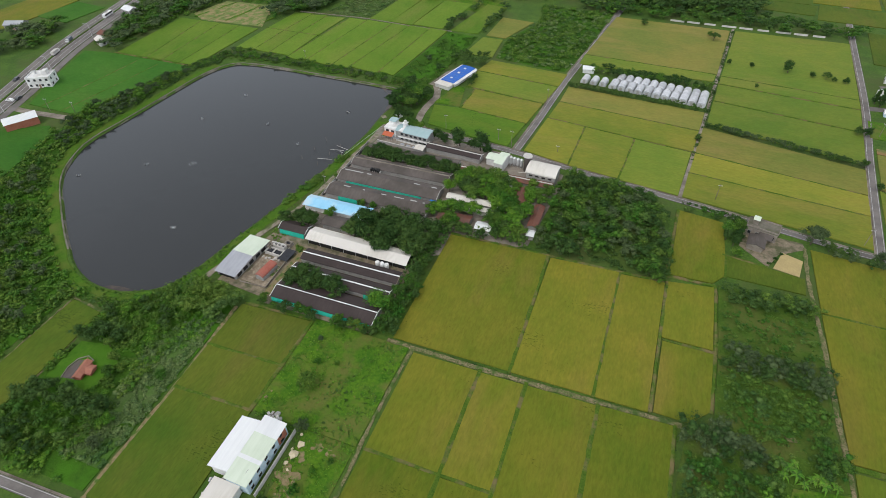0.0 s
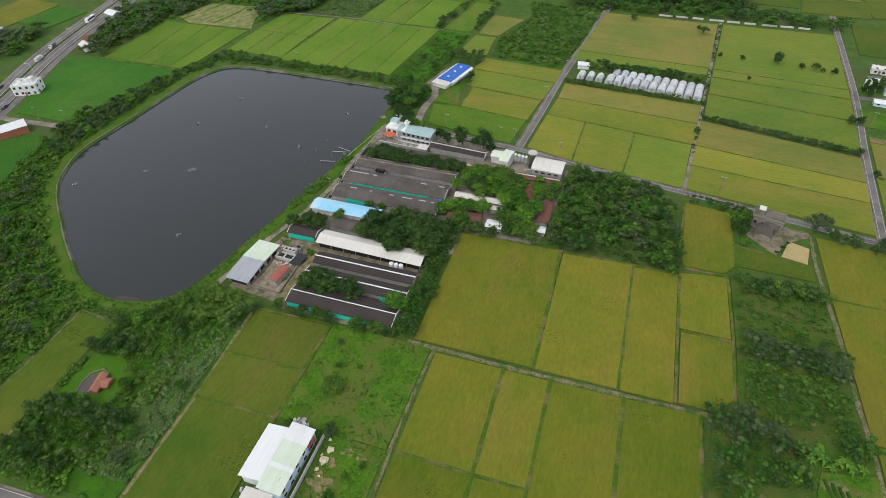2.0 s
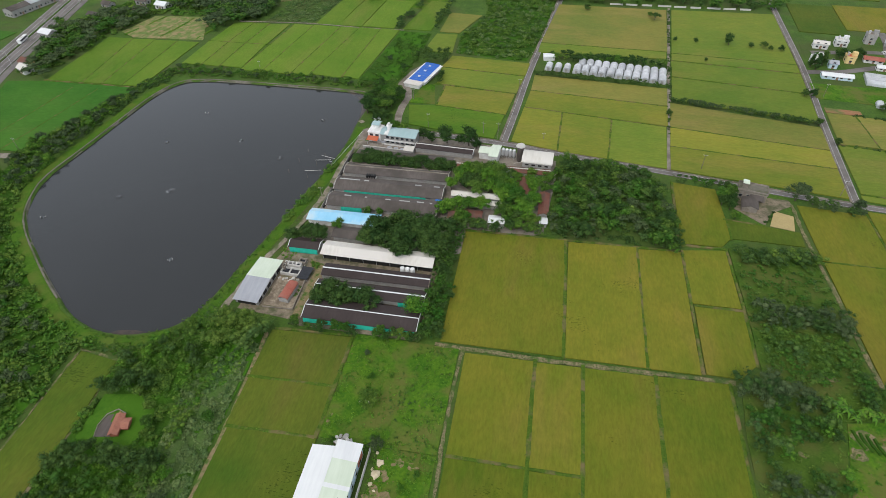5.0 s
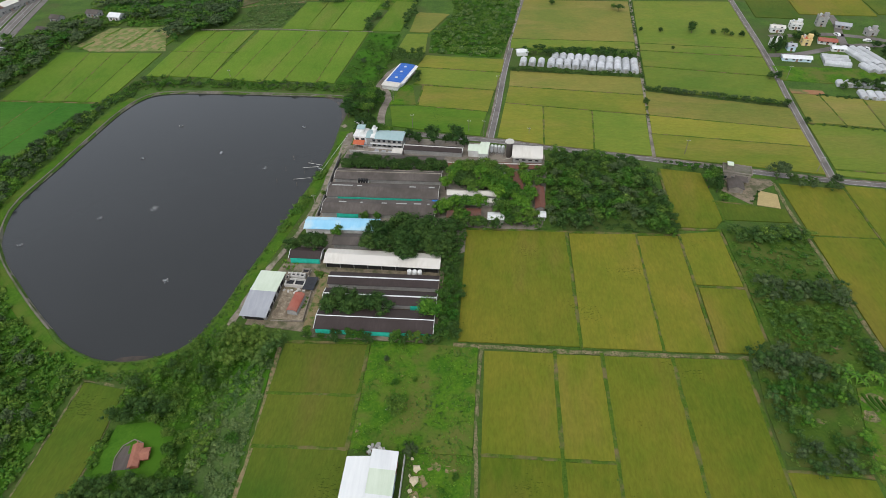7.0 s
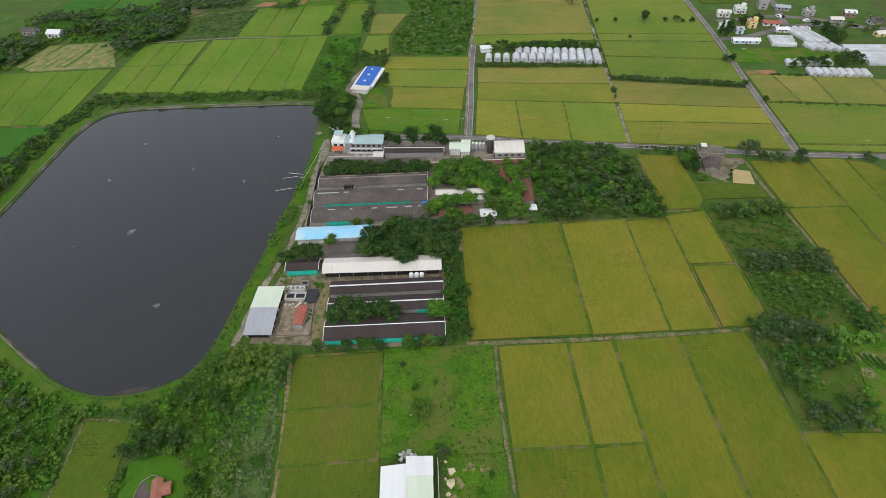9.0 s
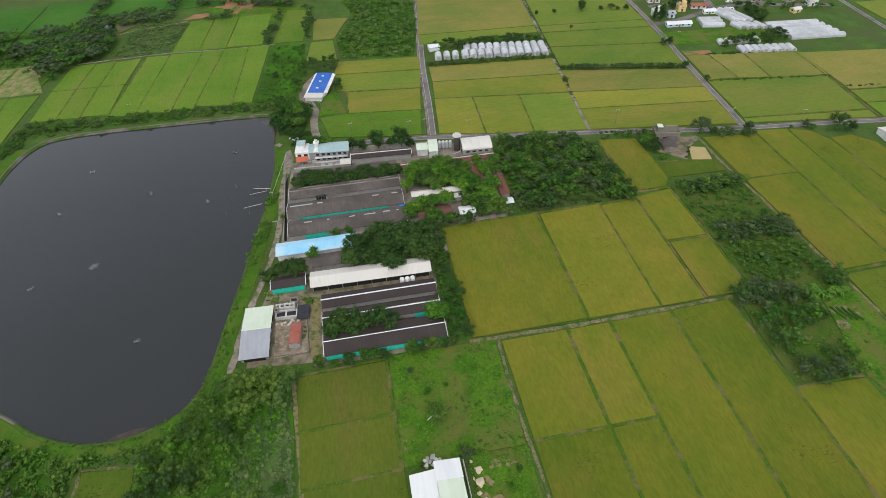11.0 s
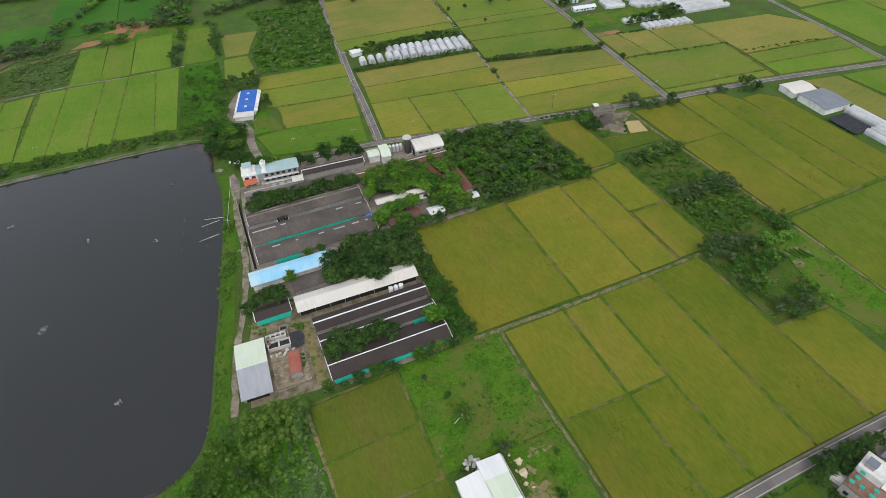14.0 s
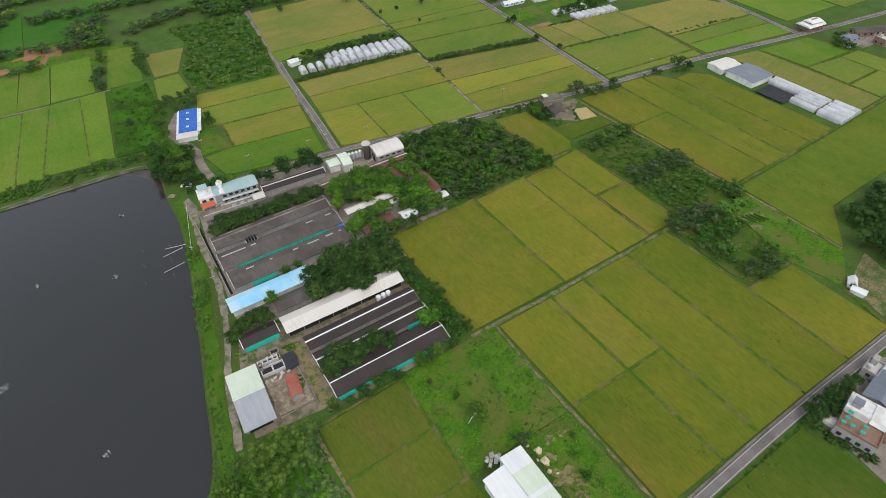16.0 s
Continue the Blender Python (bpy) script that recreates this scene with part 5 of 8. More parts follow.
for x, y, length, turn in ((-117.6, 133.8, 3.4, 80), (-122.4, 134.0, 2.6, 5)):
    t = thing("waste_pipe", x, y, "pale plastic waste pipe on the yard", "pipe", turn, "pipes in the farm yard", 0.15)
    part("pipe", Shape().tube([(-length / 2, 0, 0.2), (0, 0.1, 0.2), (length / 2, 0, 0.5)], [0.16] * 3, 8), PALE, t)
yard_wall = thing("yard_wall", -114.2, 111.4, "low stained concrete yard wall", "wall", 2)
part("wall_run", Shape().box(-0.15, 0.0, 0, 0.15, 14.4, 0.9), CONCRETE, yard_wall)
part("wall_run", Shape().box(-11.2, -0.15, 0, -0.17, 0.15, 0.5), CONCRETE, yard_wall)
sheet("yard_slab", [(-125.4, 112.0), (-114.7, 111.8), (-114.2, 125.0), (-125.2, 126.2)], 0.2, SLAB, "cracked tan concrete slab round the red-roofed shed", "yard", 3, 0.06, 61)
sheet("dirt_lane", [(-113.6, 108.4), (-110.2, 108.2), (-110.4, 122), (-109.8, 134.6), (-116.6, 137.0), (-116.2, 134.4), (-112.9, 131.6)], 0.2, SANDY, "patchy dirt lane between yard and sheds", "yard", 2, 0.15, 62)
brush("yard_weeds", [(-115.2, 131.8), (-112.8, 131.8), (-113.0, 135.6), (-116.0, 135.8)], "mid", 1.0, 0.6, 1.3, "green weeds growing in the farm yard", 63, (), "weeds", leaves=32, leaf=0.26)
brush("yard_weeds", [(-130.2, 136.8), (-124.6, 134.8), (-123.4, 139.4), (-130, 141.8)], "bright", 1.2, 0.4, 0.9, "green weeds growing beside the track", 64, (), "weeds", leaves=24, leaf=0.3)
brush("yard_weeds", [(-116.2, 117.4), (-114.6, 117.2), (-114.6, 122.4), (-115.6, 122.6)], "mid", 0.9, 0.4, 0.9, "green weeds growing in the farm yard", 65, (), "weeds", leaves=24, leaf=0.3)
# feed silos by the cream shed
for k in range(3):
    t = thing("feed_silo", -80.2 + 1.9 * k, 135.2, "small white round feed silo on legs", "silo", group="feed silos by the shed")
    part("drum", Shape().cyl(0, 0, 1.0, 2.9, 0.85, 16), WALLWHITE, t)
    part("cone_top", Shape().cyl(0, 0, 2.9, 3.4, 0.85, 16, 0.2), WALLWHITE, t)
    part("hopper", Shape().cyl(0, 0, 0.3, 1.0, 0.25, 12, 0.85), STEEL, t)
    for a in range(4):
        part("leg", Shape().cyl(0.7 * math.cos(a * 1.571 + 0.785), 0.7 * math.sin(a * 1.571 + 0.785), 0, 1.4, 0.06, 6), STEEL, t)
# blue roof and north group of grey sheds
gable_shed(-110.4, 160, 30, 6.4, 3.2, 3.9, SKYBLUE, WALLWHITE, "long shed with a sky-blue metal roof under trees", over=0.6, split=0.62)
gable_shed(-104, 151.4, 16, 6.0, 2.8, 3.8, GREYROOF, WALLGREY, "weathered grey-roofed shed between trees", over=0.5)
g1 = gable_shed(-97.4, 172.2, 47.2, 9.2, 2.5, 4.0, GREYROOF, WALLGREY, "long livestock shed with a weathered grey cement roof", curtain=(TEAL, -17, -8), trim=PALE)
roof_lights(g1, [(-17, -14, 1.2), (-8, -7, 1.1), (1, 3.2, 1.0), (7, 11.5, 1.0), (14.5, 17.5, 1.2), (20, 21, 1.1)], 3.75)
g2 = gable_shed(-97.4, 183.6, 48, 9.6, 2.5, 4.0, GREYROOF, WALLGREY, "long livestock shed with a weathered grey cement roof and teal curtain", curtain=(TEAL, -19, 17), trim=PALE)
roof_lights(g2, [(-22.6, -13.5, 1.2), (-11.5, -9.4, 1.2), (11.2, 14, 1.3), (19.5, 22, 1.3)], 3.75)
g3 = gable_shed(-97, 195.2, 47.6, 7.8, 2.5, 3.8, GREYROOF, WALLGREY, "long livestock shed with a weathered grey cement roof", cap=CONCRETE, trim=PALE)
gable_shed(-96, 207, 46, 7.0, 2.5, 3.6, GREYROOF, WALLGREY, "weathered grey-roofed shed behind a row of trees")
roof_lights(g3, [(-20, -6, 2.7), (2, 20, 2.6)], 2.95, CONCRETE)
drums = thing("drum_rack", -107.3, 189.4, "rack of black plastic drums on a steel stand", "rack")
part("platform", Shape().box(-2.4, -1.0, 2.2, 2.4, 1.0, 2.4), PALE, drums)
for a, b in ((-2.3, -0.9), (2.2, -0.9), (-2.3, 0.8), (2.2, 0.8)):
    part("leg", Shape().box(a, b, 0, a + 0.12, b + 0.12, 2.2), STEEL, drums)
for k in range(4):
    for j in range(2):
        part("drum", Shape().cyl(-1.7 + 1.12 * k, -0.45 + 0.95 * j, 2.4, 3.7, 0.46, 12), BLACK, drums)
drain = thing("shed_drain", -122.5, 190, "dark open drain with a low grey wall beside the sheds", "drain")
part("channel", Shape().box(-0.35, -22, 0.05, 0.5, 24, 0.16), SHADE, drain, "near-black drain channel")
for k in range(9):
    part("wall_run", Shape().box(-0.6, -22 + 5.1 * k, 0, -0.4, -17.2 + 5.1 * k, 1.3), WALLGREY, drain)
# courtyard sheds under the bright trees
gable_shed(-58, 183.2, 24, 3.4, 3.0, 3.8, WHITEROOF, WALLGREY, "low shed with a stained white roof under trees")
gable_shed(-57, 178.8, 20, 2.4, 2.8, 3.4, WHITEROOF, WALLGREY, "low shed with a stained white roof under trees")
gable_shed(-49, 168.4, 6.8, 4.4, 2.9, 3.5, CLEANWHITE, WALLGREY, "small shed with a bright white roof")
gable_shed(-30.8, 182, 15, 3.8, 2.6, 3.4, RUST, WALLGREY, "narrow shed with a rusty brown roof", turn=90)
gable_shed(-30.4, 171.2, 3.4, 3.4, 2.4, 2.9, CLEANWHITE, WALLGREY, "small white-roofed lean-to at the shed end")
gable_shed(-40.4, 193, 12, 5.4, 2.8, 3.6, RUST, WALLGREY, "shed with a rusty brown roof under trees", turn=90)
gable_shed(-50, 204.6, 42, 4.0, 2.8, 3.6, RUST, WALLGREY, "long low shed with a rusty brown roof", cap=PALE)
gable_shed(-62, 170, 14, 6.0, 2.6, 3.4, RUST, WALLGREY, "low shed with a rusty roof standing under trees")
gable_shed(-46.6, 199.6, 3.4, 7.0, 3.0, 3.5, CLEANWHITE, WALLGREY, "small shed with a bright white roof")
# front row by the cross road
gable_shed(-79, 216.8, 28, 4.6, 3.0, 3.9, DARKROOF, WALLGREY, "long dark-roofed shed with pale edging beside the road", trim=CLEANWHITE, turn=-3.5, cap=PALE)
gable_shed(-59.8, 217, 5.4, 5.2, 3.8, 4.4, MINT, WALLWHITE, "small building with a pale green metal roof", turn=-4)
gable_shed(-55, 214.6, 4.4, 9.6, 5.2, 6.0, MINT, WALLWHITE, "taller gatehouse with a pale green metal roof", turn=-6)
feed = thing("feed_store", -35.2, 212.4, "large feed store with a curved cream metal roof", "shed", -3)
curve_ = [(4.9 * math.cos(math.pi * k / 12), 4.7 + 1.9 * math.sin(math.pi * k / 12)) for k in range(13)]
part("wall", Shape().section([(4.6, 0)] + [(0.94 * y, z - 0.12) for y, z in curve_] + [(-4.6, 0)], -6.5, 6.5), WALLGREY, feed)
part("roof", Shape().section(curve_ + [(0.98 * y, z - 0.1) for y, z in curve_[::-1]], -6.9, 6.9), WHITEROOF, feed, "curved cream metal roof")
# door and vent slots: flat near-black slabs with the inner shade painted on
part("door", Shape().box(-6.56, -1.6, 0, -6.46, 1.6, 3.4), SHADE, feed, "dark loading doorway")
for k in range(4):
    part("vent_slot", Shape().box(-5.2 + 2.9 * k, -4.68, 3.2, -3.6 + 2.9 * k, -4.56, 3.9), SHADE, feed)
silo = thing("round_silo", -43.4, 216.0, "grey cylindrical silo with a pale flat top", "silo")
part("drum", Shape().cyl(0, 0, 0, 7.9, 1.5, 24), GREYROOF, silo, smooth=False)
part("top", Shape().cyl(0, 0, 7.9, 8.4, 2.15, 24, 1.9), PALE, silo, "pale overhanging silo top")
part("pipe", Shape().tube([(2.0, -0.4, 6.0), (2.3, -1.8, 3.0), (0.5, -4.6, 2.0), (-2.5, -5.4, 1.9)], [0.14] * 4, 6), PALE, silo, "pale feed pipe")
for k in range(4):
    t = thing("grain_bin", -51.4 + 1.7 * k, 217.6 - 0.2 * k, "grey galvanised feed bin on legs", "silo", group="feed bins by the gate")
    part("drum", Shape().cyl(0, 0, 1.6, 4.6, 0.8, 14), TANKMETAL, t)
    part("cone_top", Shape().cyl(0, 0, 4.6, 5.3, 0.8, 14, 0.15), TANKMETAL, t)
    part("hopper", Shape().cyl(0, 0, 0.7, 1.6, 0.2, 12, 0.8), STEEL, t)
    for a in range(4):
        part("leg", Shape().cyl(0.68 * math.cos(a * 1.571), 0.68 * math.sin(a * 1.571), 0, 1.9, 0.06, 6), STEEL, t)
# farmhouse by the pond
villa = thing("farmhouse", -104.4, 224.2, "two-storey white farmhouse with blue-green metal roof and orange awning", "house", -5)
villa.scale = (1, 1, 0.82)
# main wall greyed to carry the shade behind its balconies
part("wall", Shape().box(-4.6, -3.6, 0, 10.8, 3.4, 6.4), WALLGREY, villa)
part("wing_wall", Shape().box(-13.2, -3.2, 0, -7.0, 4.0, 6.2), WALLWHITE, villa)
part("link_wall", Shape().box(-7.0, -3.0, 0, -4.6, 3.6, 5.8), WALLGREY, villa)
part("roof", Shape().section([(-4.3, 6.3), (0.2, 7.3), (4.0, 6.3), (4.0, 6.15), (0.2, 7.15), (-4.3, 6.15)], -2.8, 11.3), TEALROOF, villa)
part("link_roof", Shape().section([(-3.6, 6.0), (0.2, 6.8), (4.2, 6.0), (4.2, 5.85), (0.2, 6.65), (-3.6, 5.85)], -7.4, -4.4), TEALROOF, villa)
part("wing_roof", Shape().box(-13.4, -3.4, 6.2, -7.2, 4.2, 6.5), WALLWHITE, villa, "flat white roof terrace")
part("wing_roof", Shape().section([(0.4, 8.6), (2.4, 9.1), (4.6, 8.6), (4.6, 8.45), (0.4, 8.45)], -12.6, -8.6), TEALROOF, villa)
part("stair_house", Shape().box(-12.2, 0.8, 6.4, -9.0, 4.0, 8.5), WALLWHITE, villa)
part("roof_terrace", Shape().box(-4.8, -3.8, 6.2, -2.6, 3.6, 6.6), WALLWHITE, villa)
tower = part("water_tower", Shape().box(-4.4, 0.4, 6.5, -2.8, 2.0, 9.0), WALLWHITE, villa, "white rooftop water tower")
part("slab", Shape().box(-4.9, -0.1, 9.0, -2.3, 2.5, 9.2), WALLWHITE, tower)
part("tank", Shape().cyl(-3.6, 1.2, 9.2, 10.6, 0.7, 12), WALLWHITE, tower)
part("awning", Shape().section([(-3.2, 3.9), (-6.2, 3.0), (-6.2, 2.9), (-3.2, 3.8)][::-1], -13.2, -7.6), ORANGE, villa, "orange awning")
for px in (-12.9, -10.4, -7.9):
    part("awning_post", Shape().box(px - 0.06, -6.0, 0, px + 0.06, -5.88, 2.95), STEEL, villa)
for r in range(2):
    part("balcony", Shape().box(-4.6, -4.9, 2.9 * r + 0.05, 10.8, -3.6, 2.9 * r + 0.2), PALE, villa)
    part("railing", Shape().box(-4.6, -4.95, 2.9 * r + 0.2, 10.8, -4.85, 2.9 * r + 1.1), WALLWHITE, villa)
    for k in range(6):
        win = part("window", Shape().box(-3.9 + 2.5 * k, -3.66, 2.9 * r + 0.9, -2.3 + 2.5 * k, -3.54, 2.9 * r + 2.5), WALLGREY, villa)
        part("pane", Shape().box(-3.8 + 2.5 * k, -3.7, 2.9 * r + 1.0, -2.4 + 2.5 * k, -3.5, 2.9 * r + 2.4), GLASSY, win)
for k in range(2):
    win = part("window", Shape().box(-12.4 + 2.9 * k, -3.26, 3.9, -10.6 + 2.9 * k, -3.14, 5.4), WALLGREY, villa)
    part("pane", Shape().box(-12.3 + 2.9 * k, -3.3, 4.0, -10.7 + 2.9 * k, -3.1, 5.3), GLASSY, win)
gable_shed(-95.6, 214.6, 5.0, 4.0, 2.6, 3.0, WHITEROOF, WALLGREY, "small white-roofed porch shed", turn=-5)
# blue-roofed building beside the lane
t = thing("blue_roofed_building", -104.6, 294.6, "single-storey building with a deep blue roof and white edges", "building", -14.5)
part("wall", Shape().box(-5.0, -11.6, 0, 5.0, 11.6, 3.6), WALLWHITE, t)
blue = part("roof", Shape().section([(-4.4, 3.9), (0, 4.2), (4.4, 3.9), (4.4, 3.55), (-4.4, 3.55)], -11.4, 11.4), DEEPBLUE, t)
blue.rotation_euler = (0, 0, radians(90))
for a, b in ((-5.5, -4.3), (4.3, 6.3)):
    part("side_roof", Shape().box(a, -11.8, 3.3, b, 10.8, 3.5), WALLWHITE, t, "flat white side roof")
part("porch_roof", Shape().box(-5.6, -16.4, 3.0, 4.6, -11.8, 3.2), WHITEROOF, t, "cream porch roof")
part("porch_wall", Shape().box(-5.0, -16.0, 0, 4.0, -11.7, 3.0), WALLWHITE, t)
for yy in (-7, 0.5, 7):
    part("roof_vent", Shape().box(-0.7, yy - 0.5, 4.05, 0.6, yy + 0.5, 4.7), WALLWHITE, t)
for k in range(9):
    for sx in (-1, 1):
        part("roof_seam", slope_slab(0, sx * 4.35, -10.2 + 2.5 * k, -10.08 + 2.5 * k, 4.25, 3.95, 0.08), SLATE, t)
t.scale = (1, 1, 0.72)
# flat concrete house by the cross road
t = thing("concrete_house", 55.0, 203.6, "old flat-roofed bare concrete house with a pale green roof hut", "house", -13)
t.scale = (0.74, 0.88, 1.15)
part("wall", Shape().box(-7.6, -3.4, 0, 7.6, 3.4, 3.6), CONCRETE, t)
part("roof", Shape().box(-7.9, -3.7, 3.6, 7.9, 3.7, 3.85), LEDGE, t)
for q in ((-7.9, -3.7, 7.9, -3.45), (-7.9, 3.45, 7.9, 3.7), (-7.9, -3.45, -7.65, 3.45), (7.65, -3.45, 7.9, 3.45)):
    part("parapet", Shape().box(q[0], q[1], 3.85, q[2], q[3], 4.35), CONCRETE, t)
part("roof_hut", Shape().box(-5.8, -0.8, 3.85, -3.0, 2.0, 5.6), CONCRETE, t)
part("hut_roof", Shape().box(-6.1, -1.1, 5.6, -2.7, 2.3, 5.8), MINT, t, "pale green hut roof")
part("lean_to", Shape().section([(-3.4, 2.9), (-6.4, 2.2), (-6.4, 2.1), (-3.4, 2.8)][::-1], -1, 6), GREYROOF, t)
add_windows(t, 15.2, 6.8, 1, 1.2, 1.4, "s", 3.6)
gable_shed(52.8, 195.8, 7.4, 6.0, 2.4, 3.4, GREYROOF, CONCRETE, "low outbuilding with a grey roof", turn=80)


# ---- greenhouse tunnels ----
def tunnel(x, y, w, length, turn=0.0, high=2.9, material=FILM, group="plastic greenhouse tunnels", frame_only=False):
    """A plastic tunnel that runs along its own y."""
    t = thing("greenhouse_tunnel", x, y, "white plastic greenhouse tunnel with an arched top" if not frame_only else "bare arched greenhouse frame", "greenhouse", turn, group)
    n = 12
    arc_ = [(w / 2 * math.cos(math.pi * k / n), 1.1 + (high - 1.1) * math.sin(math.pi * k / n)) for k in range(n + 1)]
    outer = [(w / 2, 0)] + arc_ + [(-w / 2, 0)]
    if not frame_only:
        verts = [(q[0], yy, q[1]) for yy in (-length / 2, length / 2) for q in outer]
        m = len(outer)
        s = Shape().add(verts, [(k, k + 1, m + k + 1, m + k) for k in range(m - 1)])
        part("cover", s, material, t, smooth=False)
        for yy in (-length / 2 + 0.02, length / 2 - 0.02):
            part("end_wall", Shape().add([(q[0], yy, q[1]) for q in outer], [tuple(range(m))]), material, t)
        part("door", Shape().box(-0.7, -length / 2 - 0.06, 0, 0.7, -length / 2 + 0.0, 2.0), WALLGREY, t)
    for k in range(int(length // 3) + 1):
        yy = -length / 2 + k * length / int(length // 3)
        part("hoop", Shape().tube([(q[0] * 1.01, yy, q[1] * 1.01) for q in outer[::2]], [0.05] * len(outer[::2]), 4), STEEL, t)
    return t


def tunnel_row(x, y, dx, dy, n, w, length, turn=0.0, **more):
    first = tunnel(x, y, w, length, turn, **more)
    for k in range(1, n):
        copy_thing(first, pose(x + dx * k, y + dy * k, 0, 0, 0, turn))
    return first


tunnel_row(-15.4, 321, 4.5, -0.66, 11, 4.3, 7.6, -7.5)
tunnel_row(-18.2, 313.2, 4.7, -0.66, 11, 4.4, 7.6, -7.5)
tunnel_row(-34.4, 314.6, 5.2, -0.4, 3, 3.9, 6.4, -7.5)
gable_shed(-35, 327, 7.0, 5.0, 2.6, 3.1, CLEANWHITE, WALLWHITE, "small hut with a bright white roof", turn=8)
tunnel_row(142.6, 281.2, 4.05, -0.62, 8, 3.8, 8, -8, high=1.9)
tunnel_row(136, 293.5, 4.4, -0.4, 6, 3.6, 5, -10, high=2.2)
tunnel_row(146.5, 327, -1.0, -4.6, 3, 4.0, 14, 78, high=2.3)
tunnel_row(160, 329, 4.4, -0.4, 3, 4.0, 24, 14, high=2.4)
tunnel_row(158.6, 313, 4.5, -1.0, 4, 4.0, 9, 14, high=2.4)
tunnel_row(193, 309, 0.8, -5.2, 5, 5.0, 34, 84, high=2.0)
tunnel_row(165.4, 139.5, 3.6, 0, 2, 3.4, 31, 0, high=2.8)
tunnel_row(157.0, 130.6, 3.1, 0, 3, 2.9, 13.4, 0, high=2.5)
tunnel_row(157.2, 116.2, 4.4, 0.2, 4, 4.2, 12.6, 1, high=2.9)
net = thing("shade_net_house", 155.6, 144.8, "low flat house of black shade netting", "greenhouse", 0)
part("roof_net", Shape().box(-5.6, -7.6, 1.0, 6.4, 8.4, 1.08), NET, net)
for a in (-5.4, 0, 6.3):
    for b in (-7.4, -2.2, 3.0, 8.2):
        part("post", Shape().cyl(a, b, 0, 1.0, 0.05, 6), STEEL, net)
gable_shed(160.6, 164.9, 16.6, 17, 3.3, 3.9, SLATE, WALLWHITE, "large farm hall with a blue-grey metal roof and white walls", turn=-2, name="farm_hall")
gable_shed(159.4, 179.9, 14.6, 10.2, 2.9, 3.6, WHITEROOF, WALLWHITE, "farm hall with a cream metal roof", turn=-6, name="farm_hall")

# ---- house in the meadow ----
home = thing("meadow_house", -81.2, 54, "large house with white and pale green roofs, pale blue walls", "house")
part("wall", Shape().box(0.1, -9.4, 0, 6.6, 9.6, 5.0), WALLBLUE, home)
part("annexe_wall", Shape().box(-6.4, -7.4, 0, 0.0, 7.6, 4.4), WALLWHITE, home)
part("roof", slope_slab(0.0, 7.0, -9.8, -3.4, 5.9, 5.2), MINT, home, "pale green sheet roof")
part("roof", slope_slab(0.0, 7.0, -2.2, 4.6, 5.9, 5.2), MINT, home, "pale green sheet roof")
part("roof_band", slope_slab(0.0, 7.05, -3.4, -2.2, 5.92, 5.22), CLEANWHITE, home, "white roof band")
part("roof_end", slope_slab(-0.1, 7.1, 4.6, 10.0, 5.95, 5.25), CLEANWHITE, home, "white sheet roof end")
part("annexe_roof", slope_slab(-6.9, -0.05, -8.0, 8.0, 4.7, 5.7), CLEANWHITE, home, "clean white sheet roof")
for a, b in ((1.4, 1.0), (4.0, 0.6), (1.6, -6.2), (4.2, -6.6)):
    part("roof_vent", slope_slab(a, a + 0.6, b, b + 1.4, 5.85 - 0.09 * a, 5.8 - 0.09 * a, 0.3), WALLGREY, home)
for k in range(5):
    for r in range(2):
        win = part("window", Shape().box(6.56, -8.4 + 3.6 * k, 0.9 + 2.4 * r, 6.68, -7.0 + 3.6 * k, 2.1 + 2.4 * r), PALE, home)
        part("pane", Shape().box(6.6, -8.3 + 3.6 * k, 1.0 + 2.4 * r, 6.72, -7.1 + 3.6 * k, 2.0 + 2.4 * r), GLASSY, win)
part("brick_panel", Shape().box(6.58, 5.2, 1.0, 6.7, 9.0, 4.2), BRICKRED, home, "red-brown wall panel")
part("lower_roof", Shape().box(-3.6, -16.6, 3.6, 4.6, -9.5, 3.8), WHITEROOF, home, "flat cream lower roof")
part("lower_wall", Shape().box(-3.2, -16.2, 0, 4.2, -9.6, 3.6), WALLWHITE, home)
part("side_wall", Shape().box(8.2, -9.6, 0, 8.4, 11, 1.8), PALE, home, "pale boundary wall")
# tomb in the wood
tomb = thing("tomb", -149.2, 59.4, "horseshoe tomb with a grey forecourt and a faded tiled roof", "tomb", 12)
part("court", Shape().prism([(-4.6, -3.0), (3.4, -3.4), (3.4, 3.0), (-0.6, 5.4), (-3.4, 4.0), (-4.8, 0.8)], 0.1, 0.35), GREYROOF, tomb, "dark stained stone forecourt")
part("kerb", Shape().tube([(-4.7, -3.2, 0.5), (-5.0, 0.8, 0.5), (-3.6, 4.2, 0.6), (-0.8, 5.7, 0.7), (2.0, 4.2, 0.6)], [0.17] * 5, 6), CONCRETE, tomb)
part("hall_wall", Shape().box(0.2, -3.2, 0.3, 2.4, 3.0, 1.9), BRICKRED, tomb)
part("porch_wall", Shape().box(2.4, -1.2, 0.3, 4.6, 1.7, 1.6), BRICKRED, tomb)
tiles = part("roof", Shape().section([(-0.2, 1.8), (1.3, 2.6), (2.8, 1.8), (2.8, 1.68), (1.3, 2.48), (-0.2, 1.68)], -3.6, 3.4), TILE, tomb, "faded red-brown tile roof")
tiles.data.transform(Matrix(((0, 1, 0, 0), (1, 0, 0, 0), (0, 0, 1, 0), (0, 0, 0, 1))))
part("porch_roof", Shape().section([(-1.6, 1.6), (0.25, 2.2), (2.1, 1.6), (2.1, 1.5), (-1.6, 1.5)], 2.3, 5.0), TILE, tomb, "faded red-brown tile porch roof")
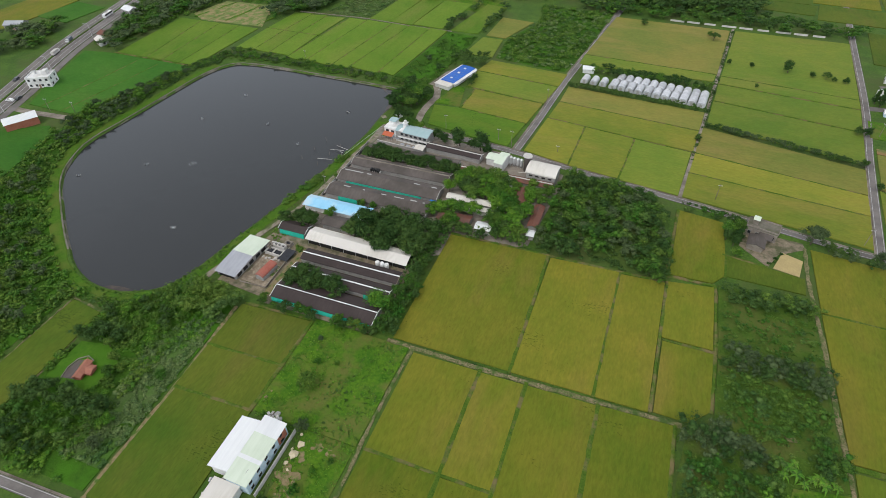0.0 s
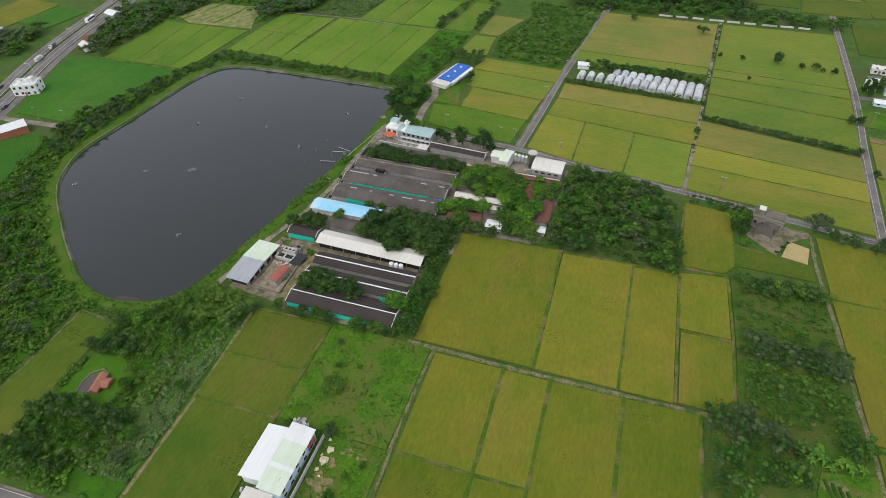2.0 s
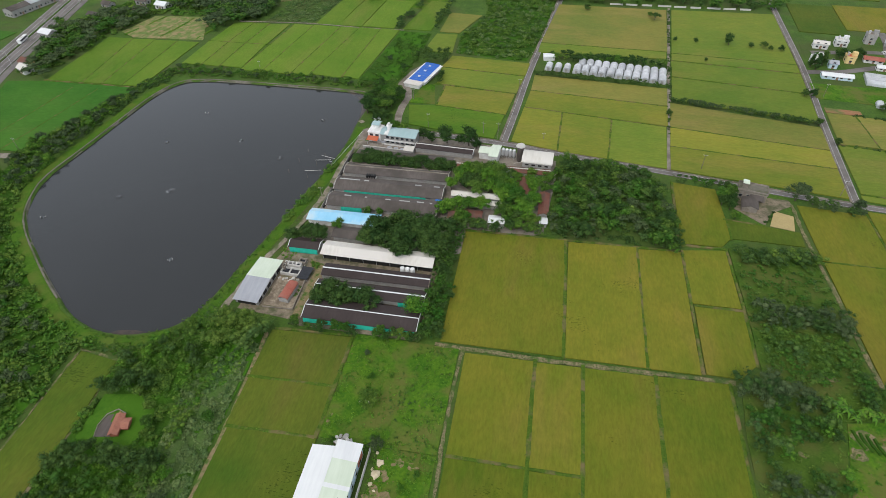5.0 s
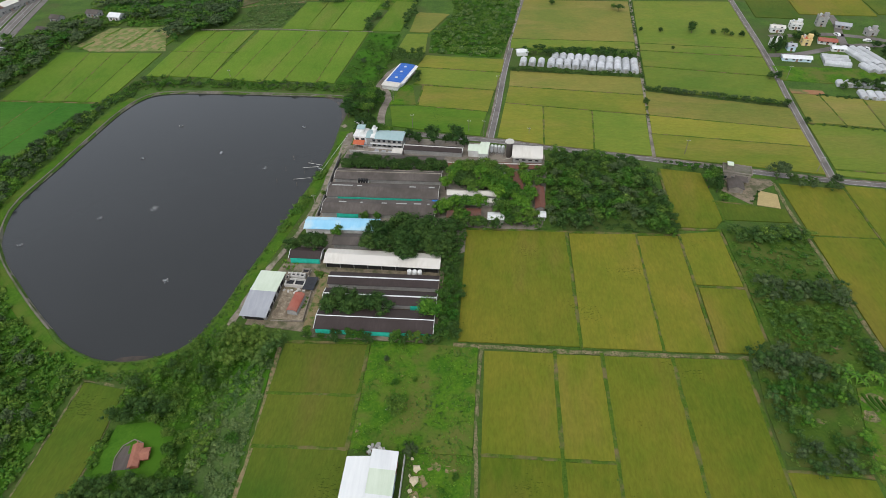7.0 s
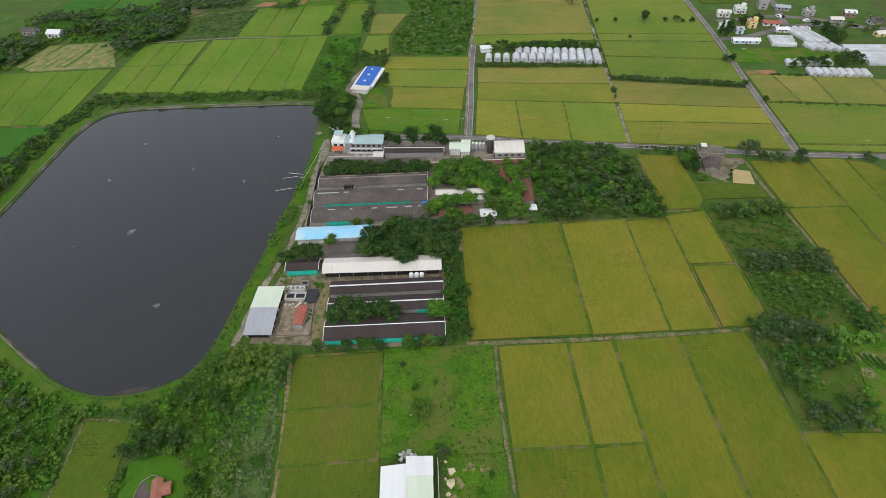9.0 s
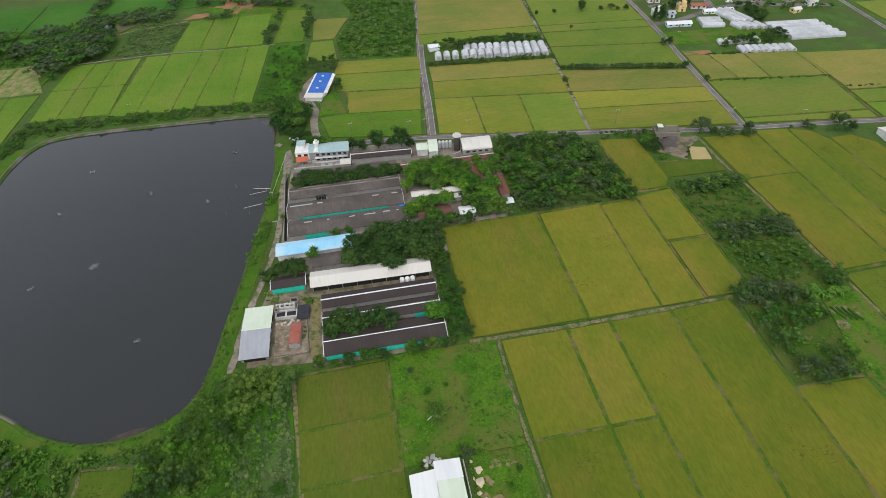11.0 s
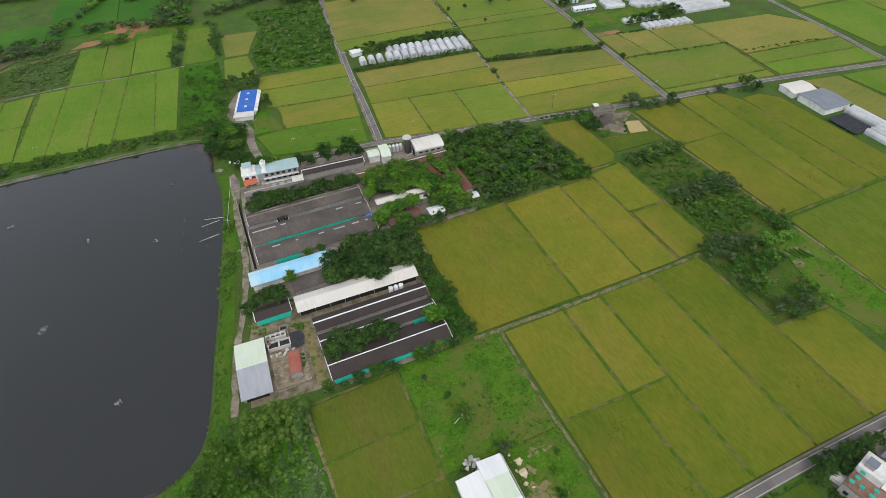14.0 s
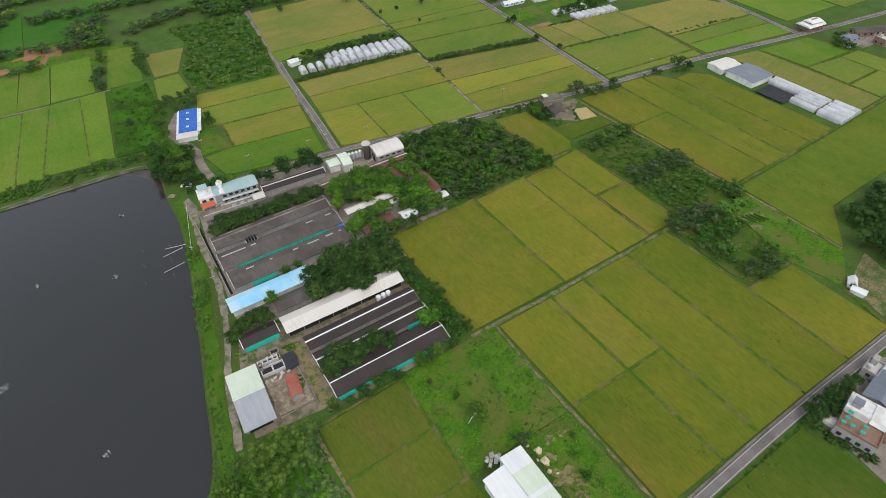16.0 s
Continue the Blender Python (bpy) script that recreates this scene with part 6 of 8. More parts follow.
for yy in (-3.5, 3.3):
    part("ridge_tip", Shape().tube([(1.3, yy, 2.55), (1.3, yy * 1.08, 2.75), (1.3, yy * 1.14, 3.05)], [0.16, 0.14, 0.06], 6), TILE, tomb)

# ---- hamlet, highway side and east houses ----
for x, y, w, d, h, wall, roof, turn, rows, flat, label in (
        (127, 366, 13, 8, 6.4, WALLWHITE, WHITEROOF, -10, 2, False, "white two-storey village house with a pale sheet roof"),
        (140, 371, 11, 9, 6.6, WALLWHITE, WHITEROOF, -8, 2, True, "white two-storey village house with a flat roof"),
        (158, 377, 9, 9, 11, WALLGREY, CONCRETE, -10, 3, True, "tall unfinished grey concrete house"),
        (170, 373, 14, 8, 4.4, WALLGREY, SILVER, -20, 1, False, "grey sheet-roofed village store"),
        (118, 343, 9, 8, 6.4, WALLWHITE, PALE, -8, 2, True, "white flat-roofed village house"),
        (126, 338.6, 7, 8, 6, WALLBLUE, SILVER, -8, 2, False, "pale blue village house with a sheet roof"),
        (137.6, 347, 8, 9, 6.6, WALLYELLOW, ORANGE, -8, 3, True, "yellow three-storey village house"),
        (151, 349, 16, 9, 3.6, WALLWHITE, REDROOF, -14, 1, False, "village house with a bright red sheet roof"),
        (153, 338, 12, 6, 3.4, WALLWHITE, CLEANWHITE, -8, 1, False, "low village house with a white sheet roof"),
        (124, 324, 25, 7.6, 3.6, WALLBLUE, CLEANWHITE, -7, 1, False, "long low workshop with a white sheet roof"),
        (182, 362, 10, 8, 5.5, WALLGREY, PALE, 8, 2, True, "grey flat-roofed village house"),
        (194, 350, 12, 8, 4, WALLGREY, WHITEROOF, -10, 1, False, "village shed with a white roof"),
        (207, 358, 11, 9, 6, WALLBROWN, CLEANWHITE, -12, 2, False, "brown village house with a white roof"),
        (216, 345, 12, 9, 5, WALLGREY, GREYROOF, 12, 1, False, "old grey-roofed village house"),
        (225, 334, 10, 8, 6, WALLWHITE, WHITEROOF, -8, 2, True, "white flat-roofed village house"),
        (208, 326, 9, 7, 4, WALLYELLOW, WHITEROOF, 8, 1, False, "small cream-roofed village house")):
    block_house(x, y, 0.62 * w, 0.6 * d, 0.44 * h + 0.6, wall, roof, label, turn, 1 if h < 5 else 2, flat, 1.0, group="houses of the hamlet", step=2.0)
block_house(-332.6, 209, 13, 9.6, 5.6, WALLWHITE, WALLWHITE, "white three-storey roadside house with a flat roof", 26, 2)
gable_shed(-303.5, 169.4, 16, 8.6, 4.2, 5.2, CLEANWHITE, BRICKRED, "roadside workshop with a white roof and red brick walls", turn=58)
block_house(-345, 266.5, 8, 6, 3.2, WALLWHITE, WHITEROOF, "white roadside house beside the highway", -25, 1, False)
block_house(-350, 274, 8, 6, 3.4, WALLYELLOW, RUST, "roadside house with a rusty brown roof", -25, 1, False)
block_house(-367, 316, 10, 7, 4, WALLGREY, CLEANWHITE, "roadside shop with a white sheet roof", -15, 1, False)
block_house(-356, 350, 9, 6, 3.4, WALLGREY, GREYROOF, "grey roadside house among trees", -15, 1, False)
block_house(-318, 376, 9, 7, 3.4, WALLWHITE, CLEANWHITE, "white-roofed house at the edge of a wood", -10, 1, False)
block_house(-330, 366, 8, 6, 3.2, WALLGREY, GREYROOF, "old grey-roofed house among trees", 20, 1, False)
block_house(-338, 382, 9, 6, 3.2, WALLGREY, GREYROOF, "low grey-roofed house among trees", -5, 1, False)
block_house(-360, 372, 8, 6, 3.2, WALLGREY, GREYROOF, "small grey roadside house", -15, 1, False)
for k in range(5):
    block_house(-420 + 3 * k, 352 + 13 * k, 15, 10, 5, WALLGREY, (GREYROOF, SILVER, RUST, WHITEROOF, GREYROOF)[k], "grey-roofed workshop beyond the highway", 75, 1, False, group="workshops beyond the highway")
block_house(-424, 268, 13, 8, 4, WALLGREY, SILVER, "grey sheet-roofed house beyond the highway", 20, 1, False)
shrine = thing("temple", 245, 183.6, "white-roofed roadside temple hall with a red roof ornament", "temple", -6)
part("wall", Shape().box(-5.4, -3.6, 0, 5.4, 3.6, 3.2), WALLBROWN, shrine, "red-brown temple wall")
part("lower_roof", Shape().section([(-5.0, 3.1), (-3.6, 3.9), (3.6, 3.9), (5.0, 3.1), (5.0, 2.95), (-5.0, 2.95)], -7.4, 7.0), WALLWHITE, shrine, "white lower roof")
part("upper_wall", Shape().box(-3.2, -2.6, 3.8, 5.0, 2.6, 4.8), REDROOF, shrine)
part("upper_roof", Shape().section([(-3.6, 4.7), (0, 5.5), (3.6, 4.7), (3.6, 4.55), (-3.6, 4.55)], -4.0, 5.8), WALLWHITE, shrine, "white upper roof")
part("roof_ornament", Shape().tube([(-1.6, 0, 5.4), (-0.6, 0, 6.0), (0.9, 0, 5.7), (2.4, 0, 6.1), (3.6, 0, 5.4)], [0.3, 0.25, 0.35, 0.25, 0.3], 6), REDROOF, shrine, "red roof ornament")
for k in range(4):
    part("column", Shape().cyl(-4.8 + 3.2 * k, -4.4, 0, 3.0, 0.2, 8), REDROOF, shrine)
for x, y, w, d, h, wall, roof, turn, rows, flat, label in (
        (241, 157.6, 7.0, 7.6, 4.6, WALLGREY, SLATE, -8, 2, False, "dark grey house with a blue-grey metal roof among trees"),
        (259, 146.6, 10, 7, 3.6, WALLBROWN, PALE, -8, 1, True, "brown brick house with a flat roof"),
        (261, 161, 11, 7, 3.0, WALLBROWN, GREYROOF, -30, 1, False, "old roadside house with a grey-brown roof"),
        (271, 156, 10, 7, 3.0, WALLGREY, GREYROOF, -30, 1, False, "old roadside house with a grey-brown roof")):
    block_house(x, y, w, d, h, wall, roof, label, turn, rows, flat, 1.0, group="houses by the side road")
t = thing("roadside_house", 8, 17, "brown-tiled house with white roof terraces and green awnings", "house", 14)
part("lower_wall", Shape().box(-4.6, -4.6, 0, 1.5, 5.8, 3.8), WALLGREY, t)
part("terrace", Shape().box(-4.4, -4.4, 3.8, 1.48, 5.6, 3.95), WALLBROWN, t, "brown tiled roof terrace")
part("upper_wall", Shape().box(1.5, -0.3, 0, 7.2, 5.8, 6.0), WALLWHITE, t)
part("upper_roof", Shape().box(1.3, -0.5, 6.0, 7.4, 6.0, 6.2), WALLWHITE, t, "flat white roof")
for a, b, c, d in ((1.3, -0.5, 7.4, -0.3), (1.3, 5.8, 7.4, 6.0), (1.3, -0.3, 1.5, 5.8), (7.2, -0.3, 7.4, 5.8)):
    part("parapet", Shape().box(a, b, 6.2, c, d, 6.6), WALLWHITE, t)
part("side_wall", Shape().box(1.5, -6.4, 0, 9.2, -0.35, 4.5), WALLBROWN, t)
part("side_roof", Shape().box(1.3, -6.6, 4.5, 9.4, -0.52, 4.7), WALLWHITE, t, "flat white roof")
part("roof_hut", Shape().box(2.6, 2.8, 6.2, 4.8, 5.0, 8.0), WALLGREY, t)
part("hut_roof", Shape().box(2.4, 2.6, 8.0, 5.0, 5.2, 8.12), SLATE, t)
for a, b, c, d in ((-4.6, 5.6, 1.5, 5.8), (-4.6, -4.6, 1.5, -4.4), (-4.6, -4.4, -4.4, 5.6)):
    part("parapet", Shape().box(a, b, 3.95, c, d, 4.7), WALLBROWN, t)
for k, a in enumerate((1.2, 3.6, 6.2)):
    part("awning", slope_slab(a, a + 1.3, 5.85, 7.0, 3.2, 2.6), TEAL, t, "green window awning")
for a, b in ((0.2, 3.6), (-1.9, 3.7), (-4.0, 4.2), (-1.8, -0.8), (-4.0, -0.6), (-3.6, 2.0)):
    part("parasol", slope_slab(a, a + 1.2, b, b + 1.2, 5.9, 5.6), TEAL, t, "green terrace awning")
    part("parasol_post", Shape().cyl(a + 0.6, b + 0.6, 3.9, 5.72, 0.05, 6), STEEL, t)
for k in range(4):
    win = part("window", Shape().box(-4.72, -3.8 + 2.4 * k, 1.0, -4.6, -2.4 + 2.4 * k, 2.5), WALLGREY, t)
    part("pane", Shape().box(-4.76, -3.7 + 2.4 * k, 1.1, -4.58, -2.5 + 2.4 * k, 2.4), GLASSY, win)
block_house(25.4, 19.8, 12.5, 7.5, 3.2, WALLGREY, SLATE, "house with a dark blue-grey sheet roof", 8, 1, False)
block_house(30.6, 26.4, 6, 4, 2.6, WALLGREY, PALE, "pale flat-roofed carport by the road", 8, 1, True)
gable_shed(4.6, 23.0, 4.4, 2.6, 2.2, 2.6, WHITEROOF, WALLWHITE, "small white-roofed shed by the road", turn=-72)
sheet("house_yard", [(0.4, 4), (40, 2), (40, 27), (3, 27)], 0.1, CONCRETE, "grey yard round the roadside house", "yard", 5, 0.05, 22)
block_house(60.2, 49.6, 3.0, 2.2, 2.1, WALLWHITE, CLEANWHITE, "small white hut in a dirt yard", 30, 1, False)
gable_shed(58.2, 46.2, 5.0, 2.5, 2.0, 2.4, CLEANWHITE, WALLWHITE, "small white-roofed hut in a dirt yard", turn=-75)

# ---- trees and scrub ----
thicket([(-68, 105.4), (-61, 105.4), (-61.4, 163), (-68, 163)], ("dark", "mid"), 2.5, 3.8, 4.8, 1, "dense green hedge of trees east of the sheds", name='hedge', leaves=42, leaf=0.35)
wood([(-112, 103.8), (-68, 103.8), (-68, 106.4), (-112, 106.4)], ("dark", "mid"), 2.6, 2.6, 4.2, 2, group="shrub trees south of the sheds")
wood([(-108.6, 115.6), (-84, 115.6), (-84, 120.4), (-108.6, 120.4)], ("dark",), 3.7, 6.6, 7.6, 3, group="trees between the sheds", wide=1.1)
tree("bright", -70.8, 117.6, 7.2, "round", 1.45)
wood([(-98, 143.6), (-67, 142), (-66, 162), (-84, 163.5), (-97, 156)], ("dark",), 4.9, 7.5, 9.5, 4, group="big dark trees among the sheds")
wood([(-128, 146), (-113, 146.5), (-112, 153), (-127, 154)], ("dark",), 4.8, 5.5, 7, 5, group="big dark trees among the sheds")
wood([(-118, 200.6), (-72, 199), (-72, 205.4), (-118, 209.6)], ("dark",), 3.1, 4.4, 5.6, 6, group="row of trees north of the sheds")
tree("mid", -97.6, 166.8, 4.2)
wood([(-72, 185.5), (-42, 185.5), (-42, 202), (-72, 203)], ("bright", "mid", "mid", "dark"), 4.5, 6, 8, 7, group="fruit trees of the courtyard")
wood([(-74, 167), (-54, 172), (-54, 177), (-74, 177.5)], ("bright", "bright", "mid"), 4.6, 6, 8, 8, group="fruit trees of the courtyard")
wood([(-50, 171), (-34, 172), (-34, 186), (-50, 186)], ("bright", "mid", "dark"), 4.5, 6, 8, 9, group="fruit trees of the courtyard")
wood([(-66, 163.5), (-54, 164.5), (-54, 168.6), (-66, 168)], ("dark", "mid"), 3.6, 4.8, 6.6, 10, group="trees along the paddies")
wood([(-45, 164), (-33, 164.5), (-33.4, 172), (-45, 172)], ("dark", "dark", "mid"), 3.6, 4.8, 6.4, 110, group="trees along the paddies")
wood([(-54, 163.6), (-45, 163.8), (-45, 166), (-54, 165.8)], ("dark",), 2.8, 3.2, 4.2, 111, group="trees along the paddies")
wood([(-38, 188), (-28, 188), (-28, 206), (-38, 203)], ("mid", "bright"), 5, 5, 7, 11, group="fruit trees of the courtyard")
thicket([(-27, 164.6), (21.4, 164.8), (22, 180), (16.6, 209.4), (-8, 216), (-26, 218), (-27.4, 190)], ("dark", "mid", "mid", "grey", "bamboo", "mid", "dark"), 3.4, 3.0, 6.6, 12, "dense orchard of green fruit trees beside the farm", avoid=[[(-13, 164), (7, 164), (5, 175), (-2, 171), (-9, 168)]], leaves=34, leaf=0.38)
for x, y, h, k, sh in ((-79.4, 225.6, 10.2, "dark", "round"), (-68.6, 225, 11, "dark", "round"), (-87, 225.4, 6.5, "dark", "round"), (-74, 226.4, 4.5, "dark", "round"), (-91.6, 228.2, 7, "dark", "round"), (-107.4, 230.6, 7.6, "mid", "wide"), (-103, 230, 6.8, "mid", "wide"),
                    (-64.6, 223, 5.5, "dark", "round"), (72.8, 203.6, 8.6, "grey", "wide"), (79, 201.6, 4.6, "dark", "round"), (96, 200.4, 6, "grey", "round"), (124, 197.6, 4.6, "grey", "round"), (138.6, 193.6, 8, "dark", "wide"), (143, 190, 5.5, "dark", "round"),
                    (73.5, 361.7, 8, "dark", "round"), (86.3, 359.9, 4, "dark", "round"), (93, 359.2, 4.6, "dark", "wide"), (97, 357.6, 3.6, "dark", "round"), (102.6, 356.6, 4.4, "dark", "round"), (42, 363, 3.6, "dark", "round"), (54.5, 363.2, 3.6, "dark", "round"), (56, 335.7, 3, "dark", "round"),
                    (-12, 410, 5.5, "dark", "round"), (29.7, 403.5, 4, "mid", "round"), (32.3, 396.7, 6, "dark", "wide"), (101, 299, 5, "dark", "round"), (104.5, 299, 5.6, "dark", "round"), (121, 340, 9, "dark", "tall"), (116, 334, 10, "dark", "tall"), (114, 337, 8, "dark", "tall"),
                    (99.6, 268.6, 4.4, "dark", "round"), (28.4, 268, 4, "dark", "round"), (103.6, 252, 4, "dark", "round"), (-129.6, 312, 4, "grey", "round")):
    tree(k, x, y, h, sh)
wood([(42.6, 186.5), (46.6, 186), (49.6, 203), (44, 208), (41.5, 200)], ("dark", "mid"), 3.8, 4, 5.8, 13, group="trees beside the concrete house")
thicket([(80, 197.4), (96, 195.6), (96.4, 199.6), (80, 202.4)], ("dark", "grey"), 3.2, 2.8, 4.4, 14, "dark roadside trees", name='hedge')
thicket([(24, 208), (41, 206.5), (41, 210.5), (24, 212.5)], ("dark", "mid"), 3.4, 2.6, 3.8, 15, "low dark roadside trees", name='hedge')
wood([(13, 162.4), (21.5, 163), (20.4, 168), (12, 168)], ("dark", "mid"), 3.6, 3.6, 5.4, 16)
SCRUBBY = "dark scrubby trees in an overgrown pasture"
thicket([(41, 161), (56, 158.8), (71.6, 161.6), (71.6, 167.4), (57, 168.4), (41, 165)], ("dark", "mid", "dark"), 3.3, 3.4, 5.0, 17, SCRUBBY, leaves=40, leaf=0.32, wide=1.25)
thicket([(40.4, 131.6), (53, 131), (63, 130), (69.8, 128), (73, 131), (72.8, 136.8), (66, 138), (58, 136.4), (49, 138.2), (40.4, 136.6)], ("grey", "grey", "dark"), 3.2, 3.4, 5.2, 18, SCRUBBY, leaves=40, leaf=0.32, wide=1.25)
thicket([(31.6, 100), (39, 97), (46, 95.4), (53, 99), (53.4, 105), (42, 107), (36, 109), (31.8, 106.4)], ("grey", "dark", "grey"), 3.5, 4.0, 6.0, 19, SCRUBBY, leaves=40, leaf=0.32, wide=1.25)
thicket([(63.6, 104), (71.4, 101.6), (73.4, 108), (70, 113), (64, 111)], ("dark", "mid"), 3.6, 4.2, 6.2, 20, SCRUBBY, leaves=40, leaf=0.32, wide=1.25)
thicket([(33.6, 75.6), (41, 75), (44, 71.6), (55, 71.6), (53, 67.2), (37, 67.6)], ("grey", "dark", "mid"), 3.4, 3.4, 5.0, 21, SCRUBBY, leaves=40, leaf=0.32, wide=1.25)
thicket([(42.6, 131), (53, 130), (63, 128.6), (71, 126), (71.6, 114), (62, 113), (54, 106), (42.6, 108.6)], ("mid", "mid", "bamboo", "mid"), 2.9, 1.6, 3.0, 22, "dense mid-green bushes in an overgrown pasture", leaves=34, leaf=0.36, lumps=7, wide=1.7)
thicket([(33.4, 97.6), (47, 95), (55, 101), (57.6, 96), (54, 83), (55, 75.4), (50.6, 72), (45, 79), (34, 79.4)], ("mid", "bright", "bamboo", "mid", "dark"), 2.9, 2.2, 4.2, 222, "bright green bushy trees in an overgrown pasture", avoid=[[(43.6, 87.6), (55.4, 88.6), (53, 78.8), (40, 78.6)]], leaves=34, leaf=0.34, lumps=8, wide=1.35)
thicket([(42, 158), (70, 160), (71, 140), (42, 139)], ("mid", "bamboo", "mid"), 3.6, 1.2, 2.2, 99, "low bushes in an overgrown pasture", leaves=32, leaf=0.36, lumps=6, wide=1.7)
thicket([(78, 44), (120, 48), (122, 72), (98, 74), (82, 64)], ("dark",), 5.4, 7, 10, 23, "big dark trees east of the dirt yard", leaves=42, leaf=0.35)
brush("pasture_weeds", [(40, 110), (72, 108), (71.6, 172), (40.6, 168)], "mid", 1.9, 0.4, 0.95, "dark green weeds in the pasture", 94, (), "weeds", leaves=14, leaf=0.4, n=2)
brush("pasture_weeds", [(32, 70), (54, 70), (58, 96), (72, 100), (72, 108), (40, 110), (32, 100)], "bamboo", 2.0, 0.4, 0.9, "yellow-green weeds in the pasture", 93, (), "weeds", leaves=14, leaf=0.4, n=2)
brush("pasture_weeds", [(53, 70), (74, 61), (74, 100), (58, 96)], "bright", 2.4, 0.3, 0.8, "low bright weeds on bare soil", 95, (), "weeds", leaves=14, leaf=0.36, n=2)
# wood south and south-west of the pond
CLEAR = [(-159, 53), (-142.4, 52), (-139.4, 66), (-148, 73), (-159.4, 71)]
thicket([(-160.6, 70), (-150, 71), (-136, 76), (-132, 90), (-124, 96), (-142, 97), (-160, 86)], ("mid", "dark", "mid", "dark", "bright", "bamboo"), 5.2, 2.6, 5.2, 24, "mixed green wood south of the pond", avoid=[CLEAR], leaves=42, leaf=0.35)
thicket([(-160, 30), (-136, 30), (-133, 46), (-160, 45)], ("dark", "mid", "mid", "bamboo", "dark"), 5.0, 3, 5.4, 25, "mixed green wood south of the pond", leaves=42, leaf=0.35)
thicket([(-159, 46), (-141, 45.4), (-128, 48), (-129, 52), (-136, 55.4), (-147, 52.6), (-159, 51)], ("dark",), 4.0, 4.5, 6.5, 27, "dark trees beside the tomb lawn", leaves=40, leaf=0.36)
thicket([(-160, 69), (-155, 67.6), (-144, 71), (-144.6, 76.4), (-156, 78), (-160.4, 76)], ("dark",), 4.0, 4.5, 6, 28, "dark trees beside the tomb lawn", leaves=40, leaf=0.36)
tree("bright", -126, 47.6, 4.6, "wide"), tree("grey", -124.4, 41.6, 4, "wide"), tree("mid", -122.4, 66.6, 3.6, "wide"), tree("bamboo", -147.6, 70.4, 4.6), tree("bamboo", -141.5, 67, 4.4), tree("mid", -138.6, 61.4, 5)
thicket([(-138, 92), (-120, 92), (-118, 104.5), (-128, 106), (-138, 104)], ("bamboo",), 3.8, 5, 6.8, 26, "yellow-green bamboo grove by the pond", name='bamboo_grove', leaves=42, leaf=0.35)
tree("bright", -137, 40, 4)
brush("vines", [(-161, 28), (-136, 28), (-120, 90), (-138, 104), (-161, 88)], "bright", 3.6, 1.2, 2.4, "bright green vines and bushes", 39, [CLEAR], leaves=64, leaf=0.2, tall=0.5)
brush("undergrowth", [(-161, 28), (-126, 28), (-130, 84), (-124, 107), (-138, 107), (-143, 104), (-150, 96), (-161, 88)], "mid", 3.0, 1.3, 2.6, "dense mixed green undergrowth of shrubs and vines", 40, [CLEAR], leaves=64, leaf=0.2)
brush("tall_grass", [(-133, 36), (-118, 36), (-119.4, 86), (-121, 96), (-130, 90), (-136, 76), (-132, 54)], "reed", 1.5, 0.8, 1.7, "tall pale green grass and reeds", 41, leaves=36, leaf=0.26)
WESTLAND = [(-179, 24), (-179, 84), (-166, 88), (-178, 90), (-190, 94), (-206, 103), (-228, 121), (-250, 141), (-262, 160), (-264, 200), (-262, 246), (-268, 246), (-284, 186), (-276, 150), (-268, 126), (-300, 100), (-280, 24)]
VERGE = [(q.x, q.y) for q in offset(POND, 4.8, True)]
sheet("undergrowth_floor", [(-180, 28), (-180, 84), (-192, 92), (-230, 121), (-252, 141), (-265, 160), (-267, 200), (-265, 240), (-284, 186), (-276, 150), (-268, 126), (-300, 100), (-280, 28)], 0.08, VINE, "dark green creepers and weeds under shrubs", "undergrowth", 8, 0.05, 71)
brush("undergrowth", WESTLAND, "mid", 2.7, 1.5, 2.9, "dense green shrubs on the bank west of the pond", 42, [VERGE], leaves=28, leaf=0.27)
brush("undergrowth", WESTLAND, "bright", 6.0, 1.0, 2.2, "bright green shrubs on the bank west of the pond", 43, [VERGE])
# greyer leaf mix puts distance haze into the colour of the bank trees
thicket([(-182, 30), (-182, 78), (-198, 92), (-230, 112), (-262, 146), (-290, 110), (-270, 30)], ("mid", "grey", "grey"), 7.0, 4, 6.5, 44, "scattered trees on the west bank", avoid=[VERGE])
thicket([(-262, 160), (-259.6, 250), (-264, 252), (-284, 190), (-280, 160)], ("mid", "grey", "grey"), 5.2, 3.5, 5.5, 45, "scattered trees on the west bank", avoid=[VERGE])
thicket([(-256, 276), (-132, 275.6), (-134, 281), (-256, 285)], ("mid", "grey", "grey"), 4.4, 2.4, 3.8, 46, "shrubby trees along the north bank")
brush("bank_shrubs", [(-262, 252), (-252, 274), (-132, 274), (-124, 262), (-118, 272), (-134, 284), (-256, 290), (-266, 262)], "mid", 2.3, 0.9, 2.0, "green shrubs along the pond bank", 47, [[(q.x, q.y) for q in offset(POND, 3.6, True)]])
EASTBANK = [(-127.6, 215), (-129.2, 195), (-133.6, 172), (-138.4, 148), (-142.2, 126), (-145.6, 108), (-139, 108), (-136.8, 128), (-132.4, 148), (-128.6, 165), (-126, 185)]
brush("bank_grass", EASTBANK, "bright", 1.3, 0.25, 0.5, "bright green grass on the pond bank", 48, category="grass", leaves=14, leaf=0.36, n=2)
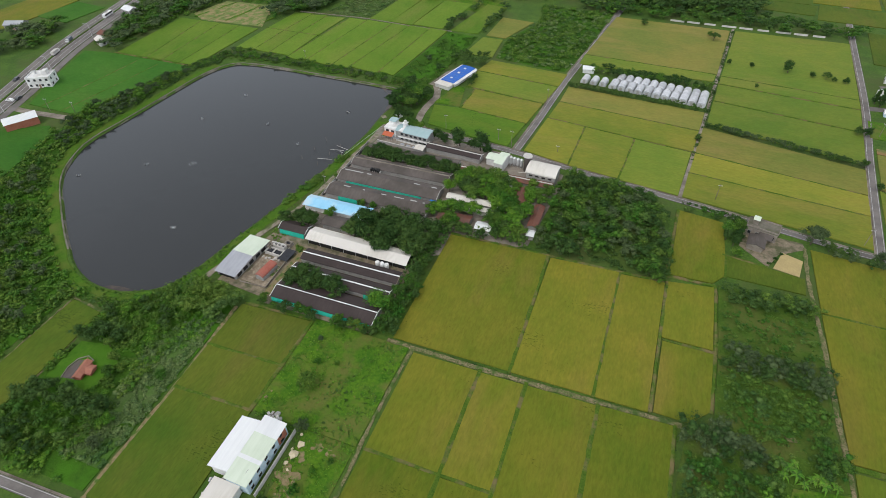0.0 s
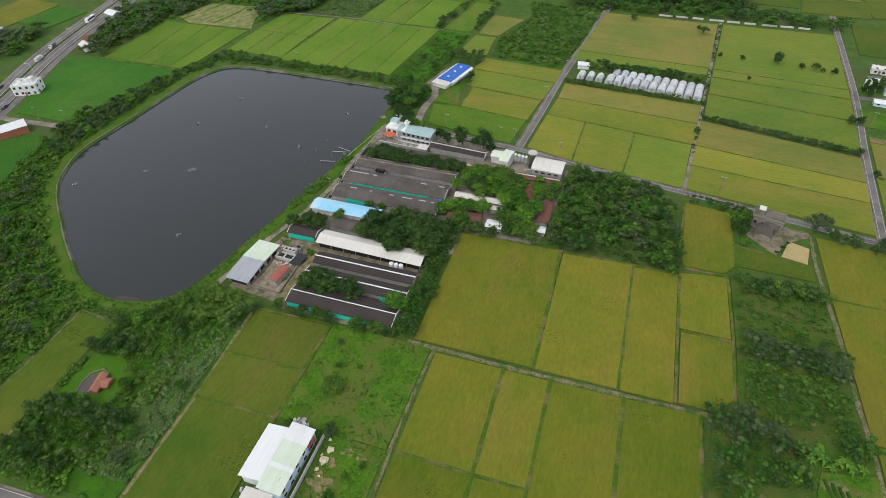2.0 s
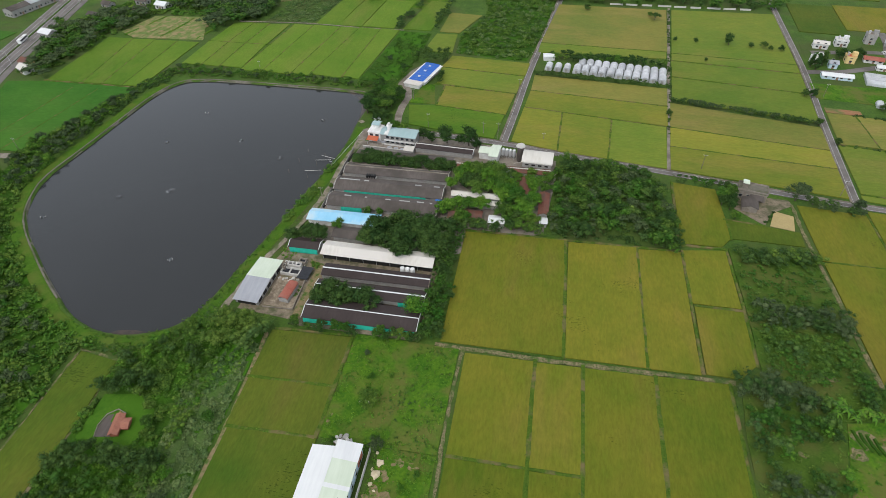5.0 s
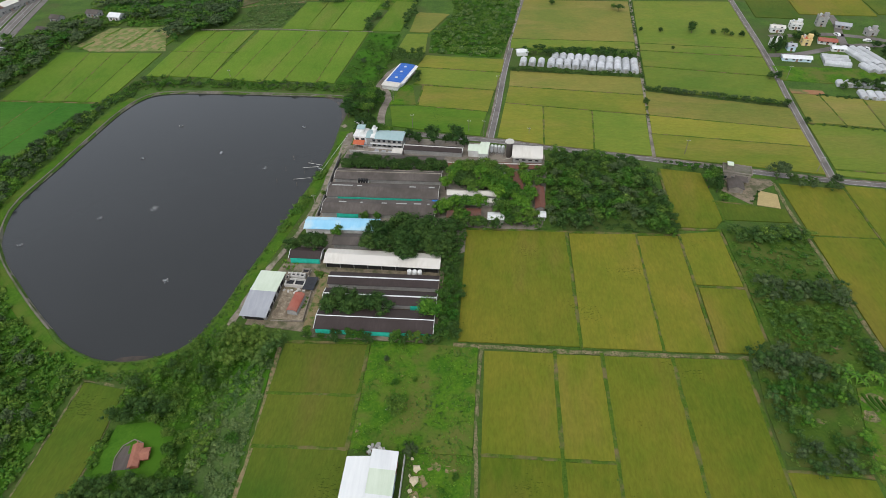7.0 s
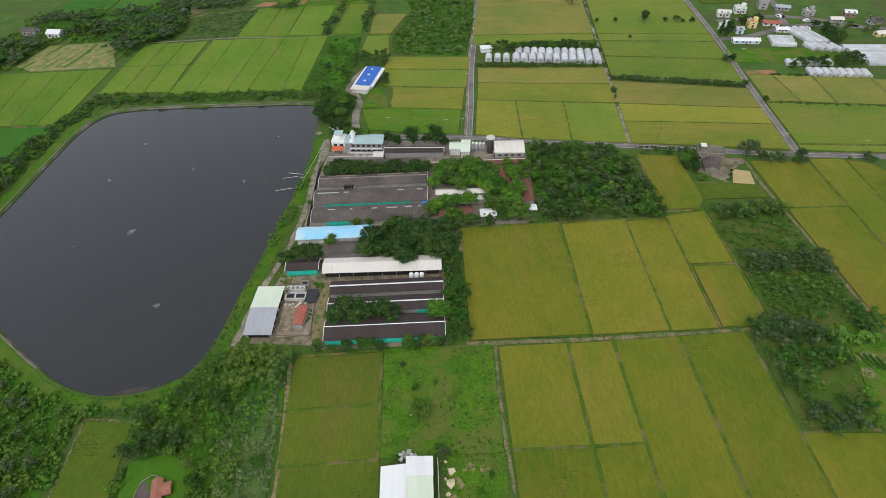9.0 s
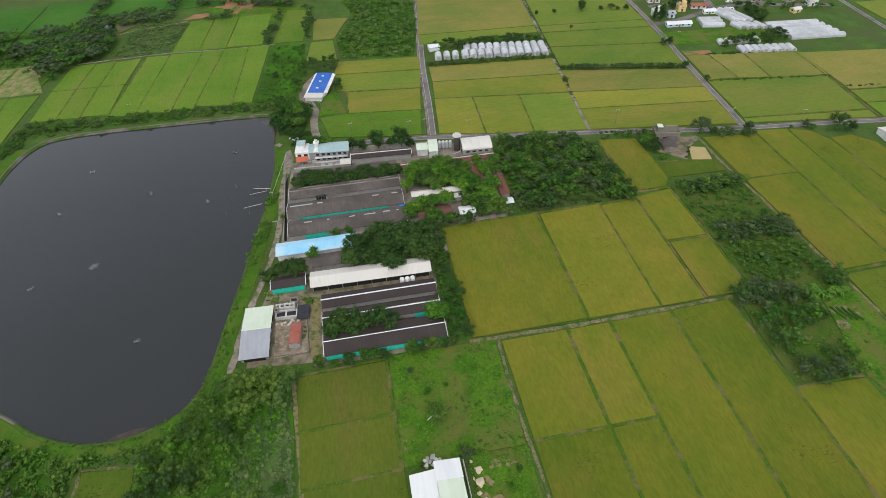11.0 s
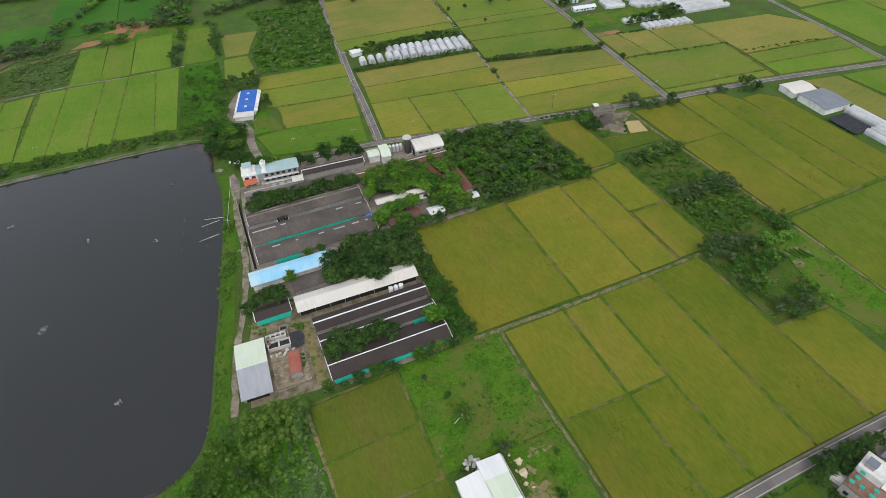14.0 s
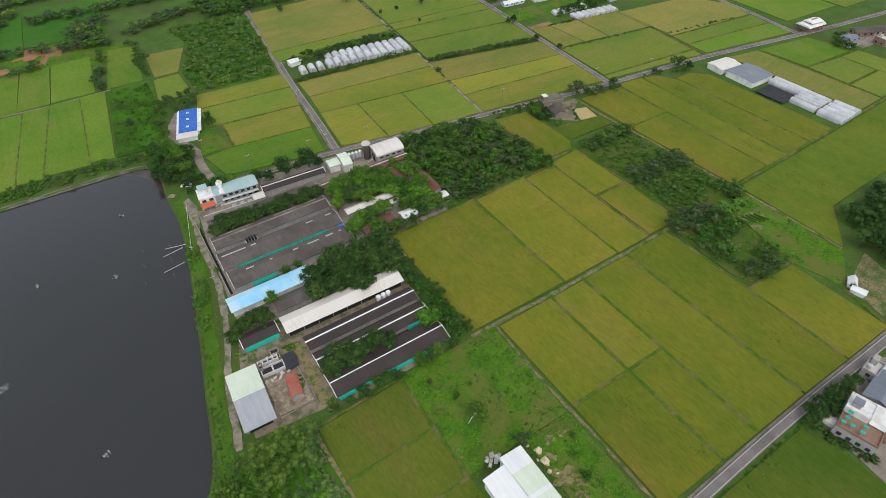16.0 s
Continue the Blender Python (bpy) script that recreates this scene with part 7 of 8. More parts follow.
for k, patch in enumerate(([(-130.4, 193), (-127.6, 193), (-126.6, 202), (-128.6, 202)], [(-134.2, 168.6), (-131, 168), (-129, 179), (-131.6, 180)], [(-137, 158), (-135, 157), (-133.4, 162), (-135, 163)])):
    brush("bank_shrubs", patch, "mid", 1.0, 1.1, 2.2, "big green shrubs leaning over the pond bank", 49 + 60 * k)
tree("mid", -123.6, 181.6, 3), tree("mid", -102.5, 165.8, 5.0, "round"), tree("mid", -111.2, 155.6, 5.2, "wide")
rim = offset(POND, 1.1, True)
shore = [q for q in rim if q.x > -196 and q.y < 110]
spots = along([q for q in rim if q.x > -150 and 96 < q.y < 228], 0.8, 0.9, 301) + along(shore, 0.8, 0.9, 300)
rr = random.Random(302)
rough("bank_grass", spots, [rr.uniform(0.3, 0.9) for _ in spots], "mid", "rough green grass along the water's edge", "grass", 303, leaves=14, leaf=0.36, n=2)
south_rim = [q for q in offset(POND, 6.0, True) if q.y < 150 and -178 < q.x < -146]
spots = along(south_rim, 0.9, 1.4, 304)
rough("bank_shrubs", spots, [rr.uniform(0.5, 1.4) for _ in spots], "mid", "green shrubs and vines on the south bank", "shrubs", 305, leaves=24, leaf=0.32)
brush("bank_grass", [(-148, 97), (-155, 90), (-175, 86), (-190, 90), (-186, 84), (-166, 82), (-148, 88), (-140, 104), (-144, 108)], "bamboo", 1.7, 0.5, 1.2, "yellow-green grass on the south bank", 50, category="grass")
brush("scrub", [(-350, 262), (-329, 260), (-329, 322), (-312, 364), (-262, 364), (-240, 398), (-345, 398), (-372, 335)], "mid", 3.8, 1.4, 3.0, "dark shrubs between road and fields", 96, [[(-325, 322), (-309, 320), (-260, 324), (-274, 366), (-318, 362)]], leaves=28, leaf=0.3)
brush("bank_shrubs", [(-263, 200), (-258, 246), (-250, 270), (-257, 284), (-268, 258), (-284, 190), (-276, 175), (-266, 180)], "dark", 2.8, 1.2, 2.4, "dark shrubs along the pond bank", 97, [VERGE], leaves=40)
brush("bank_grass", [(-192, 95), (-176, 90), (-164, 90), (-151, 95), (-146, 104), (-138, 108), (-140, 98), (-150, 88), (-165, 83), (-192, 86)], "bright", 1.2, 0.3, 0.8, "bright green grass on the south bank", 102, (), "grass", leaves=18, leaf=0.34, n=2)
# north woods
wood([(-130, 248), (-112, 247), (-111, 262), (-118, 284), (-128, 276)], ("dark", "mid"), 5.4, 5.5, 8, 51, group="trees by the driveway")
thicket([(-119, 286), (-114.6, 286), (-112.6, 322), (-117, 322)], ("dark", "mid"), 4.6, 3.5, 5.5, 52, "line of trees beside a forecourt")
thicket([(-116, 316), (-96, 309), (-92, 326), (-114, 327)], ("dark",), 5.4, 4, 6.5, 53, "dark trees behind the blue-roofed building")
wood([(-97, 284), (-93.4, 284), (-93, 300), (-96, 304)], ("dark",), 4, 3.2, 4.6, 54, group="trees by the driveway")
SCRUB = [(-92, 328), (-48, 322), (-40, 365), (-34, 424), (-84, 424), (-80, 394), (-93, 356)]
sheet("scrub_ground", SCRUB, 0.12, VINE, "wild green scrub ground beside the lane", "undergrowth", 6, 0.3, 37)
brush("scrub", SCRUB, "reed", 4.6, 1.3, 2.6, "pale green scrub beside the lane", 155, leaves=20, leaf=0.36)
brush("scrub", SCRUB, "mid", 3.4, 1.4, 2.8, "wild green scrub beside the lane", 55, leaves=48, leaf=0.22)
thicket(SCRUB, ("mid", "dark", "bright"), 12, 2.2, 3.8, 56, "trees in the northern scrub")
thicket([(-36, 325.5), (33, 322.6), (33.6, 330.5), (-36, 334)], ("dark", "mid"), 3.4, 3.0, 4.8, 57, "hedge of small trees beside the greenhouses", name='hedge')
thicket([(-43, 303.6), (31, 297.6), (31.4, 301.2), (-43, 308)], ("dark",), 2.4, 2.2, 3.2, 58, "hedge of small trees beside the greenhouses", name='hedge')
thicket([(31, 282), (100, 267.4), (100.4, 270.2), (31.6, 284.8)], ("grey", "dark"), 2.1, 2.8, 3.6, 59, "dark green hedge between paddies", name='hedge')
thicket([(-139.6, 358), (-135, 358), (-126, 414), (-130, 414)], ("dark",), 4.6, 3.2, 4.6, 60, "dark green hedge between paddies", name='hedge', wide=1.5)
thicket([(-113, 358), (-109, 358), (-106, 416), (-112, 416)], ("dark",), 5, 3, 5, 61, "dark green hedge between paddies", name='hedge', wide=1.5)
thicket([(-60, 424), (120, 424), (122, 436), (60, 450), (-60, 460)], ("dark", "mid"), 7.5, 4, 7, 62, "dark far wood beyond the fields", wide=1.5)
thicket([(-34, 440), (62, 452), (60, 476), (-40, 480)], ("dark",), 8, 7, 10, 63, "dark far wood beyond the fields", wide=1.5)
# far woods: grey leaves mixed in as painted distance haze
thicket([(-262, 330), (-250, 358), (-232, 364), (-240, 398), (-280, 392), (-276, 366)], ("grey", "mid", "grey"), 7, 5, 8, 64, "dark wood in the north-west", wide=1.5)
thicket([(-344, 262), (-328, 260), (-328, 322), (-314, 364), (-350, 366), (-372, 330)], ("mid", "grey", "grey"), 7, 4.5, 7.5, 65, "dark roadside trees by the highway", wide=1.5)
thicket([(-400, 225), (-378, 245), (-400, 285), (-420, 262)], ("grey", "mid", "grey"), 7, 5, 8, 66, "dark roadside trees by the highway", wide=1.5)
thicket([(-310, 372), (-240, 374), (-236, 392), (-312, 392)], ("grey", "mid", "grey"), 7, 5, 8, 67, "dark wood in the north-west", wide=1.5)
brush("scrub", [(-230, 362), (-197, 363), (-190, 412), (-226, 420)], "reed", 2.4, 0.9, 1.7, "rows of pale green crops", 68, category="crops")
# hedgerows take the same hazed grey leaf mix
for k, band in enumerate(([(-190, 440), (-120, 420), (-119, 428), (-188, 450)], [(-142, 438), (-122, 432), (-118, 470), (-138, 474)], [(-112, 428), (-62, 444), (-34, 424), (-22, 468), (-40, 474), (-60, 458), (-110, 442)],
                         [(-165, 488), (-60, 482), (-58, 492), (-164, 500)], [(-262, 404), (-255, 404), (-252, 480), (-262, 480)], [(-345, 396), (-200, 420), (-202, 430), (-346, 408)], [(-310, 520), (-40, 545), (-40, 565), (-310, 545)], [(-214, 436), (-208, 436), (-166, 520), (-176, 520)])):
    thicket(band, ("grey", "mid", "grey"), 5.2, 3.4, 6.2, 140 + k, "dark hedgerow between the far fields", name="hedgerow", leaves=14, leaf=0.6, lumps=6, wide=1.7)
sheet("reed_patch", [(-241, 420.5), (-235.9, 432), (-218.7, 435.5), (-214.9, 428), (-223.1, 415.7), (-235.9, 402)], 0.5, DRYREED, "brown dry reed bed beside a small pond", "reeds", 5, 0.5, 81)
setting("fish_pond", Shape().prism([(-254, 417.9), (-250.1, 423.9), (-241.4, 419.5), (-239.7, 410), (-251.8, 410)], -0.1, 0.22), WATER, "small pale pond among dark trees", "pond")
thicket([(-265, 380), (-262, 407), (-254, 408), (-238, 401), (-234, 378), (-234.6, 363), (-259, 357)], ("dark", "mid", "dark"), 4.6, 4.5, 7, 82, "dark wood round a small pond", leaves=14, leaf=0.6, lumps=6, wide=1.3)
thicket([(-258, 424), (-250, 434), (-219, 440), (-216.6, 435), (-245, 426.6)], ("dark",), 4.2, 3.2, 5, 83, "dark trees behind a small pond", leaves=14, leaf=0.6, lumps=6, wide=1.4)
thicket([(-181, 410), (-163, 421), (-159, 412), (-177, 406.6)], ("dark",), 4.2, 3, 4.6, 84, "dark trees beside red earth", leaves=14, leaf=0.6, lumps=6, wide=1.4)
for k, ring in enumerate(([(-196, 416), (-189, 424), (-179.6, 425), (-178, 416)], [(-166.6, 414), (-161.3, 428), (-154, 443), (-156.4, 425), (-160.9, 413)])):
    sheet("bare_field", ring, 0.2, REDEARTH, "bare slope of reddish earth", "field", 3, 0.4, 85 + k)
setting("dirt_path", strip(curve_through([(-236, 400), (-221.8, 405.9), (-208.4, 408.3), (-191, 413)], 3.0), slab(1.6, 0.3), 0.3, 87), SANDY, "pale dirt track beside crops", "path")
sheet("bare_field", [(-178, 432), (-150, 424), (-146, 440), (-168, 450)], 0.15, REDEARTH, "bare patch of reddish earth", "field", 5, 0.2, 31)
sheet("rough_field", [(-150, 400), (-112, 396), (-112, 424), (-190, 438)], 0.12, MEADOW, "rough green field with weeds", "field", 6, 0.2, 32)
thicket([(132, 352), (150, 354), (150, 360), (132, 358)], ("dark",), 4.2, 3, 5, 70, "dark trees among the village houses")
thicket([(186, 330), (232, 322), (236, 334), (190, 344)], ("dark", "mid"), 7, 3, 5, 170, "dark trees among the village houses")
wood([(134, 288), (172, 285), (182, 292), (180, 299), (136, 297)], ("dark",), 5, 3.4, 5.2, 71, group="trees of the hamlet")
wood([(170, 312), (186, 322), (182, 345), (172, 342)], ("dark",), 5.5, 4, 6, 72, group="trees of the hamlet")
wood([(118, 345), (150, 356), (150, 364), (116, 356)], ("dark", "mid"), 7, 4, 6.5, 73, group="trees of the hamlet")
for x, y, h in ((-0.6, 25.4, 4.6), (2.0, 27.0, 5.4), (5.4, 26.8, 5.8), (8.6, 26.9, 5.6), (12.2, 27.1, 5.4), (15.8, 27.2, 5.2), (19.4, 27.2, 4.6), (23.2, 27.0, 3.4), (7.2, 25.2, 4.6), (17.2, 25.4, 3.6)):
    tree("dark", x, y, h, "wide", group="trees of the roadside garden")
for seed, line, kind, size in ((80, [(120, 281), (170, 274)], "dark", 1.6), (81, [(104, 251), (170, 241)], "dark", 1.4), (82, [(27, 250), (44, 420)], "dark", 1.2), (83, [(-88, 67), (-90, 103)], "mid", 0.8), (84, [(-330, 17), (300, 31)], "mid", 0.9),
                               (85, [(169, 229), (222, 221)], "dark", 1.4), (86, [(62, 194.5), (57, 184)], "dark", 1.3)):
    spots = along([Vector(line[0]), Vector(line[1])], 1.6 if seed != 84 else 3.0, 0.7, seed)
    rr = random.Random(seed)
    rough("verge_shrubs", spots, [rr.uniform(0.5, 1.0) * size for _ in spots], kind, "low green shrubs along a verge", "shrubs", seed)
brush("meadow_tufts", [(-89, 34), (-54.4, 33), (-54, 104), (-88, 104)], "bright", 1.15, 0.3, 0.75, "tufts of bright green weeds in the meadow", 87, [[(-90, 36), (-73, 36), (-73, 65), (-90, 65)]], "weeds", leaves=12, leaf=0.4, n=2)
brush("meadow_tufts", [(-74, 66), (-55, 64), (-55, 103), (-68, 103)], "bamboo", 1.6, 0.3, 0.8, "yellowing tufts of taller grass in the meadow", 187, (), "weeds", leaves=12, leaf=0.4, n=2)
brush("meadow_tufts", [(-89, 34), (-54.4, 33), (-54, 104), (-88, 104)], "mid", 7.5, 0.4, 1.1, "darker weeds and small bushes in the meadow", 98, [[(-90, 36), (-73, 36), (-73, 65), (-90, 65)]], "weeds", leaves=28, leaf=0.24, n=2)
for x, y, h, k in ((-83, 97, 2.4, "grey"), (-77.0, 79.2, 6.2, "mid"), (-79, 88, 3, "mid"), (-71.6, 66.4, 4, "grey"), (-58.6, 60, 2.6, "mid"), (-64, 49, 3.4, "mid"), (-62, 56, 2.2, "bright"), (-70, 43, 3.4, "dark"), (-84, 66, 2.4, "mid"), (-73, 90, 2.2, "mid")):
    tree(k, x, y, h, "wide" if h > 3 else "round")

brush("garden_shrubs", [(-1, 20.6), (1.6, 22.4), (5.6, 10.6), (4, 8)], "dark", 1.1, 0.7, 1.5, "dark garden shrubs along the house wall", 100, leaves=28, leaf=0.3)
brush("verge_weeds", [(-60, 24.4), (-4, 26.0), (-1, 27.6), (-60, 25.9)], "mid", 0.9, 0.3, 0.8, "scruffy dry weeds along the road verge", 101, (), "weeds", leaves=20, leaf=0.3, n=2)

ORCHARD = [(-27, 164.6), (20, 164.8), (19.5, 180), (14, 208), (-8, 214), (-26, 216), (-27.4, 190)]
brush("undergrowth", ORCHARD, "dark", 2.3, 0.8, 1.8, "dark undergrowth beneath the orchard trees", 103, leaves=16, leaf=0.4, n=2)
thicket([(-67, 163.2), (-28, 164), (-28, 168), (-46, 167), (-67, 168)], ("dark", "dark", "mid"), 2.9, 3.6, 5.4, 104, "dense dark hedge trees along the paddies", name="hedge", leaves=26, leaf=0.45)

thicket([(233, 152), (238.4, 151), (237, 163), (232, 164)], ("dark",), 3.4, 3.4, 5, 105, "dark trees round the grey house", name="hedge")
thicket([(244.6, 160), (250, 166), (246, 169), (241, 164)], ("dark",), 3.6, 3, 4.4, 106, "dark trees round the grey house", name="hedge")
thicket([(112, 199), (142, 192.4), (143, 188), (128, 191), (112, 196.6)], ("dark", "mid"), 5.5, 2.2, 3.8, 107, "low roadside bushes", name="hedge")

for x, y, h in ((-118.6, 240.6, 4.6), (-113.4, 236.8, 4.2), (-121.4, 246.4, 5), (-116, 244.6, 5.4), (-113.4, 242, 4.6), (-111.6, 231.4, 4), (-119, 235.6, 3)):
    tree("dark", x, y, h, "wide", group="trees by the driveway")
brush("tall_weeds", [(-139, 286), (-120, 284), (-115, 320), (-113.5, 353), (-132, 355)], "mid", 2.3, 0.6, 1.5, "dark green tall weeds between fields", 108, (), "weeds", leaves=16, leaf=0.4, n=2)
brush("road_bushes", [(24, 213.6), (46, 210.2), (46, 212.4), (24, 215.4)], "dark", 1.5, 0.6, 1.4, "low dark bushes along the road", 109, leaves=16, leaf=0.4, n=2)

low_bank = []
for d in (1.6, 2.8, 4.0):
    ring_ = offset(POND, d, True)
    low_bank += along([q for q in ring_ if q.y < 132 and -176 < q.x < -138], 0.9, 0.8, 310 + int(d))
rr = random.Random(311)
rough("bank_grass", low_bank, [rr.uniform(0.3, 0.8) for _ in low_bank], "bamboo", "yellow-green grass sloping to the pond", "grass", 312, leaves=16, leaf=0.38, n=2)
field_edges = along([Vector((-117, 82.9)), Vector((-90, 83.7))], 0.5, 0.35, 320) + along([Vector((-117, 65.5)), Vector((-90, 66.2))], 0.5, 0.35, 321)
rough("bund_tufts", field_edges, [rr.uniform(0.25, 0.6) for _ in field_edges], "bright", "tufts of green grass along the field bunds", "grass", 322, leaves=10, leaf=0.36, n=2)



def banana_plant(x, y, h, turn):
    """A banana plant: a thick green stem with a crown of long arched leaves."""
    t = thing("banana_plant", x, y, "green banana plant with long arching leaves in the pasture", "plant", turn, "banana plants", 0.2)
    part("stem", Shape().tube([(0, 0, -0.1), (0.04, 0, 0.25 * h), (0, 0.04, 0.5 * h)], [0.2, 0.15, 0.1], 7), LEAF["bamboo"], t)
    for k in range(9):
        a, droop, long_ = k * 0.698 + 0.2 * (k % 2), 0.5 + 0.25 * (k % 3), h * (0.62 + 0.1 * (k % 3))
        leaf_ = Shape()
        v, f = [], []
        for i in range(6):
            q = i / 5
            out, up, wide = long_ * q * (1 - 0.12 * q), 0.48 * h + long_ * (0.75 * q - droop * 1.25 * q * q), 0.36 * math.sin(math.pi * min(1, 0.12 + 0.86 * q))
            for side in (-1, 0, 1):
                v.append((out * math.cos(a) - side * wide * math.sin(a), out * math.sin(a) + side * wide * math.cos(a), up + 0.1 * (side == 0)))
            if i:
                f += [(3 * i - 3, 3 * i - 2, 3 * i + 1, 3 * i), (3 * i - 2, 3 * i - 1, 3 * i + 2, 3 * i + 1)]
        part("leaf", leaf_.add(v, f), LEAF["bright" if k % 3 else "mid"], t)
    return t


first_banana = banana_plant(58.6, 100.8, 3.5, 10)
for k, (x, y, size) in enumerate(((56.6, 102.2, 0.9), (60.6, 99.6, 1.0), (57.4, 98.4, 0.85), (60.2, 102.8, 0.8), (66.4, 100.2, 1.0), (68.6, 100.6, 0.85), (67.4, 98.6, 0.9), (64.4, 99.4, 0.8), (70.4, 99.2, 0.75), (62.4, 97.4, 0.75))):
    copy_thing(first_banana, Matrix.LocRotScale((x, y, 0.2), Euler((0, 0, 0.9 * k)), (size, size, size)))

# ---- pond furniture ----
def aerator(x, y, splash, turn):
    """A paddle-wheel aerator afloat on the pond."""
    t = thing("pond_aerator", x, y, "small floating paddle-wheel aerator with white splash on dark water", "aerator", turn, "aerators on the pond", WATER_Z)
    for s in (-0.55, 0.55):
        part("float", Shape().box(-0.9, s - 0.16, -0.05, 0.9, s + 0.16, 0.16), BLACK, t)
    part("motor", Shape().box(-0.2, -0.2, 0.16, 0.25, 0.2, 0.5), SLATE, t)
    for s in (-0.85, 0.85):
        wheel = Shape()
        for k in range(6):
            a = k * math.pi / 3
            wheel.add([(0.02, s - 0.08, 0.2), (0.02, s + 0.08, 0.2), (0.42 * math.cos(a), s + 0.08, 0.2 + 0.42 * math.sin(a)), (0.42 * math.cos(a), s - 0.08, 0.2 + 0.42 * math.sin(a))], [(0, 1, 2, 3)])
        part("paddle_wheel", wheel, WALLWHITE, t)
    r = random.Random(int(x * 10))
    foam = Shape()
    for _ in range(int(16 * splash)):
        a, q, h = r.uniform(0, 6.28), r.random() ** 1.5 * 0.75 * splash, r.uniform(0.08, 0.3)
        foam.tube([(q * 1.3 * math.cos(a), q * math.sin(a), -0.02), (q * 1.3 * math.cos(a), q * math.sin(a), h)], [r.uniform(0.07, 0.15), 0.03], 6)
    part("splash", foam, FOAM, t, "white water splash")


for x, y, s in ((-195.1, 170.3, 2.1), (-215.5, 162.4, 0.8), (-218.3, 207.2, 1.0), (-212, 237.2, 1.0), (-181.8, 213.8, 1.0), (-156.4, 202.2, 1.2), (-147.6, 239, 0.9), (-171.4, 128.7, 1.5), (-239.5, 144.4, 0.9)):
    aerator(x, y, s, rng.uniform(0, 180))
for x, y, h in ((-144.6, 209.6, 2.2), (-145.8, 200.3, 2.4), (-147.4, 191.4, 2.0), (-137.6, 189, 2.4), (-136.5, 198.5, 2.6), (-135.1, 206.8, 2.0)):
    t = thing("mooring_stake", x, y, "thin dark wooden stake standing in the pond", "stake", 0, "stakes in the pond", WATER_Z)
    part("pole", Shape().tube([(0, 0, -0.8), (0.06, 0.03, h)], [0.09, 0.06], 6), TIMBER, t)
for (x0, y0), (x1, y1) in (((-129.4, 204.2), (-137, 207)), ((-131, 203), (-138.6, 202.8)), ((-132.6, 194.2), (-140.4, 193.8))):
    t = thing("walkway_beam", x0, y0, "pale narrow pipe running out over the pond", "beam", 0, "pipes over the pond")
    part("pipe", Shape().tube([(0, 0, 0.25), (x1 - x0, y1 - y0, -0.55)], [0.1, 0.1], 6), PALE, t)
    part("stand", Shape().cyl(x1 - x0, y1 - y0, -1.6, -0.5, 0.08, 6), TIMBER, t)
rail = thing("bank_rail", -126, 213, "long pale handrail along the pond bank", "rail")
part("rail_bar", Shape().tube([(3.2, 16.4, 0.9), (0.2, 0.6, 0.9), (-2.7, -15.2, 0.9)], [0.07] * 3, 6), MINT, rail)
for k in range(9):
    f = k / 8
    part("post", Shape().cyl(3.2 - 5.9 * f, 16.4 - 31.6 * f, -0.4, 0.9, 0.05, 6), STEEL, rail)

# ---- poles, lamps and cables ----
def utility_pole(x, y, h=8.5, turn=0):
    t = thing("utility_pole", x, y, "tall grey concrete utility pole with a crossarm", "utility pole", turn, "utility poles")
    part("shaft", Shape().cyl(0, 0, -0.3, h, 0.14, 8, 0.08), CONCRETE, t)
    arm = part("crossarm", Shape().box(-0.9, -0.06, h - 0.9, 0.9, 0.06, h - 0.75), STEEL, t)
    for a in (-0.8, 0, 0.8):
        part("insulator", Shape().cyl(a, 0, h - 0.75, h - 0.5, 0.06, 6), WALLWHITE, arm)


for x, y, h in ((-91.3, 238.5, 8.5), (-63.1, 236.6, 7), (-55.6, 233.4, 9), (-33.5, 236, 4), (37.6, 221, 8.5), (124.6, 201.6, 8), (-49.4, 283, 8), (-44, 318, 8), (92, 209.6, 8.5), (-105, 266, 7), (-128, 196, 5), (-126, 176, 5), (-285, 187, 8), (-302, 185.4, 8), (-205, 291, 5), (110.6, 300, 8)):
    utility_pole(x, y, h, rng.uniform(-15, 15))
for k in range(9):
    q = high[min(len(high) - 1, 8 + 6 * k)]
    t = thing("street_lamp", q.x + 9.6, q.y + 2.6, "tall grey highway street lamp", "street lamp", 16, "highway lamps")
    part("shaft", Shape().cyl(0, 0, 0, 9, 0.12, 8, 0.07), STEEL, t)
    part("arm", Shape().tube([(0, 0, 8.9), (-1.0, 0, 9.3), (-2.2, 0, 9.3)], [0.06] * 3, 6), STEEL, t)
    part("lamp_head", Shape().box(-2.9, -0.16, 9.2, -2.1, 0.16, 9.36), WALLWHITE, t)


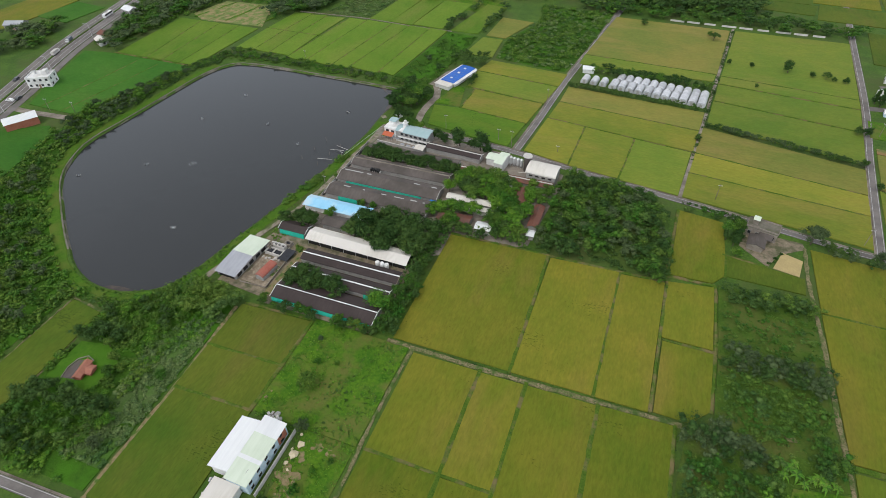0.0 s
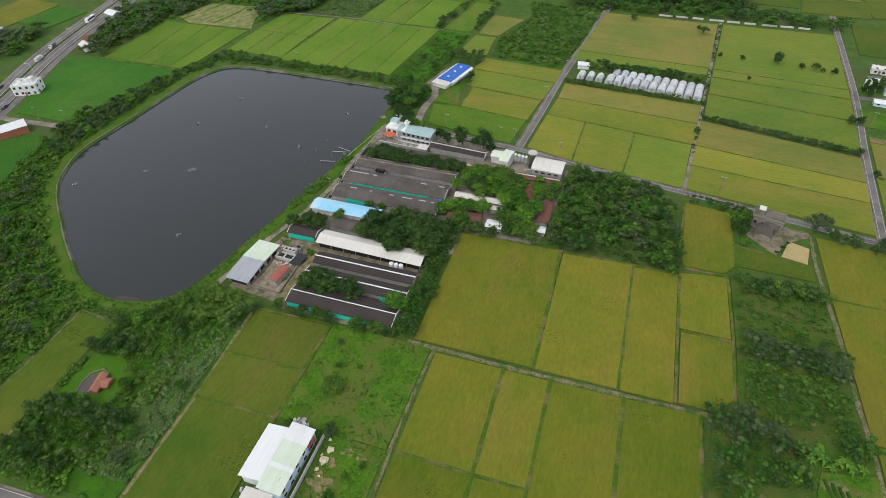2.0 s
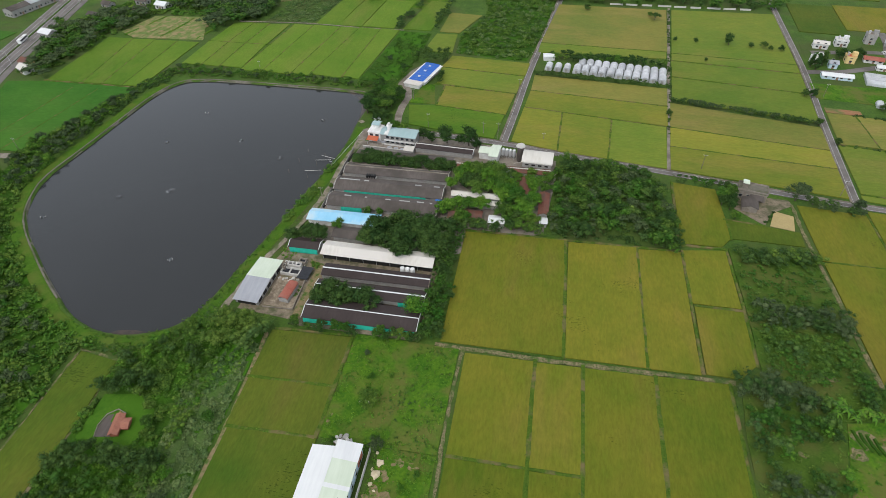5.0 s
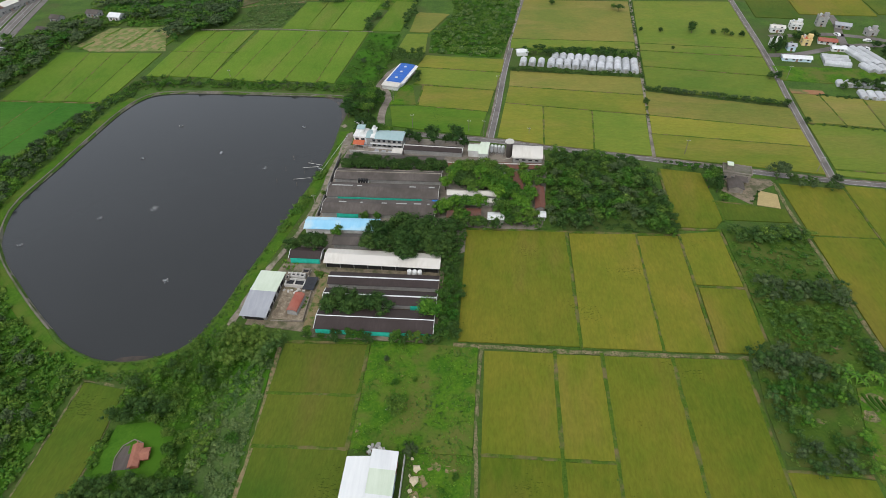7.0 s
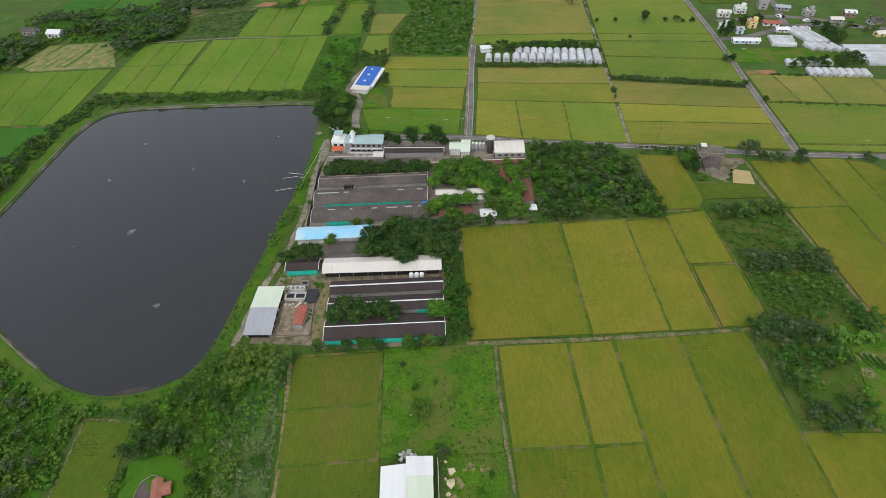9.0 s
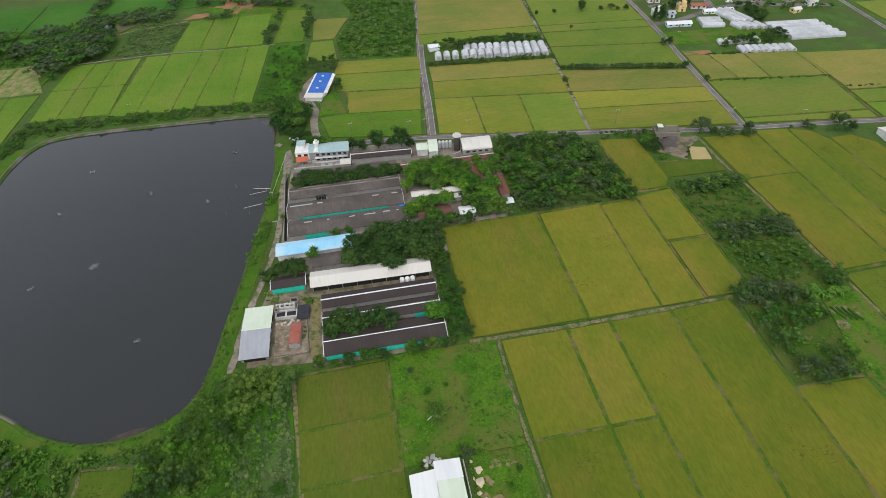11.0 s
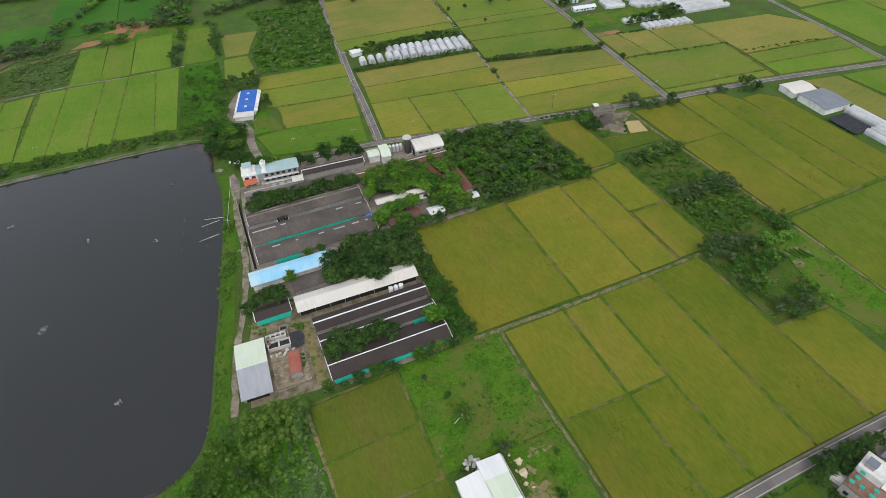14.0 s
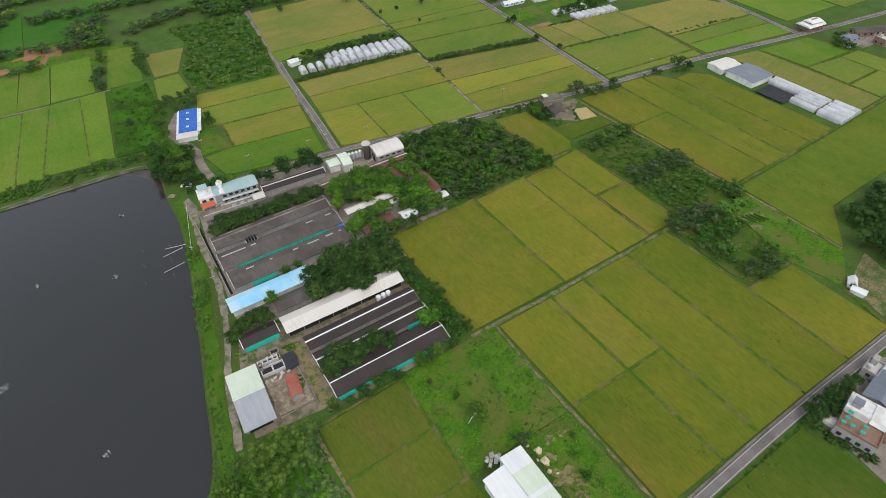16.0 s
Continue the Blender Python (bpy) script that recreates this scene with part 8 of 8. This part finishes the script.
# ---- vehicles ----
def vehicle(x, y, turn, length, wide, high_, paint, label, kind):
    t = thing(kind.replace(" ", "_"), x, y, label, kind, turn, z=0.26 if x < -300 else 0.12 if x > 0 and x < 60 else 0.0)
    r = 0.32 if length < 6 else 0.45
    h0 = r * 0.8
    if kind == "car":
        part("body", Shape().section([(-length / 2, h0), (length / 2, h0), (length / 2, 0.8), (length * 0.3, 0.92), (length * 0.12, high_), (-length * 0.32, high_), (-length * 0.45, 0.95), (-length / 2, 0.85)], -wide / 2, wide / 2), paint, t)
        part("glass_band", Shape().section([(length * 0.29, 0.95), (length * 0.125, high_ - 0.06), (-length * 0.33, high_ - 0.06), (-length * 0.44, 0.98)], -wide / 2 - 0.01, wide / 2 + 0.01), GLASSY, t)
        part("roof", Shape().box(-wide / 2 + 0.08, -length * 0.31, high_ - 0.02, wide / 2 - 0.08, length * 0.11, high_ + 0.03), paint, t)
    elif kind == "bus":
        part("body", Shape().box(-wide / 2, -length / 2, h0, wide / 2, length / 2, high_), paint, t)
        part("glass_band", Shape().box(-wide / 2 - 0.02, -length / 2 + 0.5, 1.5, wide / 2 + 0.02, length / 2 - 0.3, 2.5), GLASSY, t)
        part("windscreen", Shape().box(-wide / 2 + 0.15, length / 2 - 0.02, 1.2, wide / 2 - 0.15, length / 2 + 0.03, 2.7), GLASSY, t)
        part("roof_unit", Shape().box(-0.8, -2, high_, 0.8, 1, high_ + 0.25), PALE, t)
    else:
        part("cab", Shape().section([(length * 0.28, h0), (length / 2, h0), (length / 2, 1.6), (length * 0.44, high_ * 0.85), (length * 0.28, high_ * 0.85)], -wide / 2, wide / 2), WALLWHITE, t)
        part("windscreen", Shape().section([(length / 2 - 0.02, 1.65), (length * 0.445, high_ * 0.83), (length * 0.45, high_ * 0.84), (length / 2 + 0.03, 1.65)], -wide / 2 + 0.1, wide / 2 - 0.1), GLASSY, t)
        part("load_bed", Shape().box(-wide / 2, -length / 2, h0 + 0.3, wide / 2, length * 0.25, high_), paint, t)
        part("chassis", Shape().box(-wide / 2 + 0.3, -length / 2, h0, wide / 2 - 0.3, length * 0.3, h0 + 0.3), BLACK, t)
    for sx in (-1, 1):
        for sy in (-0.32, 0.32):
            tyre = Shape().tube([(sx * (wide / 2 - 0.2), sy * length, r), (sx * (wide / 2 + 0.02), sy * length, r)], [r, r], 12)
            w = part("wheel", tyre, BLACK, t)
            part("rim", Shape().tube([(sx * (wide / 2), sy * length, r), (sx * (wide / 2 + 0.04), sy * length, r)], [r * 0.5] * 2, 8), STEEL, w)


vehicle(-361.4, 243.6, 19, 7.4, 2.1, 2.6, PALE, "pale grey tank truck on the highway", "truck")
vehicle(-379.6, 306.4, 15, 10, 2.2, 2.8, CARWHITE, "white coach on the highway", "bus")
vehicle(-369.6, 262, 199, 6, 2.0, 2.3, SLATE, "blue-grey lorry on the highway", "truck")
vehicle(-333, 186.4, 100, 4.4, 1.8, 1.45, CARWHITE, "white saloon car at a road junction", "car")
vehicle(-330.6, 190, 20, 4.4, 1.8, 1.45, CARDARK, "dark car parked beside a house", "car")
vehicle(-352.8, 207, 199, 4.3, 1.8, 1.45, CARDARK, "dark car on the highway", "car")
vehicle(-119.4, 242.6, 60, 4.6, 1.8, 1.8, CARWHITE, "white van parked by the farmhouse", "car")
vehicle(33.6, 25, 78, 4.6, 1.8, 1.5, TANKMETAL, "silver car parked by the roadside house", "car")
vehicle(53.8, 196, 30, 4.4, 1.8, 1.5, CARDARK, "dark car in the concrete yard", "car")
for x, y, a in ((162, 361, 20), (176, 352, 80), (170, 340, 40)):
    vehicle(x, y, a, 4.4, 1.8, 1.5, CARWHITE, "white car parked in the hamlet", "car")


# ---- meadow, yard and garden clutter ----
def boulder(x, y, r, seed, material=ROCK, name="boulder", label="pale weathered boulder lying in the meadow", category="boulder"):
    q = np.random.RandomState(seed)
    b = bmesh.new()
    bmesh.ops.create_icosphere(b, subdivisions=2, radius=1)
    for v in b.verts:
        v.co *= 0.75 + 0.45 * noise.noise(v.co * 1.5 + Vector((seed, 0, 0))) + 0.2 * noise.noise(v.co * 4 + Vector((seed, 3, 0)))
        v.co.z *= 0.5
    d = bpy.data.meshes.new(name)
    b.to_mesh(d)
    b.free()
    d.materials.append(material)
    ob = new(name, d)
    ob.matrix_basis = Matrix.LocRotScale((x, y, r * 0.3 + 0.15), Euler((0, 0, q.uniform(0, 6))), (r * q.uniform(0.8, 1.3), r, r))
    return tagged(ob, label, category, "boulders in the meadow")


for k, (x, y, r) in enumerate(((-69.4, 61.8, 1.3), (-69.6, 58.4, 1.5), (-70.8, 64.6, 0.7), (-70.4, 55.6, 0.8), (-69, 54, 0.5), (-71, 59.8, 0.5))):
    boulder(x, y, r, k)
for k, (x, y, w, d) in enumerate(((-66.2, 60.2, 3.4, 3), (-62.4, 62.2, 3.4, 1.8), (-68.4, 52.4, 3.4, 3), (-61.6, 55.6, 2.2, 1.6), (-66.8, 48, 2.6, 4), (-81, 93.8, 2.8, 1.8), (-77, 92.2, 2.0, 1.2), (-87.8, 73, 0.9, 3))):
    q = random.Random(k)
    ring = []
    for i in range(44):
        a = i * math.pi / 22
        s = 0.62 + 0.5 * noise.noise((1.3 * math.cos(a) + 7 * k, 1.3 * math.sin(a), k)) + 0.3 * noise.noise((2.6 * math.cos(a) + 3 * k, 2.6 * math.sin(a), k)) + q.uniform(-0.03, 0.03)
        big = 1.45 if y < 66 else 1.1
        ring.append((x + big * w * max(s, 0.15) * math.cos(a), y + big * d * max(s, 0.15) * math.sin(a)))
    sheet("bare_patch", ring, 0.24, SANDY, "bare sandy patch in the meadow grass", "bare soil", 1.0, 0.35, k)
for k, (x, y, w, d) in enumerate(((60.4, 111.4, 1.9, 1.2), (63.2, 91.6, 3.8, 3.2), (60, 86.4, 2.4, 2.2), (67.4, 88, 1.6, 3.2), (34.4, 92, 0.8, 2.6), (45, 84, 1.6, 1.0))):
    ring = [(x + w * (0.9 + 0.55 * noise.noise((1.2 * math.cos(a) + 5 * k, 1.2 * math.sin(a), 40 + k))) * math.cos(a), y + d * (0.9 + 0.55 * noise.noise((1.2 * math.cos(a) + 5 * k, 1.2 * math.sin(a), 60 + k))) * math.sin(a)) for a in [i * math.pi / 16 for i in range(32)]]
    sheet("bare_patch", ring, 0.3, SOIL, "bare brown soil among pasture weeds", "bare soil", 1.0, 0.3, 50 + k)
for k in range(4):
    setting("vegetable_bed", strip(curve_through([(60.6 + 1.7 * k, 94 - 0.6 * k), (61.2 + 1.7 * k, 91 - 0.6 * k), (62.4 + 1.7 * k, 88.4 - 0.6 * k)], 1.0), [(0.5, 0.3), (0.3, 0.75), (-0.3, 0.75), (-0.5, 0.3)], 0.12, k), VINE, "narrow green vegetable bed on bare soil", "vegetable bed")
pump = thing("irrigation_pump", -77.6, 79.9, "white irrigation pump head with a curved pipe", "pump")
part("post", Shape().cyl(0, 0, 0, 1.6, 0.16, 8), WALLWHITE, pump)
part("head", Shape().box(-0.4, -0.35, 1.6, 0.5, 0.35, 2.3), WALLWHITE, pump)
part("pipe", Shape().tube([(-0.2, 0, 1.2), (-1.4, 0.1, 1.1), (-2.4, -0.3, 0.5), (-3.0, -0.5, 0.35)], [0.09] * 4, 6), WALLWHITE, pump)
q = random.Random(3)
for k in range(12):
    x, y = -84.6 + q.uniform(0, 5.4), 65.4 + q.uniform(0, 2.6)
    s = q.uniform(0.35, 0.9)
    t = thing("junk_crate" if k % 3 else "water_barrel", x, y, "weathered junk crate behind the house" if k % 3 else "pale plastic water barrel behind the house", "crate" if k % 3 else "barrel", q.uniform(0, 90), "junk behind the house", 0.3)
    if k % 3:
        part("box", Shape().box(-s, -s * 0.6, 0, s, s * 0.6, s), (TIMBER, PALE, RUST)[k % 3], t)
        part("lid", Shape().box(-s - 0.04, -s * 0.6 - 0.04, s, s + 0.04, s * 0.6 + 0.04, s + 0.07), WALLGREY, t)
    else:
        part("drum", Shape().cyl(0, 0, 0, 1.1, 0.5, 12), WALLWHITE, t)
        part("lid", Shape().cyl(0, 0, 1.1, 1.2, 0.42, 12), PALE, t)
for k in range(14):
    x, y = -87 + q.uniform(0, 4), 36.5 + q.uniform(0, 9)
    t = thing("junk_barrel", x, y, "pale plastic barrel stacked beside the house", "barrel", 0, "barrels beside the house")
    part("drum", Shape().cyl(0, 0, 0, q.uniform(0.8, 1.4), q.uniform(0.35, 0.6), 12), (WALLWHITE, PALE, SLATE)[k % 3], t)
    part("lid", Shape().cyl(0, 0, 1.4, 1.46, 0.3, 12), PALE, t)
for k in range(9):
    x, y = -125 + q.uniform(0, 8), 124.2 + q.uniform(0, 2)
    t = thing("rubble_block", x, y, "broken concrete block in the farm yard", "rubble", q.uniform(0, 90), "rubble in the farm yard", 0.12)
    part("block", Shape().box(-0.5, -0.3, 0, 0.5, 0.3, q.uniform(0.3, 0.7)), PALE, t)
for x, y, a in ((-112.2, 221.4, 0), (-110, 220.6, 15), (-106, 216.6, -5), (-102.6, 216.2, -5), (-99.4, 215.8, -5)):
    t = thing("storage_crate", x, y, "pale storage crate in the farmhouse forecourt", "crate", a, "crates in the forecourt", 0.12)
    part("box", Shape().box(-0.9, -0.6, 0, 0.9, 0.6, 0.9), PALE, t)
    part("lid", Shape().box(-0.95, -0.65, 0.9, 0.95, 0.65, 1.0), SILVER, t)
fence = thing("forecourt_wall", -106, 214.8, "long low grey wall along the farm forecourt", "wall", -4)
part("wall_run", Shape().box(-13, -0.12, 0, 11, 0.12, 1.4), WALLGREY, fence)
part("coping", Shape().box(-13.05, -0.2, 1.4, 11.05, 0.2, 1.5), PALE, fence)
tarp = thing("blue_tarp_cover", -74.6, 178, "bright blue tarpaulin over a pen at the shed end", "tarpaulin")
part("cover", Shape().section([(-0.9, 1.9), (0, 2.3), (0.9, 1.9), (0.9, 1.8), (0, 2.2), (-0.9, 1.8)], -1.4, 1.4), BLUETARP, tarp)
for a in (-1.2, 1.2):
    part("post", Shape().cyl(a, 0, 0, 2.1, 0.06, 6), STEEL, tarp)
far_wall = thing("boundary_wall", 38, 423.4, "long pale boundary wall before the far wood", "wall")
for k in range(9):
    part("wall_run", Shape().box(-34 + 11 * k, -0.2 + 0.25 * math.sin(k), 0, -25 - (k % 3) + 11 * k, 0.2 + 0.25 * math.sin(k), 1.1), PALE, far_wall)
# white-line verge posts and tufts on the bunds
tufts = []
for a, b in (((-21, 106), (-21, 162)), ((5.8, 106), (5.8, 162)), ((22.2, 107), (22.2, 166)), ((-29.4, 34), (-29.4, 103)), ((-14.4, 34), (-14.4, 103)), ((7.6, 34), (7.6, 103)), ((29.7, 35), (29.7, 104)), ((-61, 105), (31, 105)), ((-61, 163), (21, 163.4)), ((-52, 67), (-15, 67)), ((-90, 66), (-90, 103)), ((98.4, 110), (98.4, 197)), ((131, 110), (129.6, 182)), ((75, 108), (196, 112)), ((114, 110), (115, 195))):
    tufts += along([Vector(a), Vector(b)], 0.6, 0.5, int(abs(a[0]) + b[1]))
q = random.Random(5)
half = len(tufts) // 2
q.shuffle(tufts)
for kind, some in (("mid", tufts[:half]), ("dark", tufts[half:])):
    rough("bund_tufts", some, [q.uniform(0.25, 0.72) for _ in some], kind, "tufts of green grass along the field bunds", "grass", 91, leaves=10, leaf=0.36, n=2)
